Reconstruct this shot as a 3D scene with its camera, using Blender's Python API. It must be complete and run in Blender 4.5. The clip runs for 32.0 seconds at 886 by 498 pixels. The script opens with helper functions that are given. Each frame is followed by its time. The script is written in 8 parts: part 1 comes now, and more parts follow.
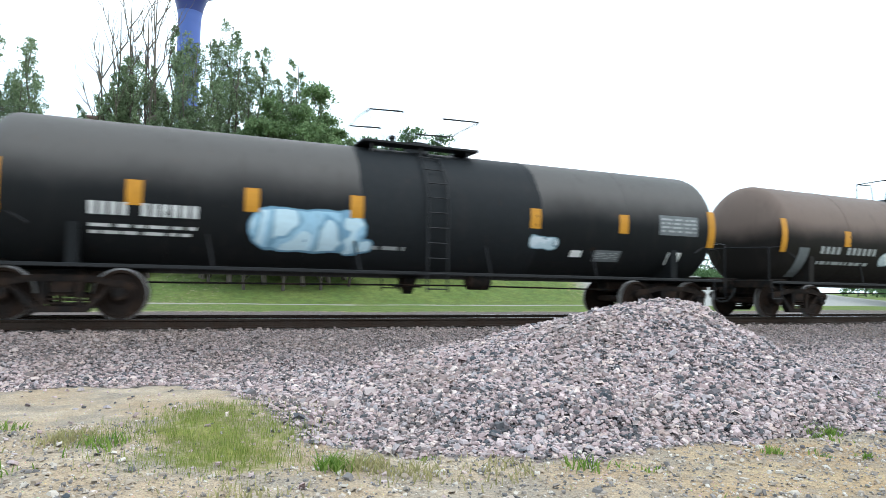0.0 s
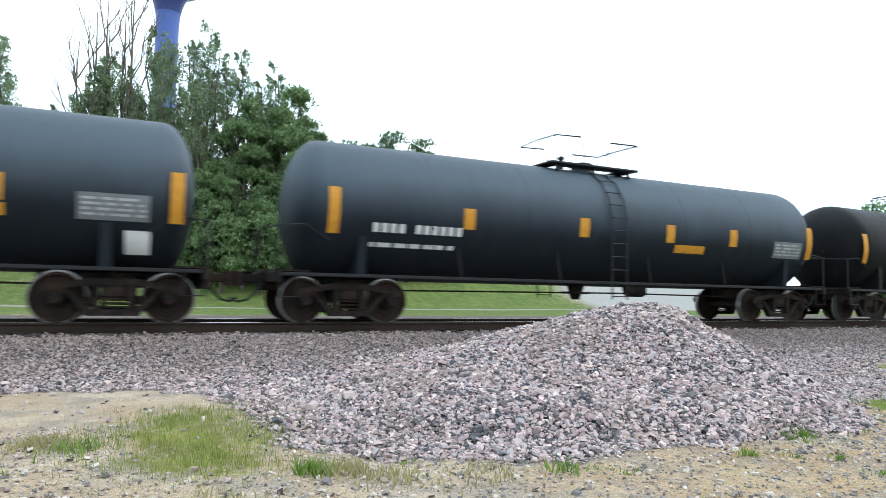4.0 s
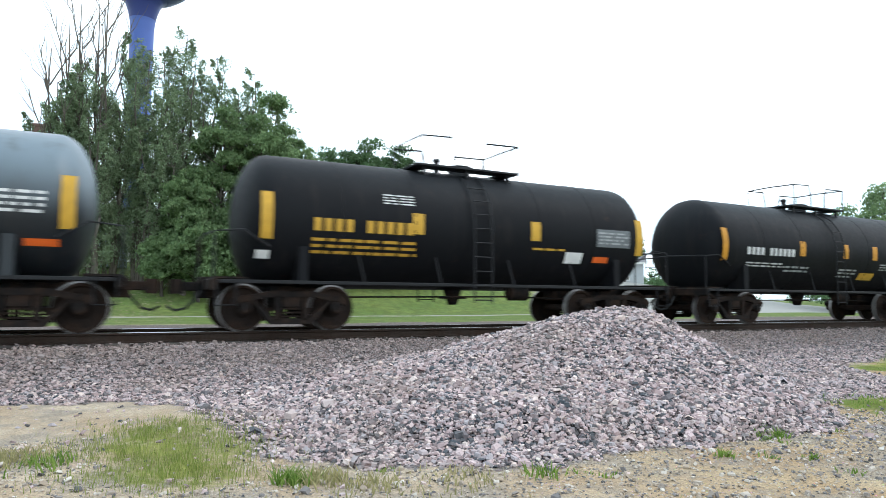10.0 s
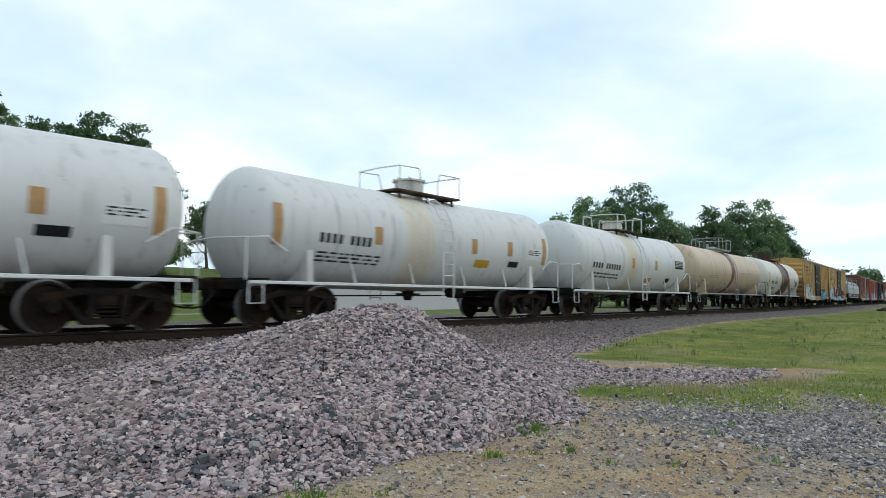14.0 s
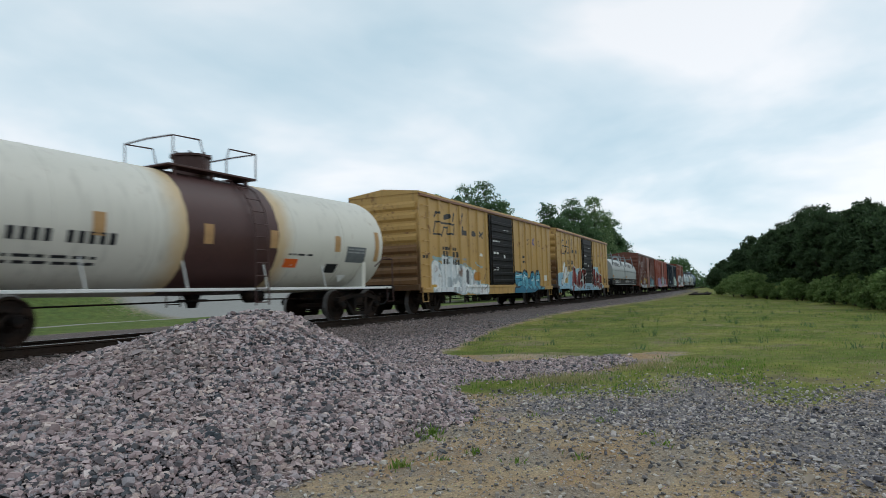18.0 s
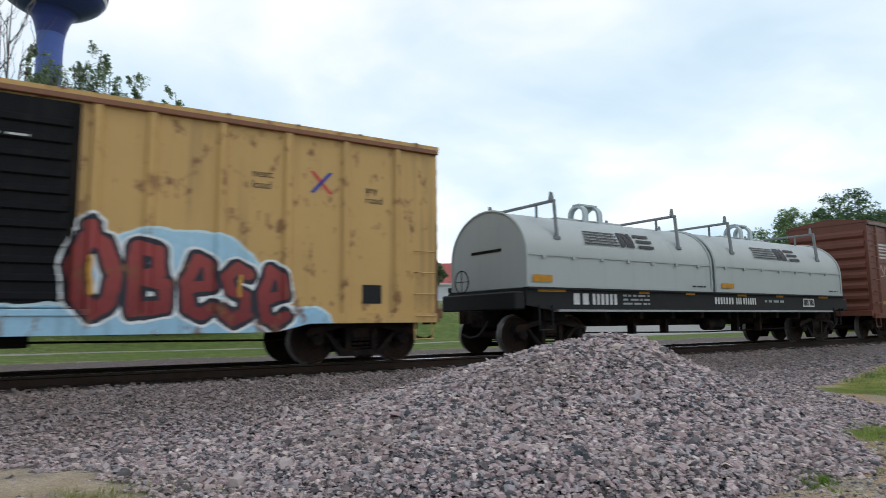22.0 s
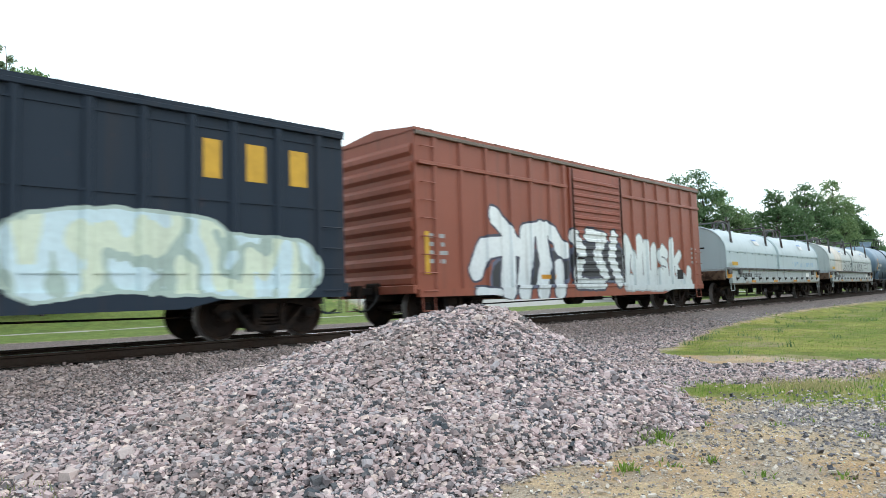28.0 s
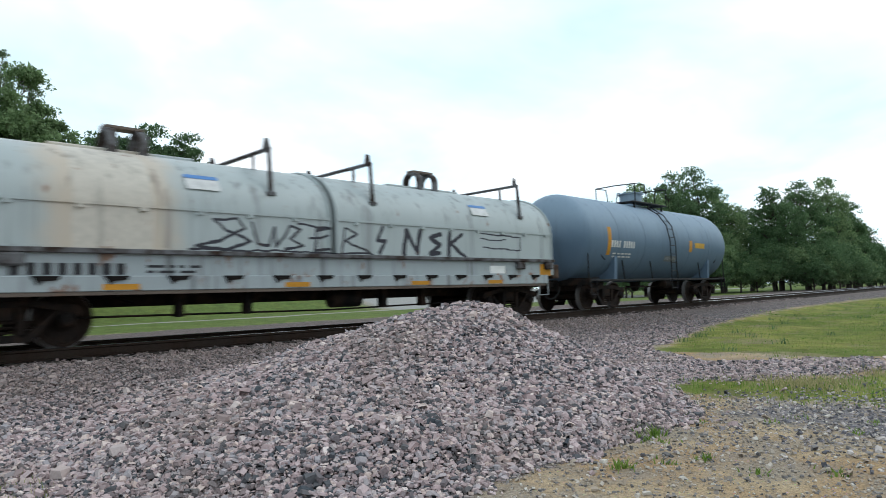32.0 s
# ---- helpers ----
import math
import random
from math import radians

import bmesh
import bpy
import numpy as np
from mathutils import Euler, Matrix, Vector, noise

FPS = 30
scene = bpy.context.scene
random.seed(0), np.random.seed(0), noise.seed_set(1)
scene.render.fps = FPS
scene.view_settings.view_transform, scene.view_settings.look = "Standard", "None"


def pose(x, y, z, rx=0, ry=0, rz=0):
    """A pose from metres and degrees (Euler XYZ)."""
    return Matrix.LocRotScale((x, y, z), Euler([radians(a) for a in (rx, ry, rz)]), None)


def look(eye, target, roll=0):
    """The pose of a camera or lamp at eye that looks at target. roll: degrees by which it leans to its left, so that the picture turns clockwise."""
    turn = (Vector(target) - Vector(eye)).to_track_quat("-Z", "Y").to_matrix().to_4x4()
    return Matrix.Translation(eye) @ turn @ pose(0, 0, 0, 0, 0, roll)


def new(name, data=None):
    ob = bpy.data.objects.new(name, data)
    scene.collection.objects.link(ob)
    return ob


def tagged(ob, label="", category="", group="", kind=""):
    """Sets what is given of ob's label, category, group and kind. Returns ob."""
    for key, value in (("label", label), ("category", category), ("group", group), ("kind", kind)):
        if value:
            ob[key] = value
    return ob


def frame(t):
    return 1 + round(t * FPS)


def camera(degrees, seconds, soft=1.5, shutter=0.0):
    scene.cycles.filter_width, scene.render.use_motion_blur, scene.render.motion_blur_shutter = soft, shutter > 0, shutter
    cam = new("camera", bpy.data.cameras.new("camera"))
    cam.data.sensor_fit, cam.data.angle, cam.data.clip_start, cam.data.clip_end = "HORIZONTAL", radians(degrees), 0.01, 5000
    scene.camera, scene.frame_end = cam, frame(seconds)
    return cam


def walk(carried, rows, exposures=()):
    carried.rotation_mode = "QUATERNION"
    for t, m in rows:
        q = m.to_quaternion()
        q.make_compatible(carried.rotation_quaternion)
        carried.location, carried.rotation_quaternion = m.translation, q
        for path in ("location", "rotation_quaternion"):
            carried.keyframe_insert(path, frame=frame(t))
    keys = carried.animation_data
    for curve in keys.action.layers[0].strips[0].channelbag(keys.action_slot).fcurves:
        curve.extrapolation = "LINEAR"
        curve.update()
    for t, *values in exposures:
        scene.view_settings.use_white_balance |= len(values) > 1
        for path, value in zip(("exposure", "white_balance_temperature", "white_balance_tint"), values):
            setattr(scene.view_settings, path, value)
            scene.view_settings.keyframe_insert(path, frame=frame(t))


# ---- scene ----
import functools
import itertools

# seconds, eye x, y, z, heading, tilt, roll (degrees)
PATH = [
    (0, -0.212, -1.107, 1.293, 67.39, 3.29, 0.98),
    (0.5, -0.211, -1.110, 1.294, 67.28, 3.41, 0.74),
    (1, -0.211, -1.118, 1.291, 66.86, 3.53, 0.79),
    (1.5, -0.212, -1.120, 1.288, 66.47, 3.62, 0.91),
    (2, -0.211, -1.113, 1.287, 66.15, 3.66, 0.79),
    (2.5, -0.210, -1.109, 1.284, 66.06, 3.75, 0.55),
    (3, -0.212, -1.104, 1.285, 65.87, 3.70, 0.87),
    (3.5, -0.216, -1.099, 1.283, 65.75, 3.69, 1.17),
    (5.5, -0.212, -1.108, 1.287, 65.02, 3.74, 0.66),
    (6, -0.213, -1.109, 1.287, 64.81, 3.82, 0.95),
    (6.5, -0.213, -1.105, 1.283, 64.68, 3.98, 0.95),
    (7, -0.208, -1.106, 1.284, 64.57, 3.97, 0.74),
    (7.5, -0.206, -1.107, 1.281, 64.39, 4.04, 0.64),
    (8, -0.206, -1.104, 1.279, 64.19, 4.04, 0.58),
    (8.5, -0.211, -1.102, 1.281, 64.05, 4.07, 0.60),
    (9, -0.209, -1.102, 1.280, 64.01, 4.10, 0.86),
    (9.5, -0.206, -1.104, 1.282, 63.98, 4.19, 0.56),
    (10, -0.203, -1.111, 1.284, 63.83, 4.27, 0.47),
    (10.5, -0.206, -1.110, 1.281, 63.65, 4.27, 0.33),
    (11, -0.192, -1.098, 1.296, 63.20, 4.66, 2.07),
    (11.5, -0.109, -1.075, 1.282, 56.41, 4.95, 2.41),
    (12, -0.017, -1.022, 1.258, 49.26, 2.78, 2.37),
    (12.5, 0.049, -0.979, 1.255, 49.32, 3.32, 3.37),
    (13, 0.043, -0.899, 1.292, 46.52, 3.99, 1.97),
    (13.5, 0.008, -0.658, 1.283, 40.48, 3.10, 1.25),
    (14, 0.036, -0.492, 1.285, 41.80, 4.17, 0.47),
    (14.5, 0.088, -0.262, 1.276, 37.45, 1.88, -0.42),
    (15, 0.029, -0.092, 1.280, 31.09, -0.06, 0.57),
    (15.5, -0.007, -0.065, 1.315, 29.08, 4.01, 2.63),
    (17.5, 0.025, 0.030, 1.315, 29.29, 4.21, -1.53),
    (18, 0.015, 0.010, 1.317, 28.37, 3.88, -1.77),
    (18.5, 0.010, 0.003, 1.316, 28.31, 5.23, -2.60),
    (19, 0.000, 0.000, 1.316, 28.42, 5.90, -2.27),
    (19.5, 0.013, 0.009, 1.313, 27.76, 5.48, -1.66),
    (20, 0.015, 0.020, 1.318, 28.08, 4.53, -1.14),
    (20.5, 0.004, 0.038, 1.317, 29.04, 3.88, -1.02),
    (21, -0.019, 0.068, 1.313, 35.03, 4.40, -0.52),
    (21.5, -0.068, 0.113, 1.308, 48.10, 5.22, -0.21),
    (22, -0.128, 0.145, 1.317, 57.33, 6.60, -0.67),
    (22.5, -0.158, 0.162, 1.312, 61.70, 7.05, -1.17),
    (23, -0.174, 0.177, 1.304, 65.84, 7.07, -1.07),
    (23.5, -0.177, 0.195, 1.299, 70.15, 6.69, -0.78),
    (24, -0.159, 0.200, 1.293, 66.33, 6.53, 0.40),
    (24.5, -0.130, 0.213, 1.293, 62.25, 5.66, 0.61),
    (25, -0.107, 0.219, 1.301, 58.42, 5.82, 0.63),
    (25.5, -0.071, 0.214, 1.309, 53.20, 6.25, 1.20),
    (26, -0.039, 0.170, 1.312, 47.75, 6.75, 0.15),
    (26.5, -0.006, 0.150, 1.303, 44.96, 5.34, -1.04),
    (28.5, 0.036, 0.185, 1.298, 46.49, 3.85, -1.87),
    (29, 0.037, 0.197, 1.293, 46.50, 3.89, -1.46),
    (29.5, 0.048, 0.187, 1.291, 46.43, 4.03, -1.70),
    (30, 0.049, 0.193, 1.290, 46.26, 3.89, -1.62),
    (30.5, 0.054, 0.195, 1.287, 46.12, 3.77, -1.74),
    (31, 0.055, 0.204, 1.286, 45.95, 3.68, -1.48),
    (31.5, 0.059, 0.202, 1.304, 45.88, 3.56, -1.20),
    (32, 0.057, 0.184, 1.303, 45.83, 3.84, -1.68),
]


def aim(x, y, z, heading, tilt, roll):
    h, p = radians(heading), radians(tilt)
    way = Vector((math.cos(h) * math.cos(p), math.sin(h) * math.cos(p), math.sin(p)))
    return look((x, y, z), Vector((x, y, z)) + way * 10, roll)


cam = camera(68.55, 32.0, soft=0.7, shutter=0.3)
EXPOSURES = [(0, 0.85, 6100, 10), (11, 0.75, 6100, 10), (12.5, 0.65, 6200, 10), (14, -0.22, 6150, 10), (15, -0.38, 6150, 10), (18, -0.55, 6200, 10), (20, -0.55, 6300, 12), (21, -0.42, 6350, 13), (22.5, -0.2, 6200, 14),
             (24, -0.02, 6200, 12), (25, 0.6, 6400, 10), (26.5, 0.72, 6350, 10), (29, 0.65, 6350, 10), (30, 0.15, 6250, 10), (32, 0.02, 6200, 10)]
walk(cam, [(r[0], aim(*r[1:])) for r in PATH], EXPOSURES)

# ---- light ----
SUN_EL, SUN_AZ = 52.0, -35.0          # degrees; azimuth from +x towards +y
world = bpy.data.worlds.new("overcast_sky")
scene.world = world
world.use_nodes = True
wt = world.node_tree
wt.nodes.clear()
sky = wt.nodes.new("ShaderNodeTexSky")
sky.sky_type = 'NISHITA'
sky.sun_disc = False
sky.sun_elevation, sky.sun_rotation = radians(SUN_EL), radians(90 - SUN_AZ)
skyscale = wt.nodes.new("ShaderNodeMix")
skyscale.data_type, skyscale.blend_type = 'RGBA', 'MULTIPLY'
skyscale.inputs[0].default_value = 1.0
wt.links.new(sky.outputs[0], skyscale.inputs[6])
skyscale.inputs[7].default_value = (0.1, 0.1, 0.1, 1)
tc = wt.nodes.new("ShaderNodeTexCoord")
sep = wt.nodes.new("ShaderNodeSeparateXYZ")
wt.links.new(tc.outputs["Generated"], sep.inputs[0])
up = wt.nodes.new("ShaderNodeMath")
up.operation = 'ADD'
up.inputs[1].default_value = 0.22
wt.links.new(sep.outputs[2], up.inputs[0])
upc = wt.nodes.new("ShaderNodeMath")
upc.operation = 'MAXIMUM'
upc.inputs[1].default_value = 0.12
wt.links.new(up.outputs[0], upc.inputs[0])
div = wt.nodes.new("ShaderNodeVectorMath")
div.operation = 'DIVIDE'
wt.links.new(tc.outputs["Generated"], div.inputs[0])
comb = wt.nodes.new("ShaderNodeCombineXYZ")
for k in range(2):
    wt.links.new(upc.outputs[0], comb.inputs[k])
comb.inputs[2].default_value = 1.0
wt.links.new(comb.outputs[0], div.inputs[1])
cloud = wt.nodes.new("ShaderNodeTexNoise")
cloud.inputs["Scale"].default_value = 1.1
cloud.inputs["Detail"].default_value = 5
cloud.inputs["Roughness"].default_value = 0.5
cloud.inputs["Distortion"].default_value = 0.25
wt.links.new(div.outputs[0], cloud.inputs["Vector"])
ramp = wt.nodes.new("ShaderNodeValToRGB")
ramp.color_ramp.elements[0].position, ramp.color_ramp.elements[0].color = 0.34, (0.71, 0.925, 1.02, 1)
ramp.color_ramp.elements[1].position, ramp.color_ramp.elements[1].color = 0.64, (1.3, 1.31, 1.3, 1)
mid = ramp.color_ramp.elements.new(0.5)
mid.color = (0.955, 1.10, 1.155, 1)
wt.links.new(cloud.outputs[0], ramp.inputs[0])
skymix = wt.nodes.new("ShaderNodeMix")
skymix.data_type = 'RGBA'
skymix.inputs[0].default_value = 0.9
wt.links.new(skyscale.outputs[2], skymix.inputs[6])
wt.links.new(ramp.outputs[0], skymix.inputs[7])
band = wt.nodes.new("ShaderNodeMapRange")
band.inputs["From Min"].default_value, band.inputs["From Max"].default_value = 0.1, 0.85
band.inputs["To Min"].default_value, band.inputs["To Max"].default_value = 1.18, 0.94
wt.links.new(sep.outputs[2], band.inputs["Value"])
bg = wt.nodes.new("ShaderNodeBackground")
wt.links.new(band.outputs[0], bg.inputs[1])
wt.links.new(skymix.outputs[2], bg.inputs[0])
wo = wt.nodes.new("ShaderNodeOutputWorld")
wt.links.new(bg.outputs[0], wo.inputs[0])

sun_data = bpy.data.lights.new("sun", 'SUN')
sun_data.energy, sun_data.angle, sun_data.color = 0.6, radians(24), (1.0, 0.97, 0.92)
sun = new("sun", sun_data)
e_, a_ = radians(SUN_EL), radians(SUN_AZ)
sun_way = Vector((math.cos(e_) * math.cos(a_), math.cos(e_) * math.sin(a_), math.sin(e_)))
sun.matrix_world = look(sun_way * 200, (0, 0, 0))


# ---- materials ----
class Val:
    """A number socket of a material, for plain arithmetic."""

    def __init__(self, tree, socket):
        self.tree, self.socket = tree, socket

    def _op(self, kind, *others, clamp=False):
        n = self.tree.nodes.new("ShaderNodeMath")
        n.operation, n.use_clamp = kind, clamp
        self.tree.links.new(self.socket, n.inputs[0])
        for k, o in enumerate(others, 1):
            if isinstance(o, Val):
                self.tree.links.new(o.socket, n.inputs[k])
            else:
                n.inputs[k].default_value = o
        return Val(self.tree, n.outputs[0])

    def __add__(self, o): return self._op('ADD', o)
    def __sub__(self, o): return self._op('SUBTRACT', o)
    def __mul__(self, o): return self._op('MULTIPLY', o)
    def __truediv__(self, o): return self._op('DIVIDE', o)
    def gt(self, o): return self._op('GREATER_THAN', o)
    def lt(self, o): return self._op('LESS_THAN', o)
    def abs(self): return self._op('ABSOLUTE')
    def mx(self, o): return self._op('MAXIMUM', o)
    def mn(self, o): return self._op('MINIMUM', o)
    def fract(self): return self._op('FRACT')
    def floor(self): return self._op('FLOOR')
    def sin(self): return self._op('SINE')

    def step(self, a, b):
        """0 below a, 1 above b."""
        n = self.tree.nodes.new("ShaderNodeMapRange")
        n.interpolation_type = 'SMOOTHSTEP'
        self.tree.links.new(self.socket, n.inputs[0])
        n.inputs[1].default_value, n.inputs[2].default_value = a, b
        return Val(self.tree, n.outputs[0])


class Mat:
    """A procedural material under construction."""

    def __init__(self, name, space="Object"):
        self.m = bpy.data.materials.new(name)
        self.m.use_nodes = True
        self.t = self.m.node_tree
        self.b = self.t.nodes["Principled BSDF"]
        tcn = self.t.nodes.new("ShaderNodeTexCoord")
        if space == "World":
            g = self.t.nodes.new("ShaderNodeNewGeometry")
            self.co = g.outputs["Position"]
        else:
            self.co = tcn.outputs["Object"]
        s = self.t.nodes.new("ShaderNodeSeparateXYZ")
        self.t.links.new(self.co, s.inputs[0])
        self.x, self.y, self.z = (Val(self.t, s.outputs[k]) for k in range(3))

    def stretched(self, sx, sy, sz, shift=None):
        n = self.t.nodes.new("ShaderNodeVectorMath")
        n.operation = 'MULTIPLY_ADD'
        self.t.links.new(self.co, n.inputs[0])
        n.inputs[1].default_value = (sx, sy, sz)
        n.inputs[2].default_value = shift or (0, 0, 0)
        return n.outputs[0]

    def noise(self, scale, detail=3, rough=0.55, co=None, colour=False):
        n = self.t.nodes.new("ShaderNodeTexNoise")
        n.inputs["Scale"].default_value, n.inputs["Detail"].default_value, n.inputs["Roughness"].default_value = scale, detail, rough
        self.t.links.new(co or self.co, n.inputs["Vector"])
        return n.outputs[1] if colour else Val(self.t, n.outputs[0])

    def voronoi(self, scale, feature='F1', co=None, out=0):
        n = self.t.nodes.new("ShaderNodeTexVoronoi")
        n.feature = feature
        n.inputs["Scale"].default_value = scale
        self.t.links.new(co or self.co, n.inputs["Vector"])
        return n.outputs[out] if out == 1 else Val(self.t, n.outputs[out])

    def vec(self, kind, a, b=None, scale=None):
        n = self.t.nodes.new("ShaderNodeVectorMath")
        n.operation = kind
        for k, v in ((0, a), (1, b)):
            if isinstance(v, tuple):
                n.inputs[k].default_value = v
            elif v is not None:
                self.t.links.new(v, n.inputs[k])
        if scale is not None:
            self.t.links.new(scale.socket, n.inputs[3])
        return n

    def pen(self, lines, below):
        """Distance, on the side of a car, from the edge of thick strokes; below: the paint under them, which is laid first."""
        n = self.t.nodes.new("ShaderNodeGroup")
        n.node_tree = strokes(tuple((r, tuple(pts)) for r, pts in lines))
        self.t.links.new(below, n.inputs[0])
        return Val(self.t, n.outputs[0])

    def random(self):
        n = self.t.nodes.new("ShaderNodeObjectInfo")
        return Val(self.t, n.outputs["Random"])

    def island(self):
        n = self.t.nodes.new("ShaderNodeNewGeometry")
        return Val(self.t, n.outputs["Random Per Island"])

    def attribute(self, name):
        n = self.t.nodes.new("ShaderNodeAttribute")
        n.attribute_name = name
        return Val(self.t, n.outputs["Fac"])

    def rgb(self, c):
        n = self.t.nodes.new("ShaderNodeRGB")
        n.outputs[0].default_value = (*c, 1)
        return n.outputs[0]

    def mix(self, fac, a, b, blend='MIX'):
        n = self.t.nodes.new("ShaderNodeMix")
        n.data_type, n.blend_type = 'RGBA', blend
        if isinstance(fac, Val):
            self.t.links.new(fac.socket, n.inputs[0])
        else:
            n.inputs[0].default_value = fac
        for k, c in ((6, a), (7, b)):
            if isinstance(c, tuple):
                n.inputs[k].default_value = (*c, 1)
            else:
                self.t.links.new(c, n.inputs[k])
        return n.outputs[2]

    def scaled(self, c, v):
        """A colour times a number."""
        n = self.t.nodes.new("ShaderNodeVectorMath")
        n.operation = 'SCALE'
        if isinstance(c, tuple):
            n.inputs[0].default_value = c
        else:
            self.t.links.new(c, n.inputs[0])
        self.t.links.new(v.socket, n.inputs[3])
        return n.outputs[0]

    def ramp(self, v, stops, constant=False):
        n = self.t.nodes.new("ShaderNodeValToRGB")
        if constant:
            n.color_ramp.interpolation = 'CONSTANT'
        e = n.color_ramp.elements
        for k, (p, c) in enumerate(stops):
            el = e[k] if k < 2 else e.new(p)
            el.position, el.color = p, (*c, 1)
        self.t.links.new(v.socket, n.inputs[0])
        return n.outputs[0]

    def done(self, colour, rough=0.6, metal=0.0, bump=None, strength=0.3, distance=0.01, spec=None, sub=None):
        if isinstance(colour, tuple):
            self.b.inputs["Base Color"].default_value = (*colour, 1)
        else:
            self.t.links.new(colour, self.b.inputs["Base Color"])
        if isinstance(rough, Val):
            self.t.links.new(rough.socket, self.b.inputs["Roughness"])
        else:
            self.b.inputs["Roughness"].default_value = rough
        self.b.inputs["Metallic"].default_value = metal
        if spec is not None:
            self.b.inputs["Specular IOR Level"].default_value = spec
        if bump is not None:
            n = self.t.nodes.new("ShaderNodeBump")
            n.inputs["Strength"].default_value, n.inputs["Distance"].default_value = strength, distance
            self.t.links.new(bump.socket, n.inputs["Height"])
            self.t.links.new(n.outputs[0], self.b.inputs["Normal"])
        return self.m


class Strokes(Mat):
    """A group of nodes that gives the distance from the edge of hand-drawn strokes."""

    def __init__(self):
        self.t = bpy.data.node_groups.new("strokes", 'ShaderNodeTree')
        self.t.interface.new_socket("Distance", in_out='OUTPUT', socket_type='NodeSocketFloat')
        self.t.interface.new_socket("After", in_out='INPUT', socket_type='NodeSocketFloat')
        self.after = Val(self.t, self.t.nodes.new("NodeGroupInput").outputs[0])
        self.co = self.t.nodes.new("ShaderNodeTexCoord").outputs["Object"]
        sp = self.t.nodes.new("ShaderNodeSeparateXYZ")
        self.t.links.new(self.co, sp.inputs[0])
        self.x, self.y, self.z = (Val(self.t, sp.outputs[k]) for k in range(3))


@functools.lru_cache(None)
def strokes(lines, wild=0.07):
    """lines: (half width, points (x, z)) each."""
    g = Strokes()
    c = g.t.nodes.new("ShaderNodeCombineXYZ")
    wx, wz = g.noise(2.4, 2), g.noise(2.9, 2, co=g.stretched(1, 1, 1, (7, 3, 5)))
    g.t.links.new((g.x + (wx - 0.5) * wild * 2.0 + g.after * 1e-7).socket, c.inputs[0])
    g.t.links.new((g.z + (wz - 0.5) * wild * 2.0).socket, c.inputs[2])
    d, at = None, c.outputs[0]
    for k, (r, pts) in enumerate(lines):
        if k:
            at = g.vec('ADD', c.outputs[0], (d * 1e-7).socket).outputs[0]       # one stroke after the other
        for (ax, az), (bx, bz) in zip(pts, pts[1:]):
            b = Vector((bx - ax, 0, bz - az))
            pa = g.vec('SUBTRACT', at, (ax, 0, az)).outputs[0]
            h = Val(g.t, g.vec('DOT_PRODUCT', pa, tuple(b / max(b.length_squared, 1e-6))).outputs[1])._op('MULTIPLY', 1.0, clamp=True)
            e = Val(g.t, g.vec('DISTANCE', pa, g.vec('SCALE', tuple(b), scale=h).outputs[0]).outputs[1]) - r
            d = e if d is None else d.mn(e)
    out = g.t.nodes.new("NodeGroupOutput")
    g.t.links.new(d.socket, out.inputs[0])
    return g.t


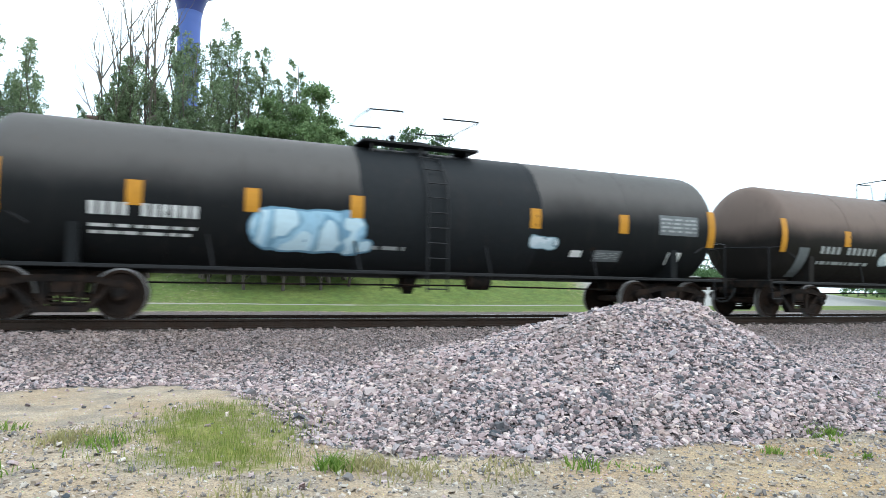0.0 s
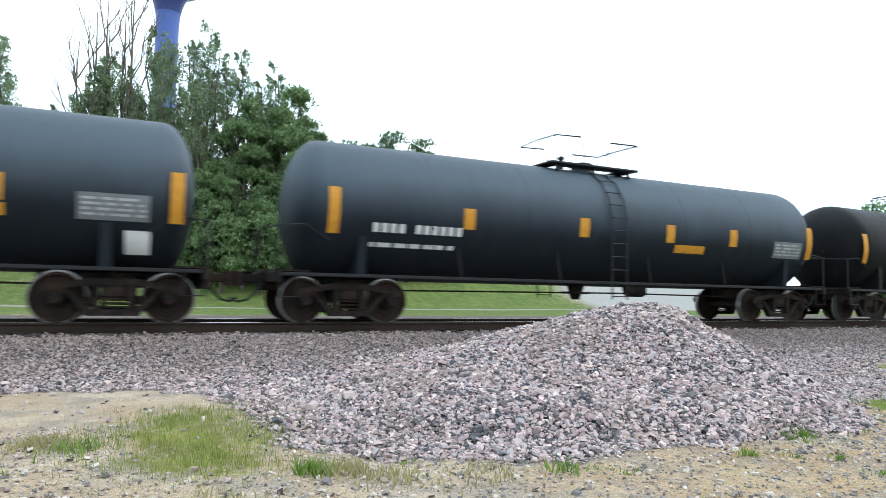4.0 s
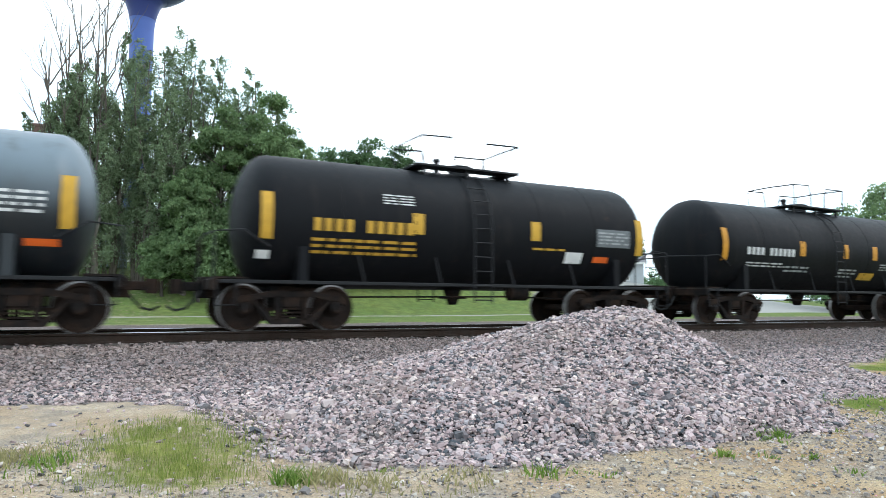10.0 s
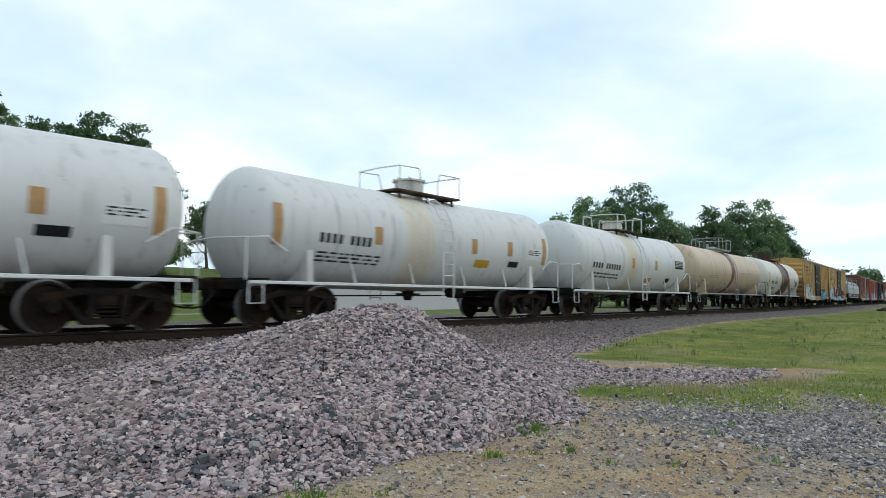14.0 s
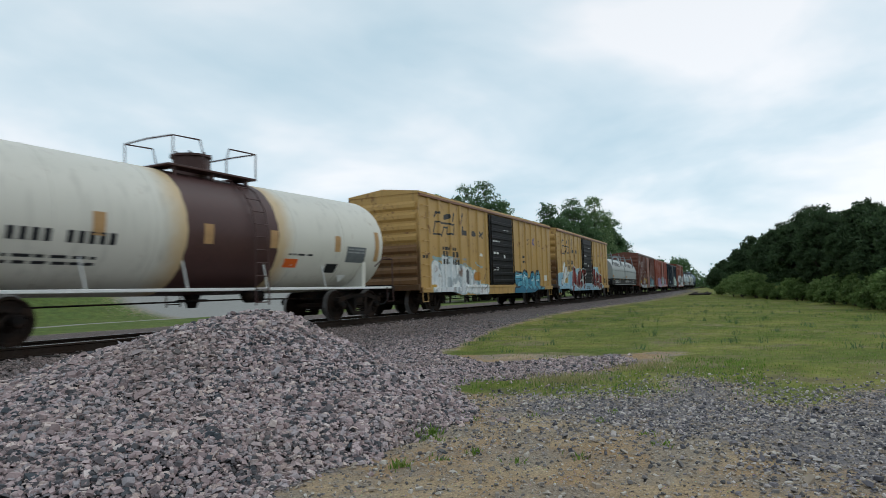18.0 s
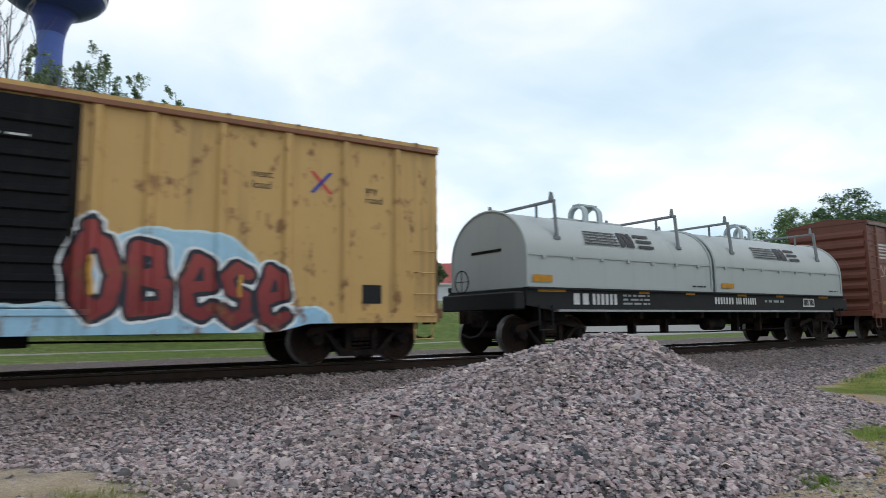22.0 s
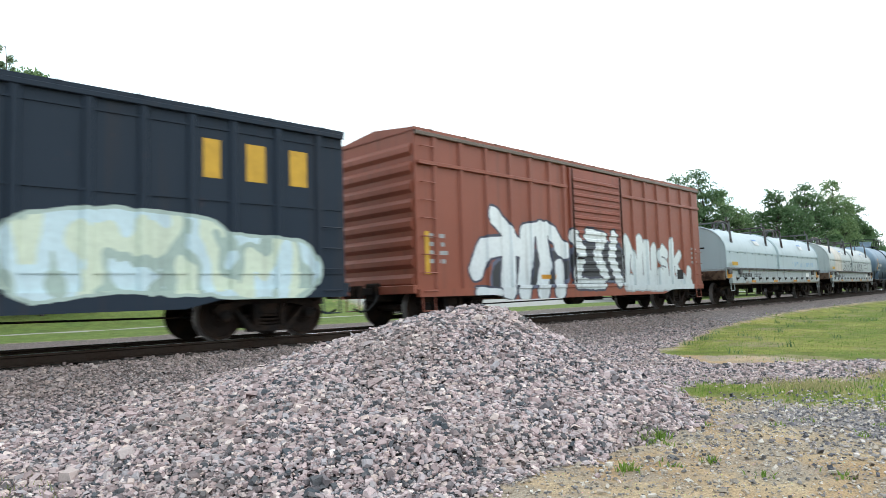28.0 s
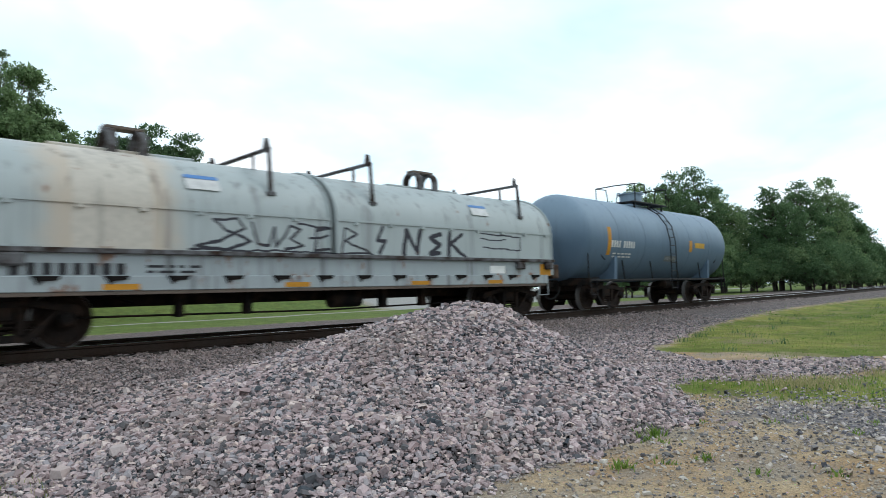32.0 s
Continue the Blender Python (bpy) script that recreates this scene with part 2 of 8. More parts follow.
def painted(name, base, rust=0.3, dust_and_light=None, dust_and_light_z=(2.3, 3.4), bands=(), rough=0.45, soot=0.35, fade=0.25, spec=0.35, ends=None, cut=0.63, sprayed=()):
    """Weathered paint. The colour on the upper side stands for settled dust and painted-in sky light; bands: (x0, x1,
    colour, edge colour or None) round the car;
    sprayed: pieces (strokes, fill below, fill above, outline, its width, heights of the change), and for interlaced
    ones the lines' colour, scale and lean."""
    m = Mat(name)
    n1, n2 = m.noise(0.7, 4), m.noise(9.0, 4, 0.6)
    col = m.scaled(base, (n1 * fade) + (1.0 - fade * 0.5))
    if dust_and_light:
        f = (m.z + (n1 - 0.5) * 0.5).step(*dust_and_light_z)
        col = m.mix(f * 0.85, col, dust_and_light)
    for x0, x1, c, edge in bands:
        w = m.x + (m.noise(2.2, 3) - 0.5) * (0.45 if edge else 0.05)
        if edge:
            col = m.mix(w.step(x0 - 0.7, x0 - 0.05) * ((w.step(x1 + 0.05, x1 + 0.7) * -1.0) + 1.0) * 0.75, col, edge)
        w2 = m.x + (m.noise(3.2, 3) - 0.5) * 0.12
        col = m.mix(w2.gt(x0) * w2.lt(x1), col, m.scaled(c, (n2 * 0.5) + 0.75))
    near_side = m.y.lt(0.0)
    for lines, fa, fb, edge_c, edge_w, z0, z1, *tangle in sprayed:
        d = m.pen(lines, col)
        fill = m.scaled(m.mix((m.z + (n1 - 0.5) * 0.8).step(z0, z1), fa, fb), n2 * 0.35 + 0.82)
        if tangle:          # interlaced shapes: bands of two tints with lines between them
            line_c, size, lean = tangle
            band = (m.noise(size, 2, 0.4, m.stretched(1, 1, 0.62, (z0 * 9, lean, z1))) * 4.0 + m.x * lean).fract()
            fill = m.mix((band - 0.5).abs().lt(0.1), m.mix(band.gt(0.5), fa, fb), line_c)
            fill = m.scaled(fill, n2 * 0.4 + 0.8)
        if edge_w:
            col = m.mix(d.lt(edge_w) * near_side, col, edge_c)
        col = m.mix(d.lt(0.0) * near_side, col, fill)
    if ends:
        # rust stain low on the ends, deepened for the shade between cars
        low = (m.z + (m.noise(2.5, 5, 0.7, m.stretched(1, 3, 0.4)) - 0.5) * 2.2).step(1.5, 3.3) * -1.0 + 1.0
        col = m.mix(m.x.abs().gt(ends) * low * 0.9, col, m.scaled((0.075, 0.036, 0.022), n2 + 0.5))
    streak = m.noise(1.0, 3, 0.6, m.stretched(4.5, 4.5, 0.22))
    col = m.mix(streak.step(0.5, 0.75) * soot, col, m.scaled((0.05, 0.04, 0.035), (n2 * 0.6) + 0.6))
    if rust:
        spot = m.noise(3.4, 5, 0.65, m.stretched(1, 1, 0.6, (5, 2, 1)))
        col = m.mix(spot.step(cut, cut + 0.11) * rust, col, m.scaled((0.20, 0.085, 0.035), (n2 * 0.9) + 0.5))
    return m.done(col, (n2 * 0.25) + (rough - 0.1), 0.0, n2 * 0.6 + n1, 0.12, 0.01, spec=spec)


def plain(name, c, rough=0.6, metal=0.0, vary=0.25, scale=6.0, bump=0.15):
    m = Mat(name)
    n1, n2 = m.noise(scale, 4), m.noise(scale * 7, 3)
    return m.done(m.scaled(c, n1 * vary * 2 + n2 * vary * 0.5 + (1.0 - vary * 1.25)), (n2 * 0.2) + (rough - 0.1), metal, n2, bump, 0.005, spec=0.5 if metal else 0.25)


def rusty(name, c, rough=0.8):
    m = Mat(name)
    n1, n2 = m.noise(3.0, 5, 0.6), m.noise(26.0, 3)
    col = m.mix(n1.step(0.4, 0.65), m.scaled(c, (n2 * 0.7) + 0.65), m.scaled((0.034, 0.021, 0.015), (n2 * 0.9) + 0.4))
    return m.done(col, rough, 0.0, n2, 0.3, 0.006, spec=0.12)


IRON = rusty("grimy_cast_iron", (0.011, 0.0095, 0.009))
WHEEL = rusty("rusty_wheel_steel", (0.018, 0.013, 0.011))
DARK = rusty("dark_underframe", (0.007, 0.0068, 0.0068))
BLACKP = plain("black_paint", (0.011, 0.0115, 0.013), 0.6)
WHITEP = plain("white_paint", (0.72, 0.72, 0.70), 0.5, vary=0.18)
GREYP = plain("grey_paint", (0.42, 0.47, 0.48), 0.5)
YELLOW = plain("yellow_reflector", (0.46, 0.21, 0.018), 0.5, vary=0.3)
YELLOWP = plain("yellow_lettering", (0.50, 0.29, 0.035), 0.55, vary=0.3)
BRIGHT_YELLOW = plain("bright_yellow_sign", (0.80, 0.56, 0.015), 0.5, vary=0.1)
ORANGE = plain("orange_reflector", (0.72, 0.13, 0.02), 0.4, vary=0.15)
WHITE_LETTER = plain("white_lettering", (0.55, 0.55, 0.54), 0.6, vary=0.35)
GREY_LETTER = plain("grey_lettering", (0.30, 0.31, 0.31), 0.6, vary=0.3)
GREY_DIM = plain("dull_grey_panel", (0.13, 0.14, 0.145), 0.6, vary=0.3)
BLACK_LETTER = plain("black_lettering", (0.025, 0.025, 0.028), 0.55)
STEEL = plain("galvanised_steel", (0.38, 0.39, 0.40), 0.45, 0.6)
RAIL_TOP = plain("worn_rail_steel", (0.55, 0.55, 0.56), 0.22, 0.9, vary=0.1, scale=2)
TREAD = plain("worn_wheel_tread", (0.20, 0.19, 0.185), 0.4, 0.6, vary=0.2, scale=3)
RAIL_SIDE = rusty("rusty_rail", (0.032, 0.023, 0.018), 0.75)
HOSE = plain("black_rubber", (0.018, 0.018, 0.018), 0.7)


def tie_material():
    m = Mat("weathered_tie_wood")
    g = m.noise(3.0, 5, 0.65, m.stretched(9, 1, 9))
    c = m.mix(m.random(), (0.026, 0.020, 0.016), (0.05, 0.038, 0.029))
    return m.done(m.scaled(c, g * 0.9 + 0.55), 0.9, 0, g, 0.5, 0.01)


TIE = tie_material()


def stone_material():
    m = Mat("crushed_ballast_stone", "World")
    i = m.island()
    c = m.ramp(i, [(0.0, (0.10, 0.092, 0.095)), (1.0, (0.58, 0.49, 0.46)), (0.12, (0.05, 0.06, 0.07)), (0.26, (0.21, 0.16, 0.158)), (0.45, (0.35, 0.262, 0.257)),
                       (0.62, (0.45, 0.355, 0.35)), (0.80, (0.27, 0.25, 0.26)), (0.92, (0.48, 0.37, 0.33))])
    n = m.noise(60.0, 4, 0.7)
    rust = ((m.y - (m.x * m.x * 0.000768)) - 7.7).step(0.0, 2.6)
    c = m.mix(rust * 0.6, m.scaled(c, n * 0.75 + 0.78), m.scaled((0.12, 0.092, 0.078), n * 0.9 + 0.55))
    c = m.mix(m.noise(0.9, 3).step(0.42, 0.68) * 0.3, c, (0.25, 0.185, 0.15))
    return m.done(c, 0.85, 0, n, 0.4, 0.004, spec=0.3)


STONE = stone_material()


def pebble_material():
    m = Mat("sandy_pebbles", "World")
    return m.done(m.ramp(m.island(), [(0.0, (0.09, 0.085, 0.085)), (1.0, (0.56, 0.51, 0.45)), (0.25, (0.22, 0.20, 0.19)), (0.5, (0.34, 0.27, 0.20)), (0.8, (0.42, 0.36, 0.30))]), 0.9)


PEBBLE = pebble_material()


def bluestone_material():
    m = Mat("bluish_fine_gravel", "World")
    n = m.noise(80.0, 3, 0.7)
    c = m.ramp(m.island(), [(0.0, (0.055, 0.055, 0.065)), (1.0, (0.58, 0.52, 0.48)), (0.28, (0.14, 0.13, 0.145)), (0.55, (0.29, 0.258, 0.262)), (0.8, (0.44, 0.385, 0.36))])
    return m.done(m.scaled(c, n * 0.6 + 0.7), 0.8, 0, n, 0.3, 0.003)


BLUESTONE = bluestone_material()


def ground_material():
    m = Mat("ground_cover", "World")
    sand_n, fine, mid_n = m.noise(0.9, 5, 0.6), m.noise(55.0, 4, 0.7), m.noise(7.0, 4, 0.6)
    warm = m.x.step(1.5, 4.5)
    sand = m.mix(sand_n.step(0.35, 0.68), m.mix(warm, (0.34, 0.25, 0.168), (0.31, 0.195, 0.10)), m.mix(warm, (0.43, 0.35, 0.265), (0.39, 0.30, 0.19)))
    grit = m.t.nodes.new("ShaderNodeSeparateColor")
    m.t.links.new(m.voronoi(95.0, out=1), grit.inputs[0])
    sand = m.scaled(sand, fine * 0.5 + mid_n * 0.35 + Val(m.t, grit.outputs[0]) * 0.75 + 0.22)
    peb = m.voronoi(38.0)
    dirt = (m.noise(1.7, 5, 0.65) + m.x.step(2.0, 6.0) * 0.03).step(0.46, 0.62)
    sand = m.mix(peb.lt(0.16) * mid_n.step(0.42, 0.6), sand, m.voronoi(38.0, out=1))
    sand = m.mix(0.22, sand, m.scaled((0.40, 0.33, 0.225), mid_n * 0.8 + 0.5))
    sand = m.mix(dirt * 0.65, sand, m.ramp(m.noise(48.0, 3, 0.75), [(0.35, (0.10, 0.085, 0.07)), (0.68, (0.40, 0.36, 0.31))]))
    cells = m.voronoi(19.0, out=1)
    edge = m.voronoi(19.0, 'DISTANCE_TO_EDGE')
    sepc = m.t.nodes.new("ShaderNodeSeparateColor")
    m.t.links.new(cells, sepc.inputs[0])
    grav = m.ramp(Val(m.t, sepc.outputs[0]), [(0.0, (0.12, 0.12, 0.13)), (1.0, (0.48, 0.40, 0.38)), (0.25, (0.22, 0.20, 0.20)), (0.55, (0.33, 0.265, 0.26)), (0.8, (0.28, 0.27, 0.275))])
    # gaps between the stones painted dark for the grit and shade in them
    grav = m.scaled(grav, (edge.step(0.0, 0.14) * 0.55 + 0.14) * (m.noise(3.6, 6, 0.8).step(0.25, 0.75) * 0.9 + 0.55))
    rust = ((m.y - (m.x * m.x * 0.000768)) - 9.0).step(0.0, 2.0)
    grav = m.mix(rust * 0.5, grav, (0.13, 0.10, 0.085))
    fine_grav = m.ramp(m.noise(42.0, 3, 0.7), [(0.3, (0.09, 0.088, 0.095)), (0.72, (0.30, 0.27, 0.265))])
    grass = m.mix(m.noise(0.35, 4).step(0.35, 0.7), (0.10, 0.142, 0.02), (0.225, 0.228, 0.05))
    grass = m.mix((m.y - (m.x * 0.05)).step(15.0, 17.5) * 0.75, grass, (0.078, 0.14, 0.032))
    bare = (m.noise(0.55, 5, 0.65) + m.x.step(18.0, 9.0) * 0.06).step(0.53, 0.66) * ((m.y - (m.x * 0.05)).step(14.0, 15.5) * -1.0 + 1.0)
    grass = m.mix(bare * 0.7, grass, m.mix(m.noise(2.3, 3), (0.17, 0.145, 0.06), (0.26, 0.22, 0.15)))
    grass = m.scaled(grass, m.noise(14.0, 4, 0.7) * 1.1 + m.noise(1.9, 5, 0.7).step(0.3, 0.7) * 0.55 + 0.12)
    path = m.scaled((0.33, 0.325, 0.305), fine * 0.3 + mid_n * 0.4 + 0.6)
    rag = (m.noise(3.2, 6, 0.72) - 0.5) * 2.0
    fuzzy = lambda key: (m.attribute(key) + rag * 0.7).step(0.35, 0.65)
    c = m.mix((m.attribute("dark_gravel") + rag).step(0.5, 1.05), sand, fine_grav)
    c = m.mix(fuzzy("gravel"), c, grav)
    c = m.mix((m.attribute("grass") + rag * 0.9).step(0.3, 0.7) * 0.9, c, grass)
    c = m.mix(m.attribute("path"), c, path)
    return m.done(c, 0.95, 0, fine + edge * 1.5, 0.5, 0.02, spec=0.08)


GROUND = ground_material()


def leaf_material(name, a, b):
    m = Mat(name, "World")
    i = m.island()
    c = m.mix(i, a, b)
    c = m.scaled(c, m.noise(0.6, 3) * 0.8 + 0.6)
    m.done(c, 0.65, 0, spec=0.15)
    tr = m.t.nodes.new("ShaderNodeBsdfTranslucent")
    m.t.links.new(c, tr.inputs[0])
    mx = m.t.nodes.new("ShaderNodeMixShader")
    mx.inputs[0].default_value = 0.5
    outn = m.t.nodes["Material Output"]
    m.t.links.new(m.b.outputs[0], mx.inputs[1])
    m.t.links.new(tr.outputs[0], mx.inputs[2])
    m.t.links.new(mx.outputs[0], outn.inputs[0])
    return m.m


LEAF_POPLAR = leaf_material("poplar_leaves", (0.15, 0.215, 0.115), (0.30, 0.37, 0.225))
LEAF_GREEN = leaf_material("green_leaves", (0.13, 0.205, 0.09), (0.25, 0.345, 0.165))
LEAF_DARK = leaf_material("dark_leaves", (0.07, 0.13, 0.06), (0.145, 0.225, 0.105))
LEAF_BUSH = leaf_material("bush_leaves", (0.10, 0.17, 0.05), (0.24, 0.32, 0.12))
LEAF_WOOD = leaf_material("woodland_leaves", (0.042, 0.074, 0.034), (0.085, 0.13, 0.06))
BLADE = leaf_material("grass_blades", (0.105, 0.20, 0.032), (0.245, 0.335, 0.08))
BLADE_PALE = leaf_material("pale_grass_blades", (0.15, 0.21, 0.045), (0.31, 0.34, 0.10))
DRY = leaf_material("dry_grass_blades", (0.28, 0.27, 0.13), (0.44, 0.39, 0.2))


def bark_material(name, c):
    m = Mat(name)
    g = m.noise(5.0, 5, 0.7, m.stretched(3, 3, 0.5))
    return m.done(m.scaled(c, g * 1.1 + 0.4), 0.95, 0, g, 0.6, 0.03)


BARK = bark_material("grey_bark", (0.13, 0.11, 0.09))
BARK_DARK = bark_material("dark_bark", (0.07, 0.058, 0.048))


# ---- mesh tools ----
class Geo:
    """Corners and faces of one mesh."""

    def __init__(self):
        self.v, self.f = [], []

    def add(self, verts, faces):
        k = len(self.v)
        self.v.extend(verts)
        self.f.extend([tuple(i + k for i in f) for f in faces])
        return self

    def box(self, x0, x1, y0, y1, z0, z1, c=0.0):
        if c <= 0:
            return self.add([(x, y, z) for x in (x0, x1) for y in (y0, y1) for z in (z0, z1)],
                            [(0, 1, 3, 2), (4, 6, 7, 5), (0, 4, 5, 1), (2, 3, 7, 6), (0, 2, 6, 4), (1, 5, 7, 3)])
        pts, idx = [], {}
        lo, hi = (x0, y0, z0), (x1, y1, z1)
        for s in itertools.product((0, 1), repeat=3):
            for ax in range(3):
                p = [(hi[k] if s[k] else lo[k]) + (0 if k == ax else (-c if s[k] else c)) for k in range(3)]
                idx[s, ax] = len(pts)
                pts.append(tuple(p))
        faces = []
        for ax in range(3):
            o = [k for k in range(3) if k != ax]
            for s in (0, 1):
                ring = []
                for a, b in ((0, 0), (1, 0), (1, 1), (0, 1)):
                    q = [0, 0, 0]
                    q[ax], q[o[0]], q[o[1]] = s, a, b
                    ring.append(idx[tuple(q), ax])
                faces.append(tuple(ring))
            for a, b in itertools.product((0, 1), repeat=2):
                q0, q1 = [0, 0, 0], [0, 0, 0]
                q0[o[0]] = q1[o[0]] = a
                q0[o[1]] = q1[o[1]] = b
                q1[ax] = 1
                faces.append((idx[tuple(q0), o[0]], idx[tuple(q1), o[0]], idx[tuple(q1), o[1]], idx[tuple(q0), o[1]]))
        for s in itertools.product((0, 1), repeat=3):
            faces.append((idx[s, 0], idx[s, 1], idx[s, 2]))
        return self.add(pts, faces)

    def tube(self, points, r, n=6, r1=None, caps=True):
        pts = [Vector(p) for p in points]
        rings, m = [], len(pts)
        verts, faces = [], []
        side = None
        for i, p in enumerate(pts):
            d = (pts[min(i + 1, m - 1)] - pts[max(i - 1, 0)]).normalized()
            if side is None:
                side = d.orthogonal().normalized()
            side = (side - d * side.dot(d)).normalized()
            up_ = d.cross(side)
            rr = r if r1 is None else r + (r1 - r) * i / (m - 1)
            verts += [tuple(p + (side * math.cos(2 * math.pi * k / n) + up_ * math.sin(2 * math.pi * k / n)) * rr) for k in range(n)]
        for i in range(m - 1):
            for k in range(n):
                a, b = i * n + k, i * n + (k + 1) % n
                faces.append((a, b, b + n, a + n))
        if caps:
            faces.append(tuple(range(n - 1, -1, -1)))
            faces.append(tuple((m - 1) * n + k for k in range(n)))
        return self.add(verts, faces)

    def lathe(self, profile, n=24, axis='x', at=(0, 0, 0)):
        """profile: (place along the axis, radius)."""
        verts, faces = [], []
        for a, r in profile:
            for k in range(n):
                c, s = math.cos(2 * math.pi * k / n) * max(r, 1e-4), math.sin(2 * math.pi * k / n) * max(r, 1e-4)
                q = {'x': (a, c, s), 'y': (s, a, c), 'z': (c, s, a)}[axis]
                verts.append((q[0] + at[0], q[1] + at[1], q[2] + at[2]))
        for i in range(len(profile) - 1):
            for k in range(n):
                a, b = i * n + k, i * n + (k + 1) % n
                faces.append((a, b, b + n, a + n))
        faces.append(tuple(range(n - 1, -1, -1)))
        faces.append(tuple((len(profile) - 1) * n + k for k in range(n)))
        return self.add(verts, faces)

    def prism(self, poly, a0, a1, axis='y'):
        """A flat outline pushed along an axis: outline in (x, z) for y, in (y, z) for x, in (x, y) for z."""
        n = len(poly)

        def place(p, a):
            return {'y': (p[0], a, p[1]), 'x': (a, p[0], p[1]), 'z': (p[0], p[1], a)}[axis]
        return self.add([place(p, a) for a in (a0, a1) for p in poly],
                        [tuple(range(n)), tuple(range(2 * n - 1, n - 1, -1))] + [(k, (k + 1) % n, n + (k + 1) % n, n + k) for k in range(n)])

    def mesh(self, name, material, smooth=35.0):
        me = bpy.data.meshes.new(name)
        me.from_pydata(self.v, [], self.f)
        bm = bmesh.new()
        bm.from_mesh(me)
        bmesh.ops.recalc_face_normals(bm, faces=bm.faces)
        for f in bm.faces:
            f.smooth = smooth > 0
        bm.to_mesh(me)
        bm.free()
        if smooth > 0:
            me.set_sharp_from_angle(angle=radians(smooth))
        me.materials.append(material)
        return me


def part(name, geo, material, parent=None, label="", smooth=35.0, at=None):
    """One mesh object, under a thing or a part. geo may be a finished mesh that is shared."""
    me = geo if isinstance(geo, bpy.types.Mesh) else geo.mesh(name, material, smooth)
    ob = new(name, me)
    if parent is not None:
        ob.parent = parent
    if at is not None:
        ob.matrix_basis = at
    if label:
        tagged(ob, label)
    return ob


def raw_mesh(name, verts, faces, material, smooth=False):
    """A mesh out of numpy arrays: corners (n, 3), faces (m, 3 or 4)."""
    me = bpy.data.meshes.new(name)
    k = faces.shape[1]
    me.vertices.add(len(verts))
    me.vertices.foreach_set("co", np.ascontiguousarray(verts, dtype=np.float32).ravel())
    me.loops.add(faces.size)
    me.loops.foreach_set("vertex_index", np.ascontiguousarray(faces, dtype=np.int32).ravel())
    me.polygons.add(len(faces))
    me.polygons.foreach_set("loop_start", np.arange(0, faces.size, k, dtype=np.int32))
    me.update(calc_edges=True)
    me.polygons.foreach_set("use_smooth", np.full(len(faces), smooth))
    me.materials.append(material)
    me.validate()
    return me


# ---- ground ----
RAIL_Z = 0.616                       # top of the rails
TRACK_Y, BEND, BEND_END = 12.60, 0.000768, 50.0      # centre line: y = TRACK_Y + BEND x^2 up to BEND_END, straight beyond
RNG = np.random.default_rng(7)


def track_y(x):
    a = np.abs(x)
    b = np.minimum(a, BEND_END)
    return TRACK_Y + BEND * b * b + 2 * BEND * BEND_END * (a - b)


def smooth01(v, a, b):
    t = np.clip((v - a) / (b - a), 0, 1)
    return t * t * (3 - 2 * t)


def wobble(x, y, s, seed=0.0):
    """Cheap smooth unevenness, about -1 to 1."""
    return (np.sin(x * s + seed) * np.cos(y * s * 1.3 - seed * 2) + 0.6 * np.sin(x * s * 2.3 - y * s * 1.7 + seed * 3) + 0.4 * np.sin(x * s * 4.1 + y * s * 3.7 + seed)) / 2.0


def ground_z(x, y):
    d = y - track_y(x)
    near = np.where(d < 0, -d, d * 1.35)
    berm = 0.395 * (1 - smooth01(near, 1.55, 4.7))
    behind = 0.15 * smooth01(d, 2, 6) + (3.5 * smooth01(d, 24, 40) + 3.0 * smooth01(d, 40, 120)) * (1 - smooth01(x, 35, 95))
    flat = 0.02 * wobble(x, y, 0.55) + 0.008 * wobble(x, y, 3.0, 1.0)
    far = 0.25 * wobble(x, y, 0.05, 2.0) * smooth01(np.hypot(x, y), 20, 80)
    return berm + behind + flat * (1 - 0.6 * smooth01(near * -1, -3, -1)) + far * (d > 5)


PILE = (5.99, 5.71)


def pile_z(x, y):
    """Height of the heap of ballast over the world's zero: a short flat crest, a long slope to one side, a steep one to the other."""
    dx, dy = x - PILE[0], y - PILE[1]
    dx = np.sign(dx) * np.maximum(np.abs(dx) - 0.17, 0)
    right = 1.38 + 0.45 * np.clip(dy / 1.5, 0, 1)
    a = np.where(dx < 0, dx / 4.18, dx / right)
    b = np.where(dy < 0, dy / 2.51, dy / 4.5)
    r = np.sqrt(a * a + b * b + 1e-9)
    h = 1.238 * np.clip(1 - r, -0.3, 1)
    h = -0.03 * np.logaddexp(-h / 0.03, -1.125 / 0.03)
    foot = 0.10 * np.exp(-((r - 0.92) / 0.16) ** 2)
    return h + foot + 0.035 * wobble(x, y, 2.1, 4.0) * (r < 1.0) + 0.02 * wobble(x, y, 6.0, 2.0)


def inside(poly, x, y):
    """1 inside an outline, 0 outside."""
    hit = np.zeros(x.shape, bool)
    n = len(poly)
    for k in range(n):
        (xa, ya), (xb, yb) = poly[k], poly[(k + 1) % n]
        cross = ((ya > y) != (yb > y)) & (x < (xb - xa) * (y - ya) / (yb - ya + 1e-12) + xa)
        hit ^= cross
    return hit


SPREAD = [(-60, 7.7), (-1.4, 7.9), (-0.1, 7.8), (0.75, 6.4), (0.75, 5.1), (1.0, 4.1), (1.7, 3.55), (3.0, 3.12), (4.9, 3.2), (6.6, 3.35), (8.0, 4.2), (9.0, 3.6), (11.9, 2.4),
          (13.0, 3.3), (11.0, 5.2), (12.6, 7.0), (20, 9.0), (32, 10.3), (62, 11.6), (110, 15.2), (240, 25), (240, 40), (110, 38), (62, 32), (20, 28), (-60, 30)]
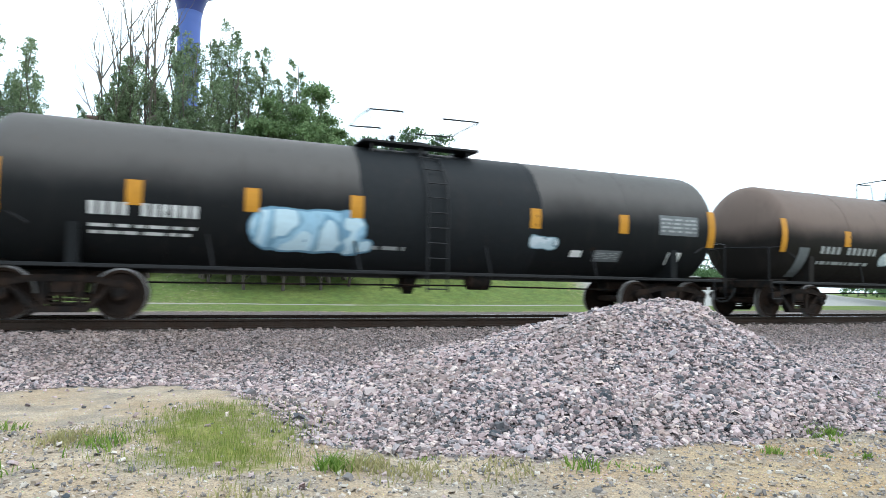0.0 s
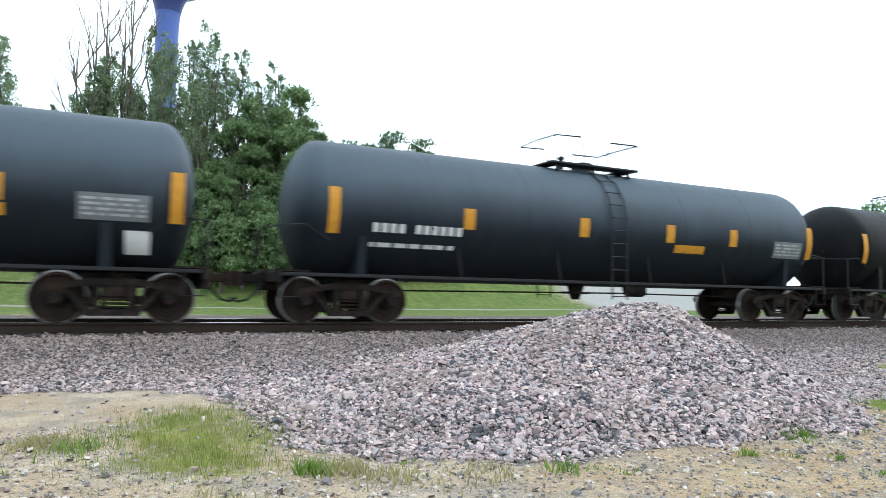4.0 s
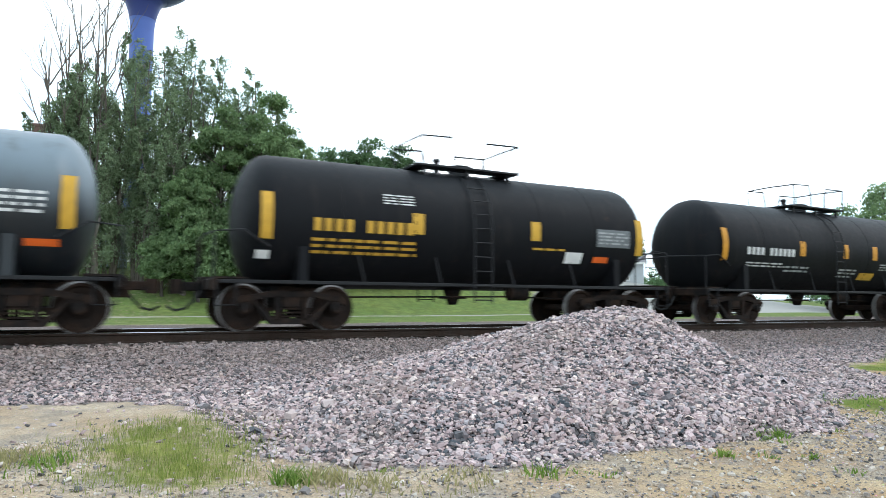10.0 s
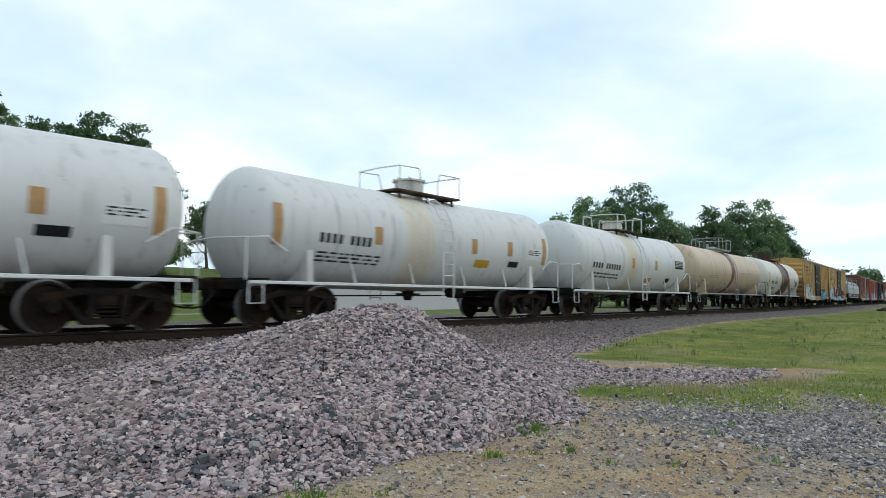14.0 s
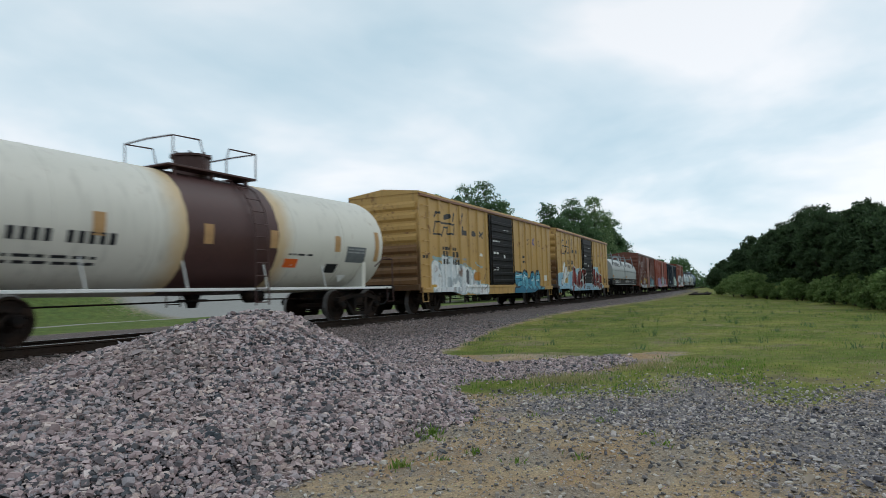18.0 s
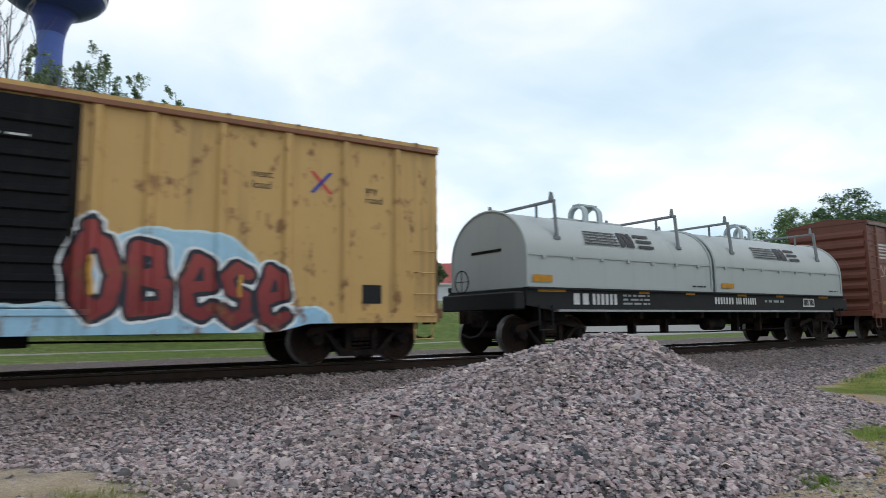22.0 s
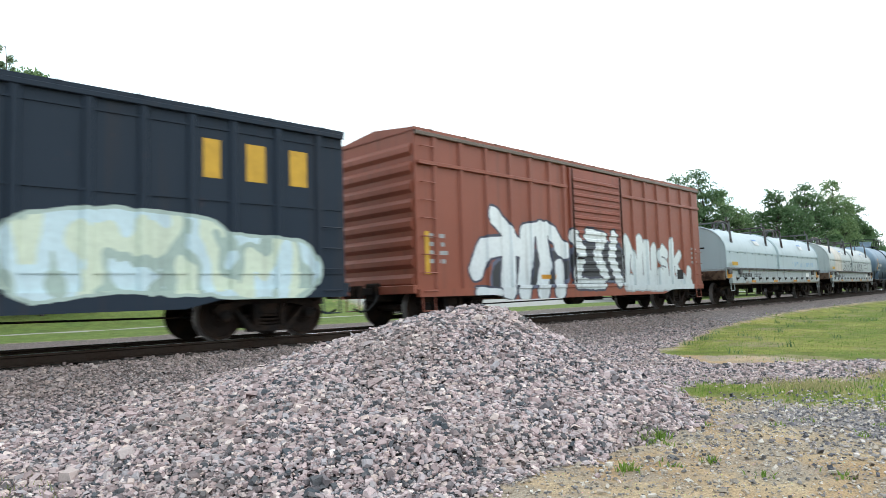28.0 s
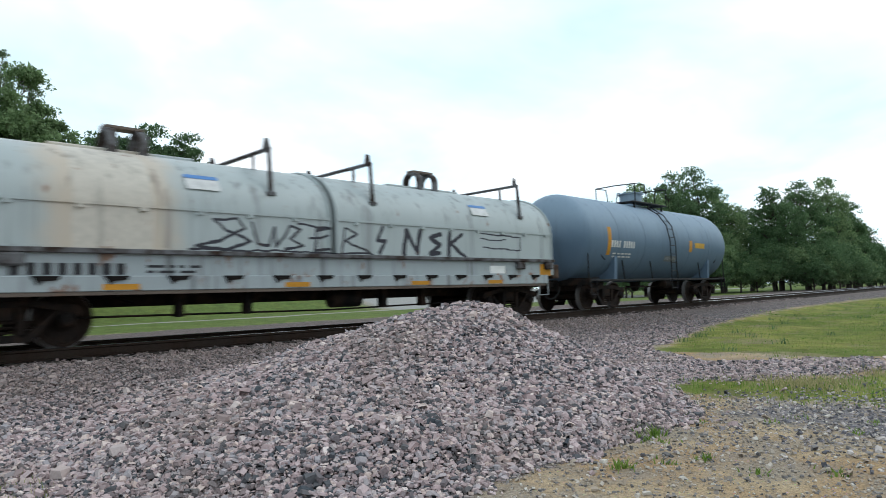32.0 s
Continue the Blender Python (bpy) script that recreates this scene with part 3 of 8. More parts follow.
TONGUE = [(7.4, 3.55), (8.45, 4.55), (9.5, 3.0), (11.3, 2.2), (13.6, 1.9), (12.0, 1.2), (10.1, 1.66), (8.25, 1.6), (8.05, 2.4)]
FIELD = [(12.2, 6.7), (20, 8.9), (32, 10.1), (62, 11.5), (110, 15.0), (240, 24.8), (900, 76), (900, -400), (-40, -400), (4.0, -9.0), (9.4, -1.0), (9.5, -0.43), (8.24, -0.3), (7.94, 0.47), (9.46, 0.63), (10.4, 1.5), (12.5, 1.5), (14.1, 2.2), (12.7, 3.6), (12.9, 5.1)]
CLUMP = [(0.60, 6.3), (0.66, 5.3), (0.8, 4.3), (0.72, 3.6), (0.37, 3.45), (-0.02, 3.65), (-0.36, 4.16), (-0.38, 4.97), (-0.2, 6.0)]
GREYS = [(6.1, 2.85), (7.6, 3.4), (8.1, 2.4), (8.3, 1.6), (10.2, 1.7), (9.5, 0.6), (8.0, 0.45), (8.3, -0.35), (9.5, -0.5), (9.6, -1.2), (7.0, -5.0), (4.5, -3.0), (4.6, -0.3), (5.3, 0.2), (6.0, 1.0), (6.6, 2.2)]


def cover(x, y):
    """Masks of gravel, grass, dark fine gravel and path, each 0 to 1."""
    wx, wy = x + 0.22 * wobble(x, y, 2.7, 3.0) + 0.14 * wobble(x, y, 8.0, 1.0), y + 0.2 * wobble(y, x, 2.9, 5.0) + 0.12 * wobble(y, x, 9.0, 2.0)
    gravel = inside(SPREAD, wx, wy)
    grass = inside(FIELD, wx, wy) | inside(TONGUE, wx, wy) | inside(CLUMP, wx, wy)
    d = y - track_y(x)
    behind = d > 13.6 + 0.5 * wobble(x, y, 1.0)
    grass = (grass & (d < 0)) | behind | (np.hypot(x, y) > 150) | ((x < -12) & (y < 4))
    gravel = gravel & ~behind & ~(inside(TONGUE, wx, wy))
    dark = inside(GREYS, wx + 0.3 * wobble(x, y, 1.1, 8.0), wy)
    path = (d > 22.8) & (d < 24.0) & (x > -60) & (x < 60)
    road = ((d > 46) & (d < 52) & (x > 22)) | ((d > 24) & (d < 43) & (x > 31 + 0.15 * (d - 24)) & (x < 78))
    return gravel & ~grass, grass & ~path & ~road, dark & ~grass & ~gravel, path | road


def spaced(lo, hi, step, far_lo, far_hi, grow=1.14):
    xs = list(np.arange(lo, hi, step))
    a, s = lo, step
    while a > far_lo:
        s *= grow
        a -= s
        xs.insert(0, a)
    a, s = hi, step
    while a < far_hi:
        xs.append(a)
        s *= grow
        a += s
    return np.array(xs)


gx, gy = spaced(-4, 17, 0.11, -900, 1600), spaced(-1.5, 13.5, 0.11, -900, 1600)
gy = np.unique(np.concatenate([gy, np.arange(24, 44, 0.31)]))          # finer lines where the footpath runs
GX, GY = np.meshgrid(gx, gy, indexing='ij')
GZ = ground_z(GX, GY)
nx, ny = GX.shape
quad = np.arange(nx * ny).reshape(nx, ny)
gfaces = np.stack([quad[:-1, :-1], quad[1:, :-1], quad[1:, 1:], quad[:-1, 1:]], -1).reshape(-1, 4)
gme = raw_mesh("ground", np.stack([GX, GY, GZ], -1).reshape(-1, 3), gfaces, GROUND, True)
for key, mask in zip(("gravel", "grass", "dark_gravel", "path"), cover(GX, GY)):
    mask = mask.astype(float)
    if key != "path":
        for _ in range(12):
            pad = np.pad(mask, 1, mode='edge')
            mask = (pad[:-2, 1:-1] + pad[2:, 1:-1] + pad[1:-1, :-2] + pad[1:-1, 2:] + 2 * pad[1:-1, 1:-1]) / 6
    if key == "grass":
        mask = mask * np.where(GX < 2.5, 0.75, 1.0)
    at_ = gme.attributes.new(key, 'FLOAT', 'POINT')
    at_.data.foreach_set("value", mask.astype(np.float32).ravel())
tagged(new("ground", gme), "sandy trackside ground with gravel and grass patches", kind="structure")

# heap of ballast
px, py = np.meshgrid(np.arange(1.0, 9.2, 0.09), np.arange(2.6, 10.2, 0.09), indexing='ij')
pz = np.maximum(pile_z(px, py), ground_z(px, py) - 0.12)
pq = np.arange(px.size).reshape(px.shape)
pf = np.stack([pq[:-1, :-1], pq[1:, :-1], pq[1:, 1:], pq[:-1, 1:]], -1).reshape(-1, 4)
pme = raw_mesh("gravel_heap", np.stack([px, py, pz - 0.02], -1).reshape(-1, 3), pf, GROUND, True)
for key in ("gravel", "grass", "dark_gravel", "path"):
    at_ = pme.attributes.new(key, 'FLOAT', 'POINT')
    at_.data.foreach_set("value", np.full(px.size, 1.0 if key == "gravel" else 0.0, np.float32))
heap = tagged(new("gravel_heap", pme), "heap of pinkish grey crushed ballast beside the track", "gravel heap", kind="stuff")


def surface(x, y):
    z = ground_z(x, y)
    near = (x > 1.0) & (x < 9.1) & (y > 2.6) & (y < 10.1)
    return np.where(near, np.maximum(z, pile_z(x, y)), z)


def stones(x, y, size, seed, lift=0.35):
    """Angular stones: a crooked block each."""
    r = np.random.default_rng(seed)
    n = len(x)
    cube = np.array(list(itertools.product((-1, 1), repeat=3)), float)
    v = (cube[None] * r.uniform(0.72, 1.0, (n, 8, 3)) + r.uniform(-0.2, 0.2, (n, 8, 3))) * np.stack([r.uniform(0.95, 1.6, n), r.uniform(0.7, 1.1, n), r.uniform(0.32, 0.68, n)], -1)[:, None]
    upper = cube[:, 2] > 0          # a narrower, shifted upper face
    v[:, upper, :2] = v[:, upper, :2] * r.uniform(0.5, 0.95, (n, 1, 1)) + r.uniform(-0.2, 0.2, (n, 1, 2))
    # lying any way round, tilted a little
    h, tilt, way = r.uniform(0, 2 * np.pi, n), r.normal(0, 0.5, n), r.uniform(0, 2 * np.pi, n)
    w, a, b, c = np.cos(tilt / 2), np.sin(tilt / 2) * np.cos(way), np.sin(tilt / 2) * np.sin(way), 0 * h
    w, a, b, c = w * np.cos(h / 2), a * np.cos(h / 2) + b * np.sin(h / 2), b * np.cos(h / 2) - a * np.sin(h / 2), w * np.sin(h / 2)
    rot = np.stack([np.stack([1 - 2 * (b * b + c * c), 2 * (a * b - c * w), 2 * (a * c + b * w)], -1), np.stack([2 * (a * b + c * w), 1 - 2 * (a * a + c * c), 2 * (b * c - a * w)], -1),
                    np.stack([2 * (a * c - b * w), 2 * (b * c + a * w), 1 - 2 * (a * a + b * b)], -1)], 1)
    v = np.einsum('nij,nkj->nki', rot, v) * size[:, None, None]
    v += np.stack([x, y, surface(x, y) + size * (lift + r.uniform(-0.45, 0.75, n))], -1)[:, None]
    box = np.array([(0, 1, 3, 2), (4, 6, 7, 5), (0, 4, 5, 1), (2, 3, 7, 6), (1, 5, 7, 3)])        # lying on the sixth side
    f = (box[None] + (np.arange(n) * 8)[:, None, None]).reshape(-1, 4)
    return v.reshape(-1, 3), f


def scatter(n, x0, x1, y0, y1, seed):
    r = np.random.default_rng(seed)
    return r.uniform(x0, x1, n), r.uniform(y0, y1, n), r


# stones on the heap
sx, sy, r_ = scatter(165000, 0.9, 9.0, 2.7, 10.0, 11)
ok = (pile_z(sx, sy) > ground_z(sx, sy) - 0.01) & ((sy < 7.3) | (r_.random(len(sx)) < 0.45))
sx, sy = sx[ok], sy[ok]
v_, f_ = stones(sx, sy, r_.lognormal(math.log(0.0160), 0.32, len(sx)).clip(0.010, 0.06), 12)
tagged(part("stones", raw_mesh("heap_stones", v_, f_, STONE), None, heap), kind="stuff")
# ballast and spread gravel
sx, sy, r_ = scatter(270000, -5.0, 22.0, 2.6, 11.6, 13)
g_, _, dk, _ = cover(sx, sy)
dist = np.hypot(sx, sy)
ok = (g_ | (r_.random(len(sx)) < 0.012) & (dist < 12)) & (pile_z(sx, sy) < ground_z(sx, sy) + 0.02) & (r_.random(len(sx)) < np.clip(1.5 - dist / 16, 0.15, 1))
sx, sy = sx[ok], sy[ok]
sz = r_.lognormal(math.log(0.0155), 0.32, len(sx)).clip(0.010, 0.06)
v_, f_ = stones(sx, sy, sz, 14)
tagged(new("ballast", raw_mesh("ballast", v_, f_, STONE)), "loose crushed pink and grey ballast stones", "gravel", kind="stuff")
# ballast between the ties
sx, sy, r_ = scatter(11000, -9.0, 40.0, 10.9, 16.0, 15)
sy = sy + BEND * sx ** 2
v_, f_ = stones(sx, sy, r_.uniform(0.02, 0.045, len(sx)), 16, 0.2)
tagged(new("track_ballast", raw_mesh("track_ballast", v_, f_, STONE)), "rust-stained ballast stones in the track bed", "gravel", kind="stuff")
# fine dark gravel
sx, sy, r_ = scatter(80000, 2.8, 11.5, -3.4, 3.6, 21)
g_, gr_, dk, _ = cover(sx + r_.normal(0, 0.75, len(sx)), sy + r_.normal(0, 0.55, len(sx)))
ok = dk & (r_.random(len(sx)) < 0.6 + 0.5 * wobble(sx, sy, 1.7, 6.0))
sx, sy = sx[ok], sy[ok]
v_, f_ = stones(sx, sy, r_.lognormal(math.log(0.0098), 0.38, len(sx)).clip(0.005, 0.026), 22, 0.25)
tagged(new("fine_gravel", raw_mesh("fine_gravel", v_, f_, BLUESTONE)), "fine bluish grey gravel on the ground", "gravel", kind="stuff")
# pebbles on the sand
sx, sy, r_ = scatter(92000, -3.0, 10.5, -1.0, 5.6, 17)
g_, gr_, dk, _ = cover(sx, sy)
ok = ~g_ & ~gr_ & (r_.random(len(sx)) < 0.55)
sx, sy = sx[ok], sy[ok]
v_, f_ = stones(sx, sy, r_.lognormal(math.log(0.0068), 0.5, len(sx)).clip(0.0035, 0.026), 18, 0.3)
tagged(new("pebbles", raw_mesh("pebbles", v_, f_, PEBBLE)), "small pebbles strewn over sandy ground", "pebbles", kind="stuff")


def blades(x, y, tall, seed, width=0.006, lean=0.5):
    """Grass: a bent narrow blade of three corners and a tip each."""
    r = np.random.default_rng(seed)
    n = len(x)
    a = r.uniform(0, 2 * np.pi, n)
    z = surface(x, y) - 0.01
    side = np.stack([np.cos(a), np.sin(a), np.zeros(n)], -1) * (width * r.uniform(0.7, 1.4, n))[:, None]
    b = r.uniform(0, 2 * np.pi, n)
    out = np.stack([np.cos(b), np.sin(b), np.zeros(n)], -1) * (tall * lean * r.uniform(0.2, 1.0, n))[:, None]
    base = np.stack([x, y, z], -1)
    midp = base + out * 0.35 + np.stack([0 * x, 0 * x, tall * 0.6], -1)
    tip = base + out + np.stack([0 * x, 0 * x, tall], -1)
    v = np.stack([base - side, base + side, midp + side * 0.8, midp - side * 0.8, tip], 1)
    k = (np.arange(n) * 5)[:, None, None]
    f = np.array([(0, 1, 2), (0, 2, 3), (3, 2, 4)])[None] + k
    return v.reshape(-1, 3), f.reshape(-1, 3)


def grass_patch(name, label, n, x0, x1, y0, y1, tall, seed, material, width, keep=None):
    x, y, r = scatter(n, x0, x1, y0, y1, seed)
    g = cover(x + r.normal(0, 0.14 + 0.03 * np.hypot(x, y), n), y + r.normal(0, 0.1 + 0.012 * np.hypot(x, y), n))[1]
    if keep is not None:
        g = g & keep(x, y)
    g &= (wobble(x, y, 1.6, seed) + r.uniform(-1.0, 1.0, n)) > 0.1
    x, y = x[g], y[g]
    v, f = blades(x, y, tall * r.uniform(0.45, 1.25, len(x)), seed + 1, width)
    tagged(new(name, raw_mesh(name, v, f, material)), label, "grass", kind="stuff")


grass_patch("grass_clump", "clump of yellow-green grass on sandy ground", 36000, -1.2, 1.4, 2.8, 6.6, 0.075, 31, BLADE_PALE, 0.0024)
grass_patch("dry_grass_clump", "yellowish dry blades among green grass", 9000, -1.2, 1.4, 2.8, 6.6, 0.09, 32, DRY, 0.002)
grass_patch("grass_tongue", "short green grass between gravel patches", 18000, 6.5, 12.6, 0.5, 5.0, 0.06, 33, BLADE, 0.005)
grass_patch("meadow_grass", "short green trackside grass", 100000, 7, 30, -8, 10.2, 0.04, 35, BLADE, 0.005, lambda x, y: ~inside(TONGUE, x, y))
grass_patch("dry_meadow_grass", "yellowish dry blades in the trackside grass", 24000, 7, 30, -8, 10.2, 0.04, 41, DRY, 0.005)
grass_patch("far_meadow_grass", "green grass reaching to the woods", 60000, 26, 110, -25, 19, 0.06, 37, BLADE, 0.014)


def sprigs(name, label, spots, material, seed):
    r = np.random.default_rng(seed)
    xs, ys, hs = [], [], []
    for x, y, rad, count, tall in spots:
        xs.append(x + r.normal(0, rad * 0.5, count))
        ys.append(y + r.normal(0, rad * 0.5, count))
        hs.append(tall * r.uniform(0.5, 1.2, count))
    v, f = blades(np.concatenate(xs), np.concatenate(ys), np.concatenate(hs), seed + 3, 0.006, 0.9)
    tagged(new(name, raw_mesh(name, v, f, material)), label, "grass", kind="stuff")


r_ = np.random.default_rng(51)
sprigs("weeds", "small green weeds at the foot of the gravel heap",
       [(5.2, 3.09, 0.09, 60, 0.07), (5.38, 3.08, 0.08, 60, 0.09), (0.9, 3.5, 0.13, 150, 0.11), (4.3, 2.75, 0.1, 40, 0.08), (-0.65, 4.6, 0.2, 80, 0.12), (-1.3, 4.0, 0.2, 60, 0.07), (-1.5, 5.5, 0.2, 60, 0.08),
        (4.9, 2.4, 0.08, 30, 0.06), (2.6, 2.9, 0.15, 50, 0.1)] + [(r_.uniform(-2, 7), r_.uniform(1.0, 3.6), 0.1, 18, 0.05) for _ in range(26)], BLADE, 53)
sprigs("meadow_weeds", "dark green weeds standing in the meadow grass", [(x, y, 0.16, 14, 0.17) for x, y in zip(r_.uniform(13, 48, 110), r_.uniform(-3, 9, 110)) if float(cover(np.array([x]), np.array([y]))[1][0])], LEAF_DARK, 59)
sprigs("dry_tufts", "dry straw-coloured grass tufts on the sand", [(1.35, 3.2, 0.35, 170, 0.08), (2.0, 3.05, 0.4, 130, 0.07), (0.2, 3.0, 0.35, 130, 0.07), (-0.9, 4.9, 0.3, 250, 0.09), (1.1, 3.5, 0.2, 160, 0.1),
                                                                       (9.0, 3.0, 0.6, 500, 0.1), (11, 2.2, 0.7, 500, 0.1)], DRY, 57)

# ---- track ----
track = tagged(new("railway_track"), "single railway track with brown ties and polished rails", "railway track", kind="structure")
rail_profile = [(-0.075, 0), (0.075, 0), (0.075, 0.012), (0.012, 0.03), (0.010, 0.125), (0.036, 0.14), (0.036, 0.172), (0.028, 0.18), (-0.028, 0.18), (-0.036, 0.172), (-0.036, 0.14), (-0.010, 0.125),
                (-0.012, 0.03), (-0.075, 0.012)]
rail_xs = np.concatenate([np.arange(-60, 60, 2.5), np.arange(60, 430, 10.0)])
for sgn in (-1, 1):
    g = Geo()
    n = len(rail_profile)
    for x in rail_xs:
        h = math.atan(2 * BEND * min(max(x, -BEND_END), BEND_END))
        for dy, dz in rail_profile:
            off = sgn * 0.7525 + dy
            g.v.append((x - math.sin(h) * off, float(track_y(x)) + math.cos(h) * off, RAIL_Z - 0.18 + dz))
    for i in range(len(rail_xs) - 1):
        for k in range(n):
            a, b = i * n + k, i * n + (k + 1) % n
            g.f.append((a, b, b + n, a + n))
    rail = part("rail", g, RAIL_SIDE, track)
    rail.data.materials.append(RAIL_TOP)
    for p in rail.data.polygons:
        c = p.center
        if abs(p.normal.z) > 0.3 and c.z > RAIL_Z - 0.02:
            p.material_index = 1
tie_me = Geo().box(-0.115, 0.115, -1.3, 1.3, -0.17, 0, 0.012).mesh("tie", TIE)
for i in range(235):
    x = -9.0 + i * 0.51
    h = math.degrees(math.atan(2 * BEND * min(x, BEND_END)))
    j = RNG.normal(0, 1, 3)
    tie = part("tie", tie_me, None, track, at=pose(x, float(track_y(x)) + 0.03 * j[0], RAIL_Z - 0.185 + 0.004 * j[2], 0, 0, h + j[1]))


# ---- train ----
CARS = []                 # (thing, place along the train)
WHEELSETS = {-1: [], 1: []}
WR = 0.44                 # wheel radius


@functools.lru_cache(None)
def truck_meshes():
    m = {}
    w = Geo()
    for s in (-1, 1):
        a = s * 0.7525
        w.lathe([(a - s * 0.075, 0.0), (a - s * 0.075, WR + 0.028), (a - s * 0.045, WR + 0.028), (a - s * 0.04, WR), (a + s * 0.06, WR - 0.006), (a + s * 0.065, WR - 0.055),
                 (a + s * 0.02, WR - 0.085), (a + s * 0.012, 0.2), (a + s * 0.07, 0.12), (a + s * 0.07, 0.0)], 28, 'y')
    w.tube([(0, -1.02, 0), (0, 1.02, 0)], 0.085, 10)
    for k in range(3):      # casting marks on the plate, which show the turning
        c, s_ = math.cos(k * 2.09) * 0.28, math.sin(k * 2.09) * 0.28
        for s in (-1, 1):
            w.box(c - 0.05, c + 0.05, s * 0.775 - 0.012, s * 0.775 + 0.012, s_ - 0.02, s_ + 0.02)
    m["wheelset"] = w.mesh("wheelset", WHEEL)
    m["wheelset"].materials.append(TREAD)
    for p in m["wheelset"].polygons:        # the worn tread and the rim's edge
        c = p.center
        if math.hypot(c.x, c.z) > WR - 0.03:
            p.material_index = 1
    f = Geo()
    t = 0.085
    f.prism([(-1.12, 0.12), (-1.05, 0.2), (-0.72, 0.24), (-0.42, 0.31), (0.42, 0.31), (0.72, 0.24), (1.05, 0.2), (1.12, 0.12), (1.08, 0.02), (0.98, 0.12), (0.78, 0.12), (0.44, 0.19), (-0.44, 0.19),
             (-0.78, 0.12), (-0.98, 0.12), (-1.08, 0.02)], -t, t)
    f.prism([(-0.78, 0.14), (-0.68, 0.10), (-0.34, -0.22), (0.34, -0.22), (0.68, 0.10), (0.78, 0.14), (0.62, -0.06), (0.42, -0.33), (-0.42, -0.33), (-0.62, -0.06)], -t, t)
    for s in (-1, 1):
        f.box(s * 0.27 - 0.05, s * 0.27 + 0.05, -t, t, -0.26, 0.22)
        f.box(s * 0.885 - 0.13, s * 0.885 + 0.13, -t * 0.8, t * 0.8, -0.02, 0.15, 0.02)
    m["side_frame"] = f.mesh("side_frame", IRON)
    b = Geo().box(-0.2, 0.2, -1.05, 1.05, -0.02, 0.22, 0.03).lathe([(0.2, 0.22), (0.32, 0.22)], 16, 'z')
    b.box(-0.75, 0.75, -0.5, -0.42, -0.06, 0.0).box(-0.75, 0.75, 0.42, 0.5, -0.06, 0.0)
    for s in (-1, 1):
        b.box(s * 0.4 - 0.05, s * 0.4 + 0.05, -0.85, 0.85, -0.14, -0.02)
    m["bolster"] = b.mesh("truck", IRON)
    sp = Geo()
    for k in (-1, 0, 1):
        for j in range(5):
            sp.lathe([(-0.2 + j * 0.075, 0.062), (-0.165 + j * 0.075, 0.062)], 10, 'z', (k * 0.13, 0, 0))
    m["springs"] = sp.mesh("spring_nest", IRON)
    cap = Geo().lathe([(-0.06, 0.12), (0.0, 0.12), (0.03, 0.1), (0.04, 0.05)], 14, 'y')
    for k in range(3):
        cap.lathe([(0.03, 0.02), (0.055, 0.018)], 6, 'y', (math.cos(k * 2.09) * 0.07, 0, math.sin(k * 2.09) * 0.07))
    m["cap"] = cap.mesh("bearing_cap", IRON)
    return m


def add_truck(car, x):
    m = truck_meshes()
    tk = part("truck", m["bolster"], None, car, at=pose(x, 0, 0.46))
    for s in (-1, 1):
        part("side_frame", m["side_frame"], None, tk, at=pose(0, s * 0.99, 0))
        tagged(part("spring_nest", m["springs"], None, tk, at=pose(0, s * 0.99, 0)), kind="stuff")
        ws = part("wheelset", m["wheelset"], None, tk, at=pose(s * 0.885, 0, WR - 0.46))
        WHEELSETS[s].append(ws)
        for q in (-1, 1):
            part("bearing_cap", m["cap"], None, tk, at=pose(s * 0.885, q * 1.08, WR - 0.46, 0, 0, 0 if q > 0 else 180))


@functools.lru_cache(None)
def coupler_mesh():
    g = Geo().box(-0.55, 0.28, -0.09, 0.09, -0.08, 0.09, 0.02)
    g.prism([(0.25, -0.13), (0.42, -0.16), (0.5, -0.05), (0.46, 0.02), (0.4, -0.04), (0.34, 0.0), (0.36, 0.1), (0.46, 0.14), (0.44, 0.2), (0.3, 0.19), (0.24, 0.1)], -0.14, 0.14, 'z')
    g.box(-0.35, -0.05, -0.2, 0.2, -0.2, 0.2, 0.03)
    return g.mesh("coupler", IRON)


@functools.lru_cache(None)
def hose_mesh():
    pts = [(0.1, 0.28, -0.08), (0.22, 0.3, -0.25), (0.38, 0.26, -0.42), (0.56, 0.2, -0.46), (0.7, 0.12, -0.38)]
    return Geo().tube(pts, 0.026, 6).mesh("air_hose", HOSE)


def ends(car, half):
    for s in (-1, 1):
        part("coupler", coupler_mesh(), None, car, at=pose(s * (half - 0.45), 0, 0.84, 0, 0, 0 if s > 0 else 180))
        part("air_hose", hose_mesh(), None, car, at=pose(s * (half - 0.62), 0, 0.84, 0, 0, 0 if s > 0 else 180))


def brake_wheel(car, x, y, z):
    g = Geo()
    ring = [(0, 0.27 * math.cos(k * math.pi / 10), 0.27 * math.sin(k * math.pi / 10)) for k in range(21)]
    g.tube(ring, 0.016, 5, caps=False)
    for k in range(4):
        g.tube([(0, 0, 0), (0, 0.27 * math.cos(k * math.pi / 2), 0.27 * math.sin(k * math.pi / 2))], 0.012, 4)
    part("brake_wheel", g, IRON, car, at=pose(x, y, z))


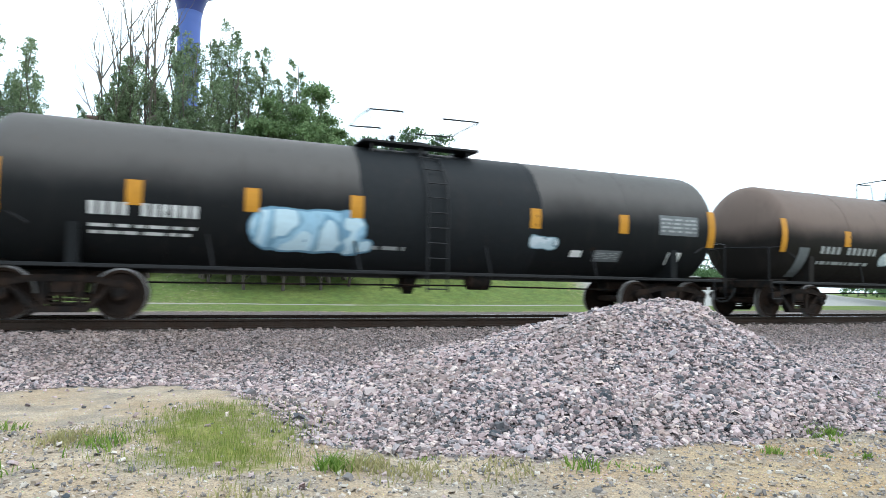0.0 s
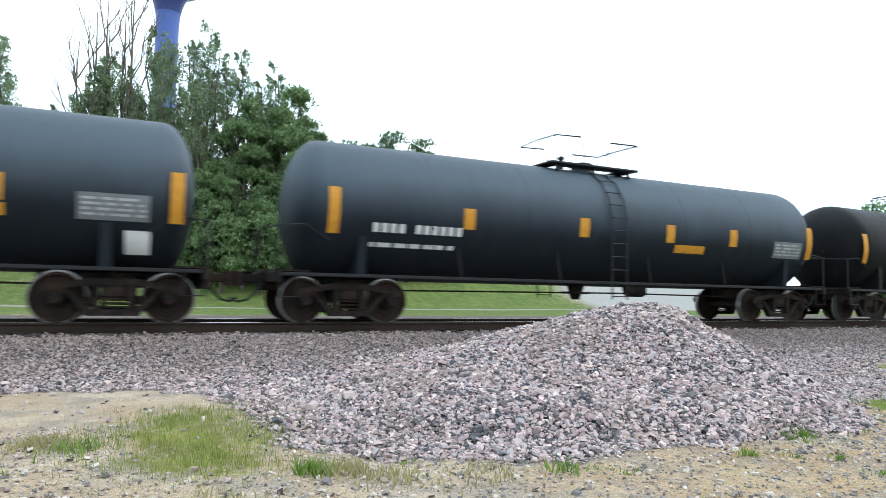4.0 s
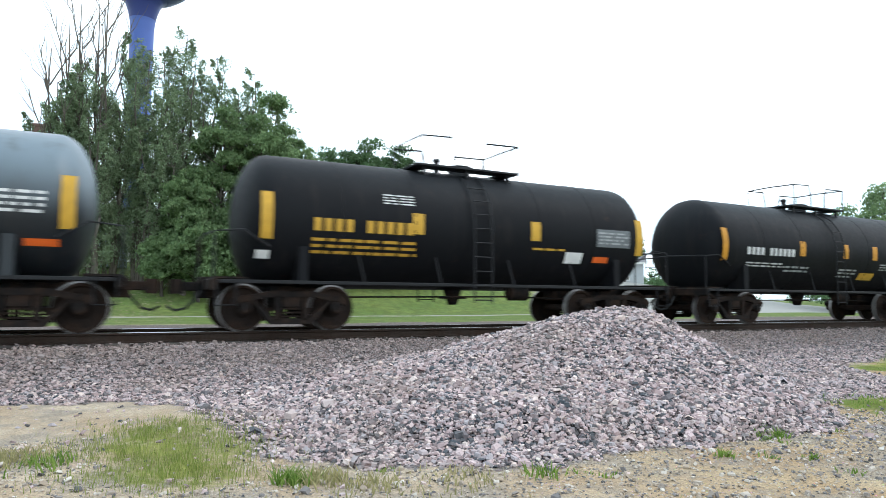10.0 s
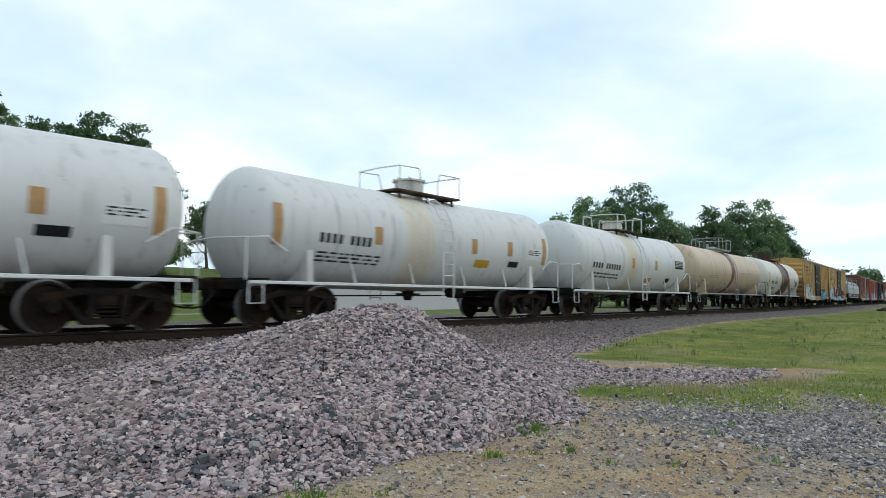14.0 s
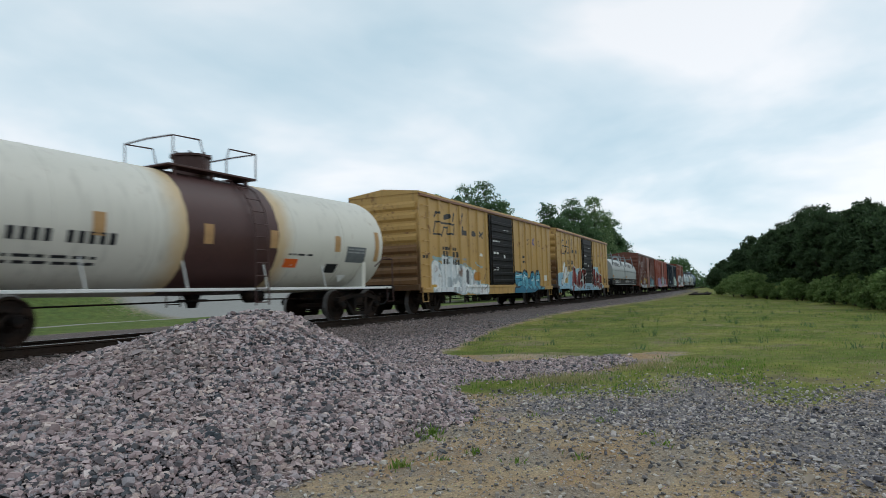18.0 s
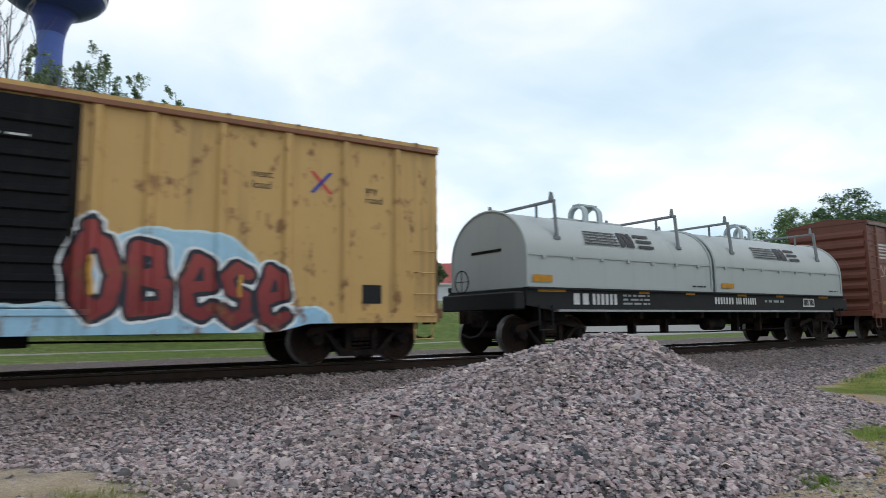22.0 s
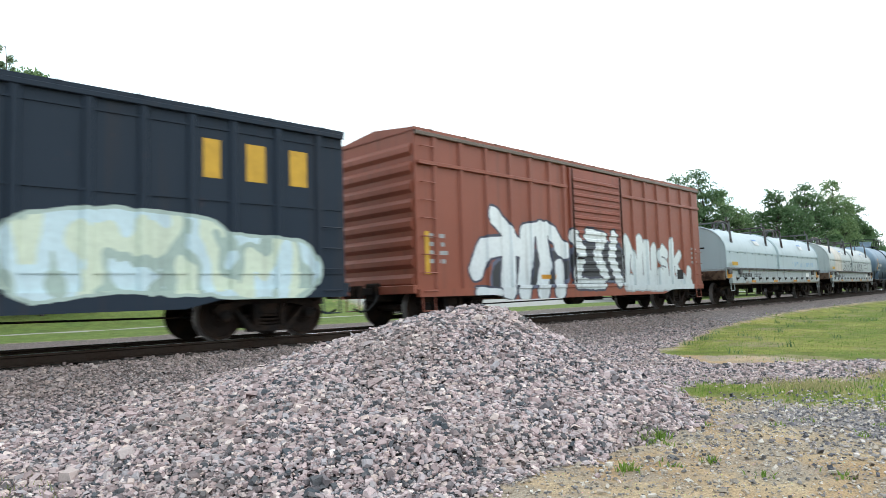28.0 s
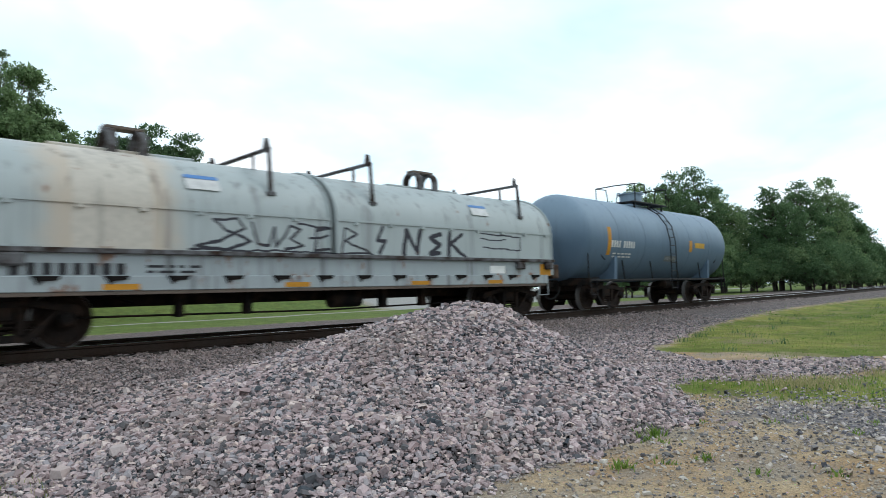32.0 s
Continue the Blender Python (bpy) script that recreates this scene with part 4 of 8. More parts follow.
def on_tank(g, x0, x1, z0, z1, r, zc, lift=0.005):
    """A patch that lies on the near side of a lying cylinder."""
    n = max(2, int(abs(z1 - z0) / 0.12) + 1)
    vs = []
    for k in range(n + 1):
        z = z0 + (z1 - z0) * k / n
        y = -math.sqrt(max((r + lift) ** 2 - (z - zc) ** 2, 0.0))
        vs += [(x0, y, z), (x1, y, z)]
    g.add(vs, [(2 * k, 2 * k + 1, 2 * k + 3, 2 * k + 2) for k in range(n)])


def on_side(g, x0, x1, z0, z1, y):
    g.add([(x0, y, z0), (x1, y, z0), (x1, y, z1), (x0, y, z1)], [(0, 1, 2, 3)])


def bars(put, x0, x1, z0, z1, count, gaps=()):
    """A row of plain upright bars for characters."""
    w = (x1 - x0) / count
    for k in range(count):
        if k not in gaps:
            put(x0 + k * w + w * 0.17, x0 + (k + 1) * w - w * 0.19, z0, z1)


def fine_lines(put, x0, x1, z0, z1, rows, seed):
    """Small unreadable lettering: short bars in rows."""
    r = random.Random(seed)
    h = (z1 - z0) / rows
    for k in range(rows):
        x = x0
        while x < x1 - 0.06:
            w = r.uniform(0.08, 0.34)
            put(x, min(x + w, x1), z0 + h * k + h * 0.28, z0 + h * (k + 1) - h * 0.24)
            x += w + r.uniform(0.04, 0.1)


def tank_car(place, spread, r, zc, half, material, label, letter=WHITE_LETTER, stripes=(), tall=(), main=None, lines=(), panels=(), dome=None, funnel=0.0, fit=BLACKP, platform=True, ladder_x=None, frame_c=None, end_rail=True,
             long_half=None, stripe_c=YELLOW, saddle=None, sill_line=None, walk_mat=None):
    car = new("tank_car")
    tagged(car, label, "railway tank car", "freight train cars")
    half_long = spread + 2.1
    frame_c = frame_c or DARK
    # shell with dished heads
    g = Geo()
    prof = []
    head = 0.62
    for k in range(9):
        a = math.pi / 2 * k / 8
        prof.append((-half + head - head * math.cos(a), r * math.sin(a)))
    seams = [-half * 0.5, 0.0, half * 0.5]
    body = sorted([-half * 0.78, -half * 0.5, -half * 0.25, 0.0, half * 0.25, half * 0.5, half * 0.78])
    prof += [(x, r) for x in body]
    prof += [(-x, rr) for x, rr in reversed(prof[:9])]
    g.lathe(prof, 56, 'x', (0, 0, zc))
    if funnel:
        g.v = [(x, y, z - funnel * max(0.0, 1 - abs(x) / half)) if True else 0 for x, y, z in g.v]
    tank = part("tank", g, material, car, smooth=30)
    # weld seams and head flange
    for x in (-half * 0.62, -half * 0.31, half * 0.31, half * 0.62):
        dz = funnel * max(0.0, 1 - abs(x) / half)
        part("weld_seam", Geo().lathe([(x - 0.02, r - 0.01), (x - 0.012, r + 0.006), (x + 0.012, r + 0.006), (x + 0.02, r - 0.01)], 48, 'x', (0, 0, zc - dz)), material, tank)
    # underframe: stub sills, bolsters, side rail
    zt = zc - r
    for s in (-1, 1):
        f = Geo()
        f.box(min(s * (spread - 1.3), s * (half_long - 0.45)), max(s * (spread - 1.3), s * (half_long - 0.45)), -0.2, 0.2, 0.62, max(0.98, zt + 0.1), 0.02)
        f.box(s * (half_long - 0.62) - 0.06, s * (half_long - 0.62) + 0.06, -1.35, 1.35, 0.78, 0.98, 0.015)
        f.box(s * spread - 0.32, s * spread + 0.32, -0.3, 0.3, 0.7, zt + 0.12, 0.02)
        f.box(min(s * (spread + 0.9), s * (half_long - 0.6)), max(s * (spread + 0.9), s * (half_long - 0.6)), -1.32, 1.32, 0.985, 1.02)
        part("stub_sill", f, frame_c, car)
    sx_ = spread - 0.15
    for s in (-1, 1):
        sad = Geo()
        poly = [(-1.3, 0.92), (1.3, 0.92)] + [(1.02 * r * math.sin(a), zc - 1.02 * r * math.cos(a)) for a in (1.15, 0.8, 0.4, 0.0, -0.4, -0.8, -1.15)]
        sad.prism(poly, s * sx_ - 0.09, s * sx_ + 0.09, 'x')
        part("saddle", sad, saddle or material, car)
    for y in (-1.28, 1.28):
        part("side_rail", Geo().box(-(half_long - 0.7), half_long - 0.7, y - 0.05, y + 0.05, 0.9, 0.97, 0.01), sill_line or fit, car)
    for k in (-0.52, -0.18, 0.18, 0.52):
        for y in (-1, 1):
            part("rail_bracket", Geo().tube([(k * half, y * 1.26, 0.95), (k * half - 0.12, y * r * 0.86, zc - r * 0.5)], 0.022, 5), sill_line or fit, car)
    # bottom outlet, brake rigging
    u = Geo().lathe([(zt - 0.34, 0.11), (zt - 0.2, 0.16), (zt + 0.05, 0.24)], 12, 'z').box(-0.25, 0.25, -0.25, 0.25, zt - 0.2, zt - 0.14)
    part("outlet_valve", u, frame_c, car)
    b = Geo().lathe([(1.2, 0.1), (1.25, 0.17), (1.75, 0.17), (1.8, 0.1)], 12, 'x', (0, -0.5, 0.78)).box(1.35, 1.45, -0.55, -0.2, 0.78, zt + 0.05).tube([(-spread + 0.9, -0.35, 0.66), (1.2, -0.4, 0.7), (spread - 0.9, -0.35, 0.66)], 0.02, 5)
    part("brake_reservoir", b, frame_c, car)
    dz = funnel
    top = zc + r - dz * 0.95
    if platform:
        p = Geo()
        for y0, y1 in ((-0.82, -0.42), (0.42, 0.82)):
            p.box(-1.35, 1.35, y0, y1, top + 0.0, top + 0.05, 0.008)
        for x0 in (-1.35, 0.95):
            p.box(x0, x0 + 0.4, -0.42, 0.42, top + 0.0, top + 0.05, 0.008)
        for x in (-1.1, 0.0, 1.1):
            for y in (-0.7, 0.7):
                p.box(x - 0.03, x + 0.03, y - 0.03, y + 0.03, zc + math.sqrt(r * r - y * y) - dz - 0.05, top)
        part("walkway", p, walk_mat or fit, car)
        for s in (-1, 1):
            zt1, zt2 = top + 0.05, top + 0.68
            part("railing", Geo().tube([(-1.2, s * 0.8, zt1), (-1.2, s * 0.8, zt2), (-0.45, s * 0.8, zt2 + 0.03), (-0.35, s * 0.8, zt2 - 0.3), (-0.35, s * 0.8, zt1)], 0.02, 6), fit, car)
            part("railing", Geo().tube([(0.35, s * 0.8, zt1), (0.35, s * 0.8, zt2 - 0.3), (0.45, s * 0.8, zt2 - 0.02), (1.33, s * 0.8, zt2), (1.33, s * 0.8, zt1)], 0.02, 6), fit, car)
            xe = -1.2 if s < 0 else 1.33
            part("railing", Geo().tube([(xe, -0.8, zt2), (xe * 1.02, 0, zt2 + 0.02), (xe, 0.8, zt2)], 0.02, 6), fit, car)
    if dome:
        d = Geo().lathe([(top - 0.2, 0.42), (top + 0.44, 0.42), (top + 0.45, 0.48), (top + 0.5, 0.48), (top + 0.52, 0.2), (top + 0.54, 0.0)], 24, 'z')
        for k in range(8):
            d.lathe([(top + 0.48, 0.03), (top + 0.55, 0.03)], 6, 'z', (0.44 * math.cos(k * 0.785), 0.44 * math.sin(k * 0.785), 0))
        part("dome", d, dome, car)
    else:
        d = Geo().lathe([(top - 0.2, 0.27), (top + 0.16, 0.27), (top + 0.17, 0.31), (top + 0.21, 0.31), (top + 0.26, 0.1), (top + 0.26, 0.0)], 20, 'z', (0.15, 0, 0))
        d.lathe([(top - 0.1, 0.07), (top + 0.3, 0.07), (top + 0.32, 0.1), (top + 0.36, 0.1), (top + 0.4, 0.03)], 10, 'z', (-0.4, 0.1, 0))
        part("manway", d, fit, car)
    # ladder on both sides
    lx = 0.1 if ladder_x is None else ladder_x
    for s in (-1, 1):
        ld = Geo()
        zs = [0.55, 0.95, zc - 0.4, zc, zc + 0.4 * r, zc + 0.7 * r, zc + 0.9 * r]
        def yy(z):
            return s * (math.sqrt(max(r * r - (z - zc) ** 2, 0.1)) + 0.1) if z > zc else s * (r + 0.1)
        for dx in (-0.22, 0.22):
            ld.tube([(lx + dx, yy(z), z) for z in zs], 0.02, 5)
        z = 0.62
        while z < zc + 0.85 * r:
            ld.tube([(lx - 0.22, yy(z), z), (lx + 0.22, yy(z), z)], 0.014, 5)
            z += 0.31
        part("ladder", ld, fit, car)
    if end_rail:
        for s in (-1, 1):
            er = Geo()
            x = s * (half_long - 0.6)
            er.tube([(x, -1.3, 0.95), (x, -1.3, 1.85), (x - s * 0.5, -1.32, 1.9), (x - s * 1.0, -1.3, 1.6)], 0.02, 6)
            er.tube([(x, 1.3, 0.95), (x, 1.3, 1.85), (x, 0.0, 1.9), (x, -1.3, 1.85)], 0.02, 6)
            er.tube([(x - s * 0.05, -1.34, 0.95), (x - s * 0.05, -1.36, 0.5), (x - s * 0.4, -1.36, 0.5), (x - s * 0.4, -1.34, 0.95)], 0.018, 5)
            part("end_handrail", er, fit, car)
    brake_wheel(car, -(half_long - 0.55), 0.55, 1.6)

    def put_on(gg):
        return lambda x0, x1, z0, z1: on_tank(gg, x0, x1, z0 - funnel * max(0, 1 - abs(x0) / half), z1 - funnel * max(0, 1 - abs(x0) / half), r, zc - funnel * max(0, 1 - abs(x0) / half))
    for x in stripes:
        s = Geo()
        put_on(s)(x - 0.13, x + 0.13, 1.98, 2.42)
        part("reflector_stripe", s, stripe_c, tank, smooth=0)
    for x in tall:
        s = Geo()
        put_on(s)(x - 0.11, x + 0.11, 1.75, 2.65)
        part("reflector_stripe", s, stripe_c, tank, smooth=0)
    if main:
        x0, x1, z0, z1, n, gaps = main
        w = (x1 - x0) / n
        cuts = [-1, *gaps, n]
        for a, b in zip(cuts, cuts[1:]):
            for q in range(a + 1, b):
                s = Geo()
                bars(put_on(s), x0 + q * w, x0 + (q + 1) * w, z0, z1, 1)
                part("lettering", s, letter, tank, smooth=0)
    for k, (x0, x1, z0, z1, rows) in enumerate(lines):
        h = (z1 - z0) / rows
        for j in range(rows):
            s = Geo()
            fine_lines(put_on(s), x0, x1, z0 + j * h, z0 + (j + 1) * h, 1, int(place * 10) + k * 7 + j)
            tagged(part("lettering", s, letter if k == 0 else (GREY_LETTER if letter is WHITE_LETTER else letter), tank, smooth=0), kind="stuff")
    for x0, x1, z0, z1, mt in panels:
        mt = GREY_DIM if mt is GREYP else mt
        if mt is WHITEP and letter is not BLACK_LETTER and x1 - x0 > 0.5:
            s = Geo()
            fine_lines(put_on(s), x0, x1, z0, z1, 4, int(place * 7))
            tagged(part("lettering", s, WHITE_LETTER, tank, smooth=0), kind="stuff")
            continue
        s = Geo()
        put_on(s)(x0, x1, z0, z1)
        pn = part("panel", s, mt, tank, smooth=0)
        if mt in (GREY_DIM, WHITEP, BLACKP) and x1 - x0 > 0.5:
            s = Geo()
            fine_lines(lambda a, b, c, d: on_tank(s, a, b, c, d, r, zc, 0.009), x0 + 0.06, x1 - 0.06, z0 + 0.05, z1 - 0.05, 4, int(place * 7))
            tagged(part("lettering", s, WHITE_LETTER if mt is BLACKP else GREY_LETTER if mt is GREY_DIM else BLACK_LETTER, tank, smooth=0), kind="stuff")
    for s in (-1, 1):
        add_truck(car, s * spread)
    ends(car, half_long)
    CARS.append((car, place))
    return car


BLK = dict(rust=0.1, soot=0.15, spec=0.08, rough=0.5)
# shells near black below for shade, lighter above for dust and sky light
T_BLACK = painted("black_tank_paint", (0.0085, 0.009, 0.0105), dust_and_light=(0.023, 0.025, 0.028), dust_and_light_z=(2.6, 3.7), **BLK)
T_C0 = painted("dusty_black_tank_paint", (0.011, 0.012, 0.013), dust_and_light=(0.11, 0.102, 0.097), dust_and_light_z=(2.1, 3.0), bands=[(-1.5, 2.6, (0.017, 0.019, 0.021), None)],
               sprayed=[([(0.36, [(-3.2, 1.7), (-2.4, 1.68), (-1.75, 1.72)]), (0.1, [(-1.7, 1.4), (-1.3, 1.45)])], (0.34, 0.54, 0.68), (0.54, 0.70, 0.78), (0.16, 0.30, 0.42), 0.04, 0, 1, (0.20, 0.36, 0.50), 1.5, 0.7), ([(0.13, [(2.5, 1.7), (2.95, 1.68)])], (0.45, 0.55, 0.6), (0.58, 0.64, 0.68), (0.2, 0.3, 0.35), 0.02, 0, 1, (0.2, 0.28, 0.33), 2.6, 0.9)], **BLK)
T_C1 = painted("brown_dusted_tank_paint", (0.016, 0.014, 0.013), dust_and_light=(0.17, 0.125, 0.105), dust_and_light_z=(2.05, 2.7), bands=[(-2.0, 2.0, (0.012, 0.013, 0.015), None)],
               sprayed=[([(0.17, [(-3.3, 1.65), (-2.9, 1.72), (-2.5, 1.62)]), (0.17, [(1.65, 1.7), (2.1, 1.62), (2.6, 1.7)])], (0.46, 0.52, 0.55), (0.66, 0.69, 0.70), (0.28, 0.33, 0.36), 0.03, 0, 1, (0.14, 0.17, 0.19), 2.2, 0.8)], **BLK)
# slate shell whose lit upper and shaded lower half are painted in
T_SLATE = painted("slate_blue_tank_paint", (0.012, 0.0155, 0.02), dust_and_light=(0.082, 0.104, 0.128), dust_and_light_z=(1.8, 3.2), **BLK)
T_A = painted("black_tank_paint_tagged", (0.0085, 0.009, 0.0105), dust_and_light=(0.026, 0.028, 0.031), dust_and_light_z=(2.6, 3.7), sprayed=[([(0.16, [(-0.35, 1.72), (0.3, 1.68), (0.9, 1.74)]), (0.07, [(0.3, 1.5), (1.0, 1.6)])], (0.50, 0.53, 0.53), (0.62, 0.64, 0.64), (0.3, 0.32, 0.33), 0.02, 0, 1, (0.22, 0.24, 0.25), 2.2, 0.8)], **BLK)
# blue-grey with sky sheen above and shaded black below, both in the paint
T_D = painted("blue_grey_tank_paint", (0.012, 0.0155, 0.019), dust_and_light=(0.17, 0.215, 0.25), dust_and_light_z=(1.8, 3.1), rust=0.1, soot=0.3, rough=0.4)
T_WHITE = painted("white_tank_paint", (0.66, 0.655, 0.635), rust=0.55, soot=0.22, bands=[(-1.0, -0.75, (0.60, 0.55, 0.45), (0.62, 0.52, 0.36))], fade=0.12)
T_BEIGE = painted("beige_tank_paint", (0.56, 0.44, 0.31), rust=0.7, soot=0.3, bands=[(-0.55, 0.1, (0.22, 0.085, 0.05), (0.62, 0.5, 0.36))], fade=0.2)
T_CREAM = painted("cream_tank_paint", (0.67, 0.645, 0.57), rust=0.35, soot=0.15, bands=[(-1.35, 1.45, (0.075, 0.035, 0.032), (0.55, 0.36, 0.14))], fade=0.12)
DOMEW = painted("rust_stained_white_paint", (0.62, 0.60, 0.56), rust=0.9, soot=0.4)
WALKR = rusty("rusty_walkway_steel", (0.10, 0.065, 0.045))
BROWNP = plain("dark_brown_paint", (0.075, 0.038, 0.034), 0.5)
STRIPE_FADED = plain("faded_stripe", (0.45, 0.27, 0.12), 0.6, vary=0.3)

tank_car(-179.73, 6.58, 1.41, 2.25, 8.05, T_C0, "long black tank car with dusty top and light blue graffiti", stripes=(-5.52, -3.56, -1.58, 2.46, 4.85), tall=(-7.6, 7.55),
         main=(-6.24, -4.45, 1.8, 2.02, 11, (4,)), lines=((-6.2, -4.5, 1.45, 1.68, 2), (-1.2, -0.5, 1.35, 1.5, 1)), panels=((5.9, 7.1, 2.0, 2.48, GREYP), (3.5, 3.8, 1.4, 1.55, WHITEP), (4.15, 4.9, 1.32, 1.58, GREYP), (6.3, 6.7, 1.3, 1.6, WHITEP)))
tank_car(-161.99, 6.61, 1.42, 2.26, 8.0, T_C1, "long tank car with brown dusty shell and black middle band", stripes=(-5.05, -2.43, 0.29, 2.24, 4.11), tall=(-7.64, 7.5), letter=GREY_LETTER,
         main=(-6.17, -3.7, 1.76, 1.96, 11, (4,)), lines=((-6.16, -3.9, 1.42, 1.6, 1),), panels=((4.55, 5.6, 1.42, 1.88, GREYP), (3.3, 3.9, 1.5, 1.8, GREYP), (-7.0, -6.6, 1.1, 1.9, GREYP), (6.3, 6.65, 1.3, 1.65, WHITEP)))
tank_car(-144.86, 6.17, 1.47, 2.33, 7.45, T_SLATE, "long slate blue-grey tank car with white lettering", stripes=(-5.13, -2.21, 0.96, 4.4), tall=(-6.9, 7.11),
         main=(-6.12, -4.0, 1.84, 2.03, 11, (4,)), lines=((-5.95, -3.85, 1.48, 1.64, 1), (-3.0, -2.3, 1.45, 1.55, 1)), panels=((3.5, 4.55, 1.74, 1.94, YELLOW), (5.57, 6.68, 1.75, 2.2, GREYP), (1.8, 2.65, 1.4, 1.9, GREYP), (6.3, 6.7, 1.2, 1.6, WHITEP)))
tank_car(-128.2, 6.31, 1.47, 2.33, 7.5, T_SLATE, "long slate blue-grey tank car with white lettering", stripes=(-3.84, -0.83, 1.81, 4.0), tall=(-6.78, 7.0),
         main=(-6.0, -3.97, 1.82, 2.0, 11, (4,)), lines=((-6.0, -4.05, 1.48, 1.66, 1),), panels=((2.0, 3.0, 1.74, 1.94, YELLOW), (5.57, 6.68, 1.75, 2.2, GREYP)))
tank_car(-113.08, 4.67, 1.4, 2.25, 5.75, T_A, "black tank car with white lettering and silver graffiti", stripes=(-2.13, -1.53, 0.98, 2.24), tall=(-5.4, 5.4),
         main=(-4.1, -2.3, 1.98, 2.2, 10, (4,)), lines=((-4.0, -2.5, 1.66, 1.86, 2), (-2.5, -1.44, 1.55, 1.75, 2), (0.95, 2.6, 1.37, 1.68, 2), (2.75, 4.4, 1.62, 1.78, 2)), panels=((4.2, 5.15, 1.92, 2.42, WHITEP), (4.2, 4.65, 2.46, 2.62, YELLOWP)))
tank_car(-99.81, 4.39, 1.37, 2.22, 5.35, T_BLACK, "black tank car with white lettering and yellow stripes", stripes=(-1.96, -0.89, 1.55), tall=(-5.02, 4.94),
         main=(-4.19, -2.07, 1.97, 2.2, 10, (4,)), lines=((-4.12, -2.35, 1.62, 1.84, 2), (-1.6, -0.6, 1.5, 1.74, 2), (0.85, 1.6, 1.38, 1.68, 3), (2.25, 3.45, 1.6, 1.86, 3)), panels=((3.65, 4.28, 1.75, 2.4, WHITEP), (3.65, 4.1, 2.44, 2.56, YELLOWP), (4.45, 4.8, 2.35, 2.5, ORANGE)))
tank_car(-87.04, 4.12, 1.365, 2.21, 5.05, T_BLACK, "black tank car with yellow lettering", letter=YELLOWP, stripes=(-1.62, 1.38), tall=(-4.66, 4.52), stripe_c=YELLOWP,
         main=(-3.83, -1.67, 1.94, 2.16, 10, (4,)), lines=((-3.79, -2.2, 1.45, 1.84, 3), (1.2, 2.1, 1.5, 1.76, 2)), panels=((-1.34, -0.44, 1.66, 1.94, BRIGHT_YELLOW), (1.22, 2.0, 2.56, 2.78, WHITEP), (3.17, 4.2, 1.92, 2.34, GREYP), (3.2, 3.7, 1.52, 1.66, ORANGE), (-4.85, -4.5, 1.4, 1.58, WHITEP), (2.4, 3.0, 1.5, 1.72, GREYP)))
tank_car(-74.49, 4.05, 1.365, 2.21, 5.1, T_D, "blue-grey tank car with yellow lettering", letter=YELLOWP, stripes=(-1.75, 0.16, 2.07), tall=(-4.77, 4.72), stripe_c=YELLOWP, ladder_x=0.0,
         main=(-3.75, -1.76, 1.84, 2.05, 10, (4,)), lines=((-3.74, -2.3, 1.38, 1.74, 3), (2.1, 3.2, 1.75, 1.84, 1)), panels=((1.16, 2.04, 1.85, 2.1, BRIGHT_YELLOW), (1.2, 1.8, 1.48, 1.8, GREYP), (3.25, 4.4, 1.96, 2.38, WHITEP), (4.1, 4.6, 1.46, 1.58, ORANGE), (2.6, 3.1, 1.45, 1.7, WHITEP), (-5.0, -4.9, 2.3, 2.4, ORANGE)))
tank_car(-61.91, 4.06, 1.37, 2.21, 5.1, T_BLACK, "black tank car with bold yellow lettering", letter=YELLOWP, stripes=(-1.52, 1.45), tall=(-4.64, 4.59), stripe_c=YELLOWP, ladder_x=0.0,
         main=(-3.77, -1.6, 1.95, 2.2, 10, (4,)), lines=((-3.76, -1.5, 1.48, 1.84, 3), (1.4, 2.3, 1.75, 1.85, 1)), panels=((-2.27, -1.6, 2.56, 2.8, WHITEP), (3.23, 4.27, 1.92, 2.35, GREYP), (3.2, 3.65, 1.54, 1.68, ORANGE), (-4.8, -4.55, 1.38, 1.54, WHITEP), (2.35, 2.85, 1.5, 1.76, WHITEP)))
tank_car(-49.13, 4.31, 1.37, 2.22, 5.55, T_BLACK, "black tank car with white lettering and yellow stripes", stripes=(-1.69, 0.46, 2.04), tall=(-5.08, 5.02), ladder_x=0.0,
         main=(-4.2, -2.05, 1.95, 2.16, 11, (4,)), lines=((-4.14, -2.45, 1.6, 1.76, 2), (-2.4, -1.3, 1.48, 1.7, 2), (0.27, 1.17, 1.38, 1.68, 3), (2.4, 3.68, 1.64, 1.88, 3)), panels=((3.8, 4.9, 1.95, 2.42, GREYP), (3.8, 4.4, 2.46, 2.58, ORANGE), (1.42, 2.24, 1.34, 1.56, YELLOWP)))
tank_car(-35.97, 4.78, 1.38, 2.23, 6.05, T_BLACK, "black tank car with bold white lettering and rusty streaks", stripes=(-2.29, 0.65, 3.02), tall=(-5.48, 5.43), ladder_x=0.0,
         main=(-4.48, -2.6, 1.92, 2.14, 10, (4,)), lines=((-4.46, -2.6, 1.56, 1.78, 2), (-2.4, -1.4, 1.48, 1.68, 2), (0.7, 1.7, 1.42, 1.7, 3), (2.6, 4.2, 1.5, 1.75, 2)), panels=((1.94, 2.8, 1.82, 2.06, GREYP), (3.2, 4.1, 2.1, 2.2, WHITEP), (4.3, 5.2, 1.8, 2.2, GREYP)))
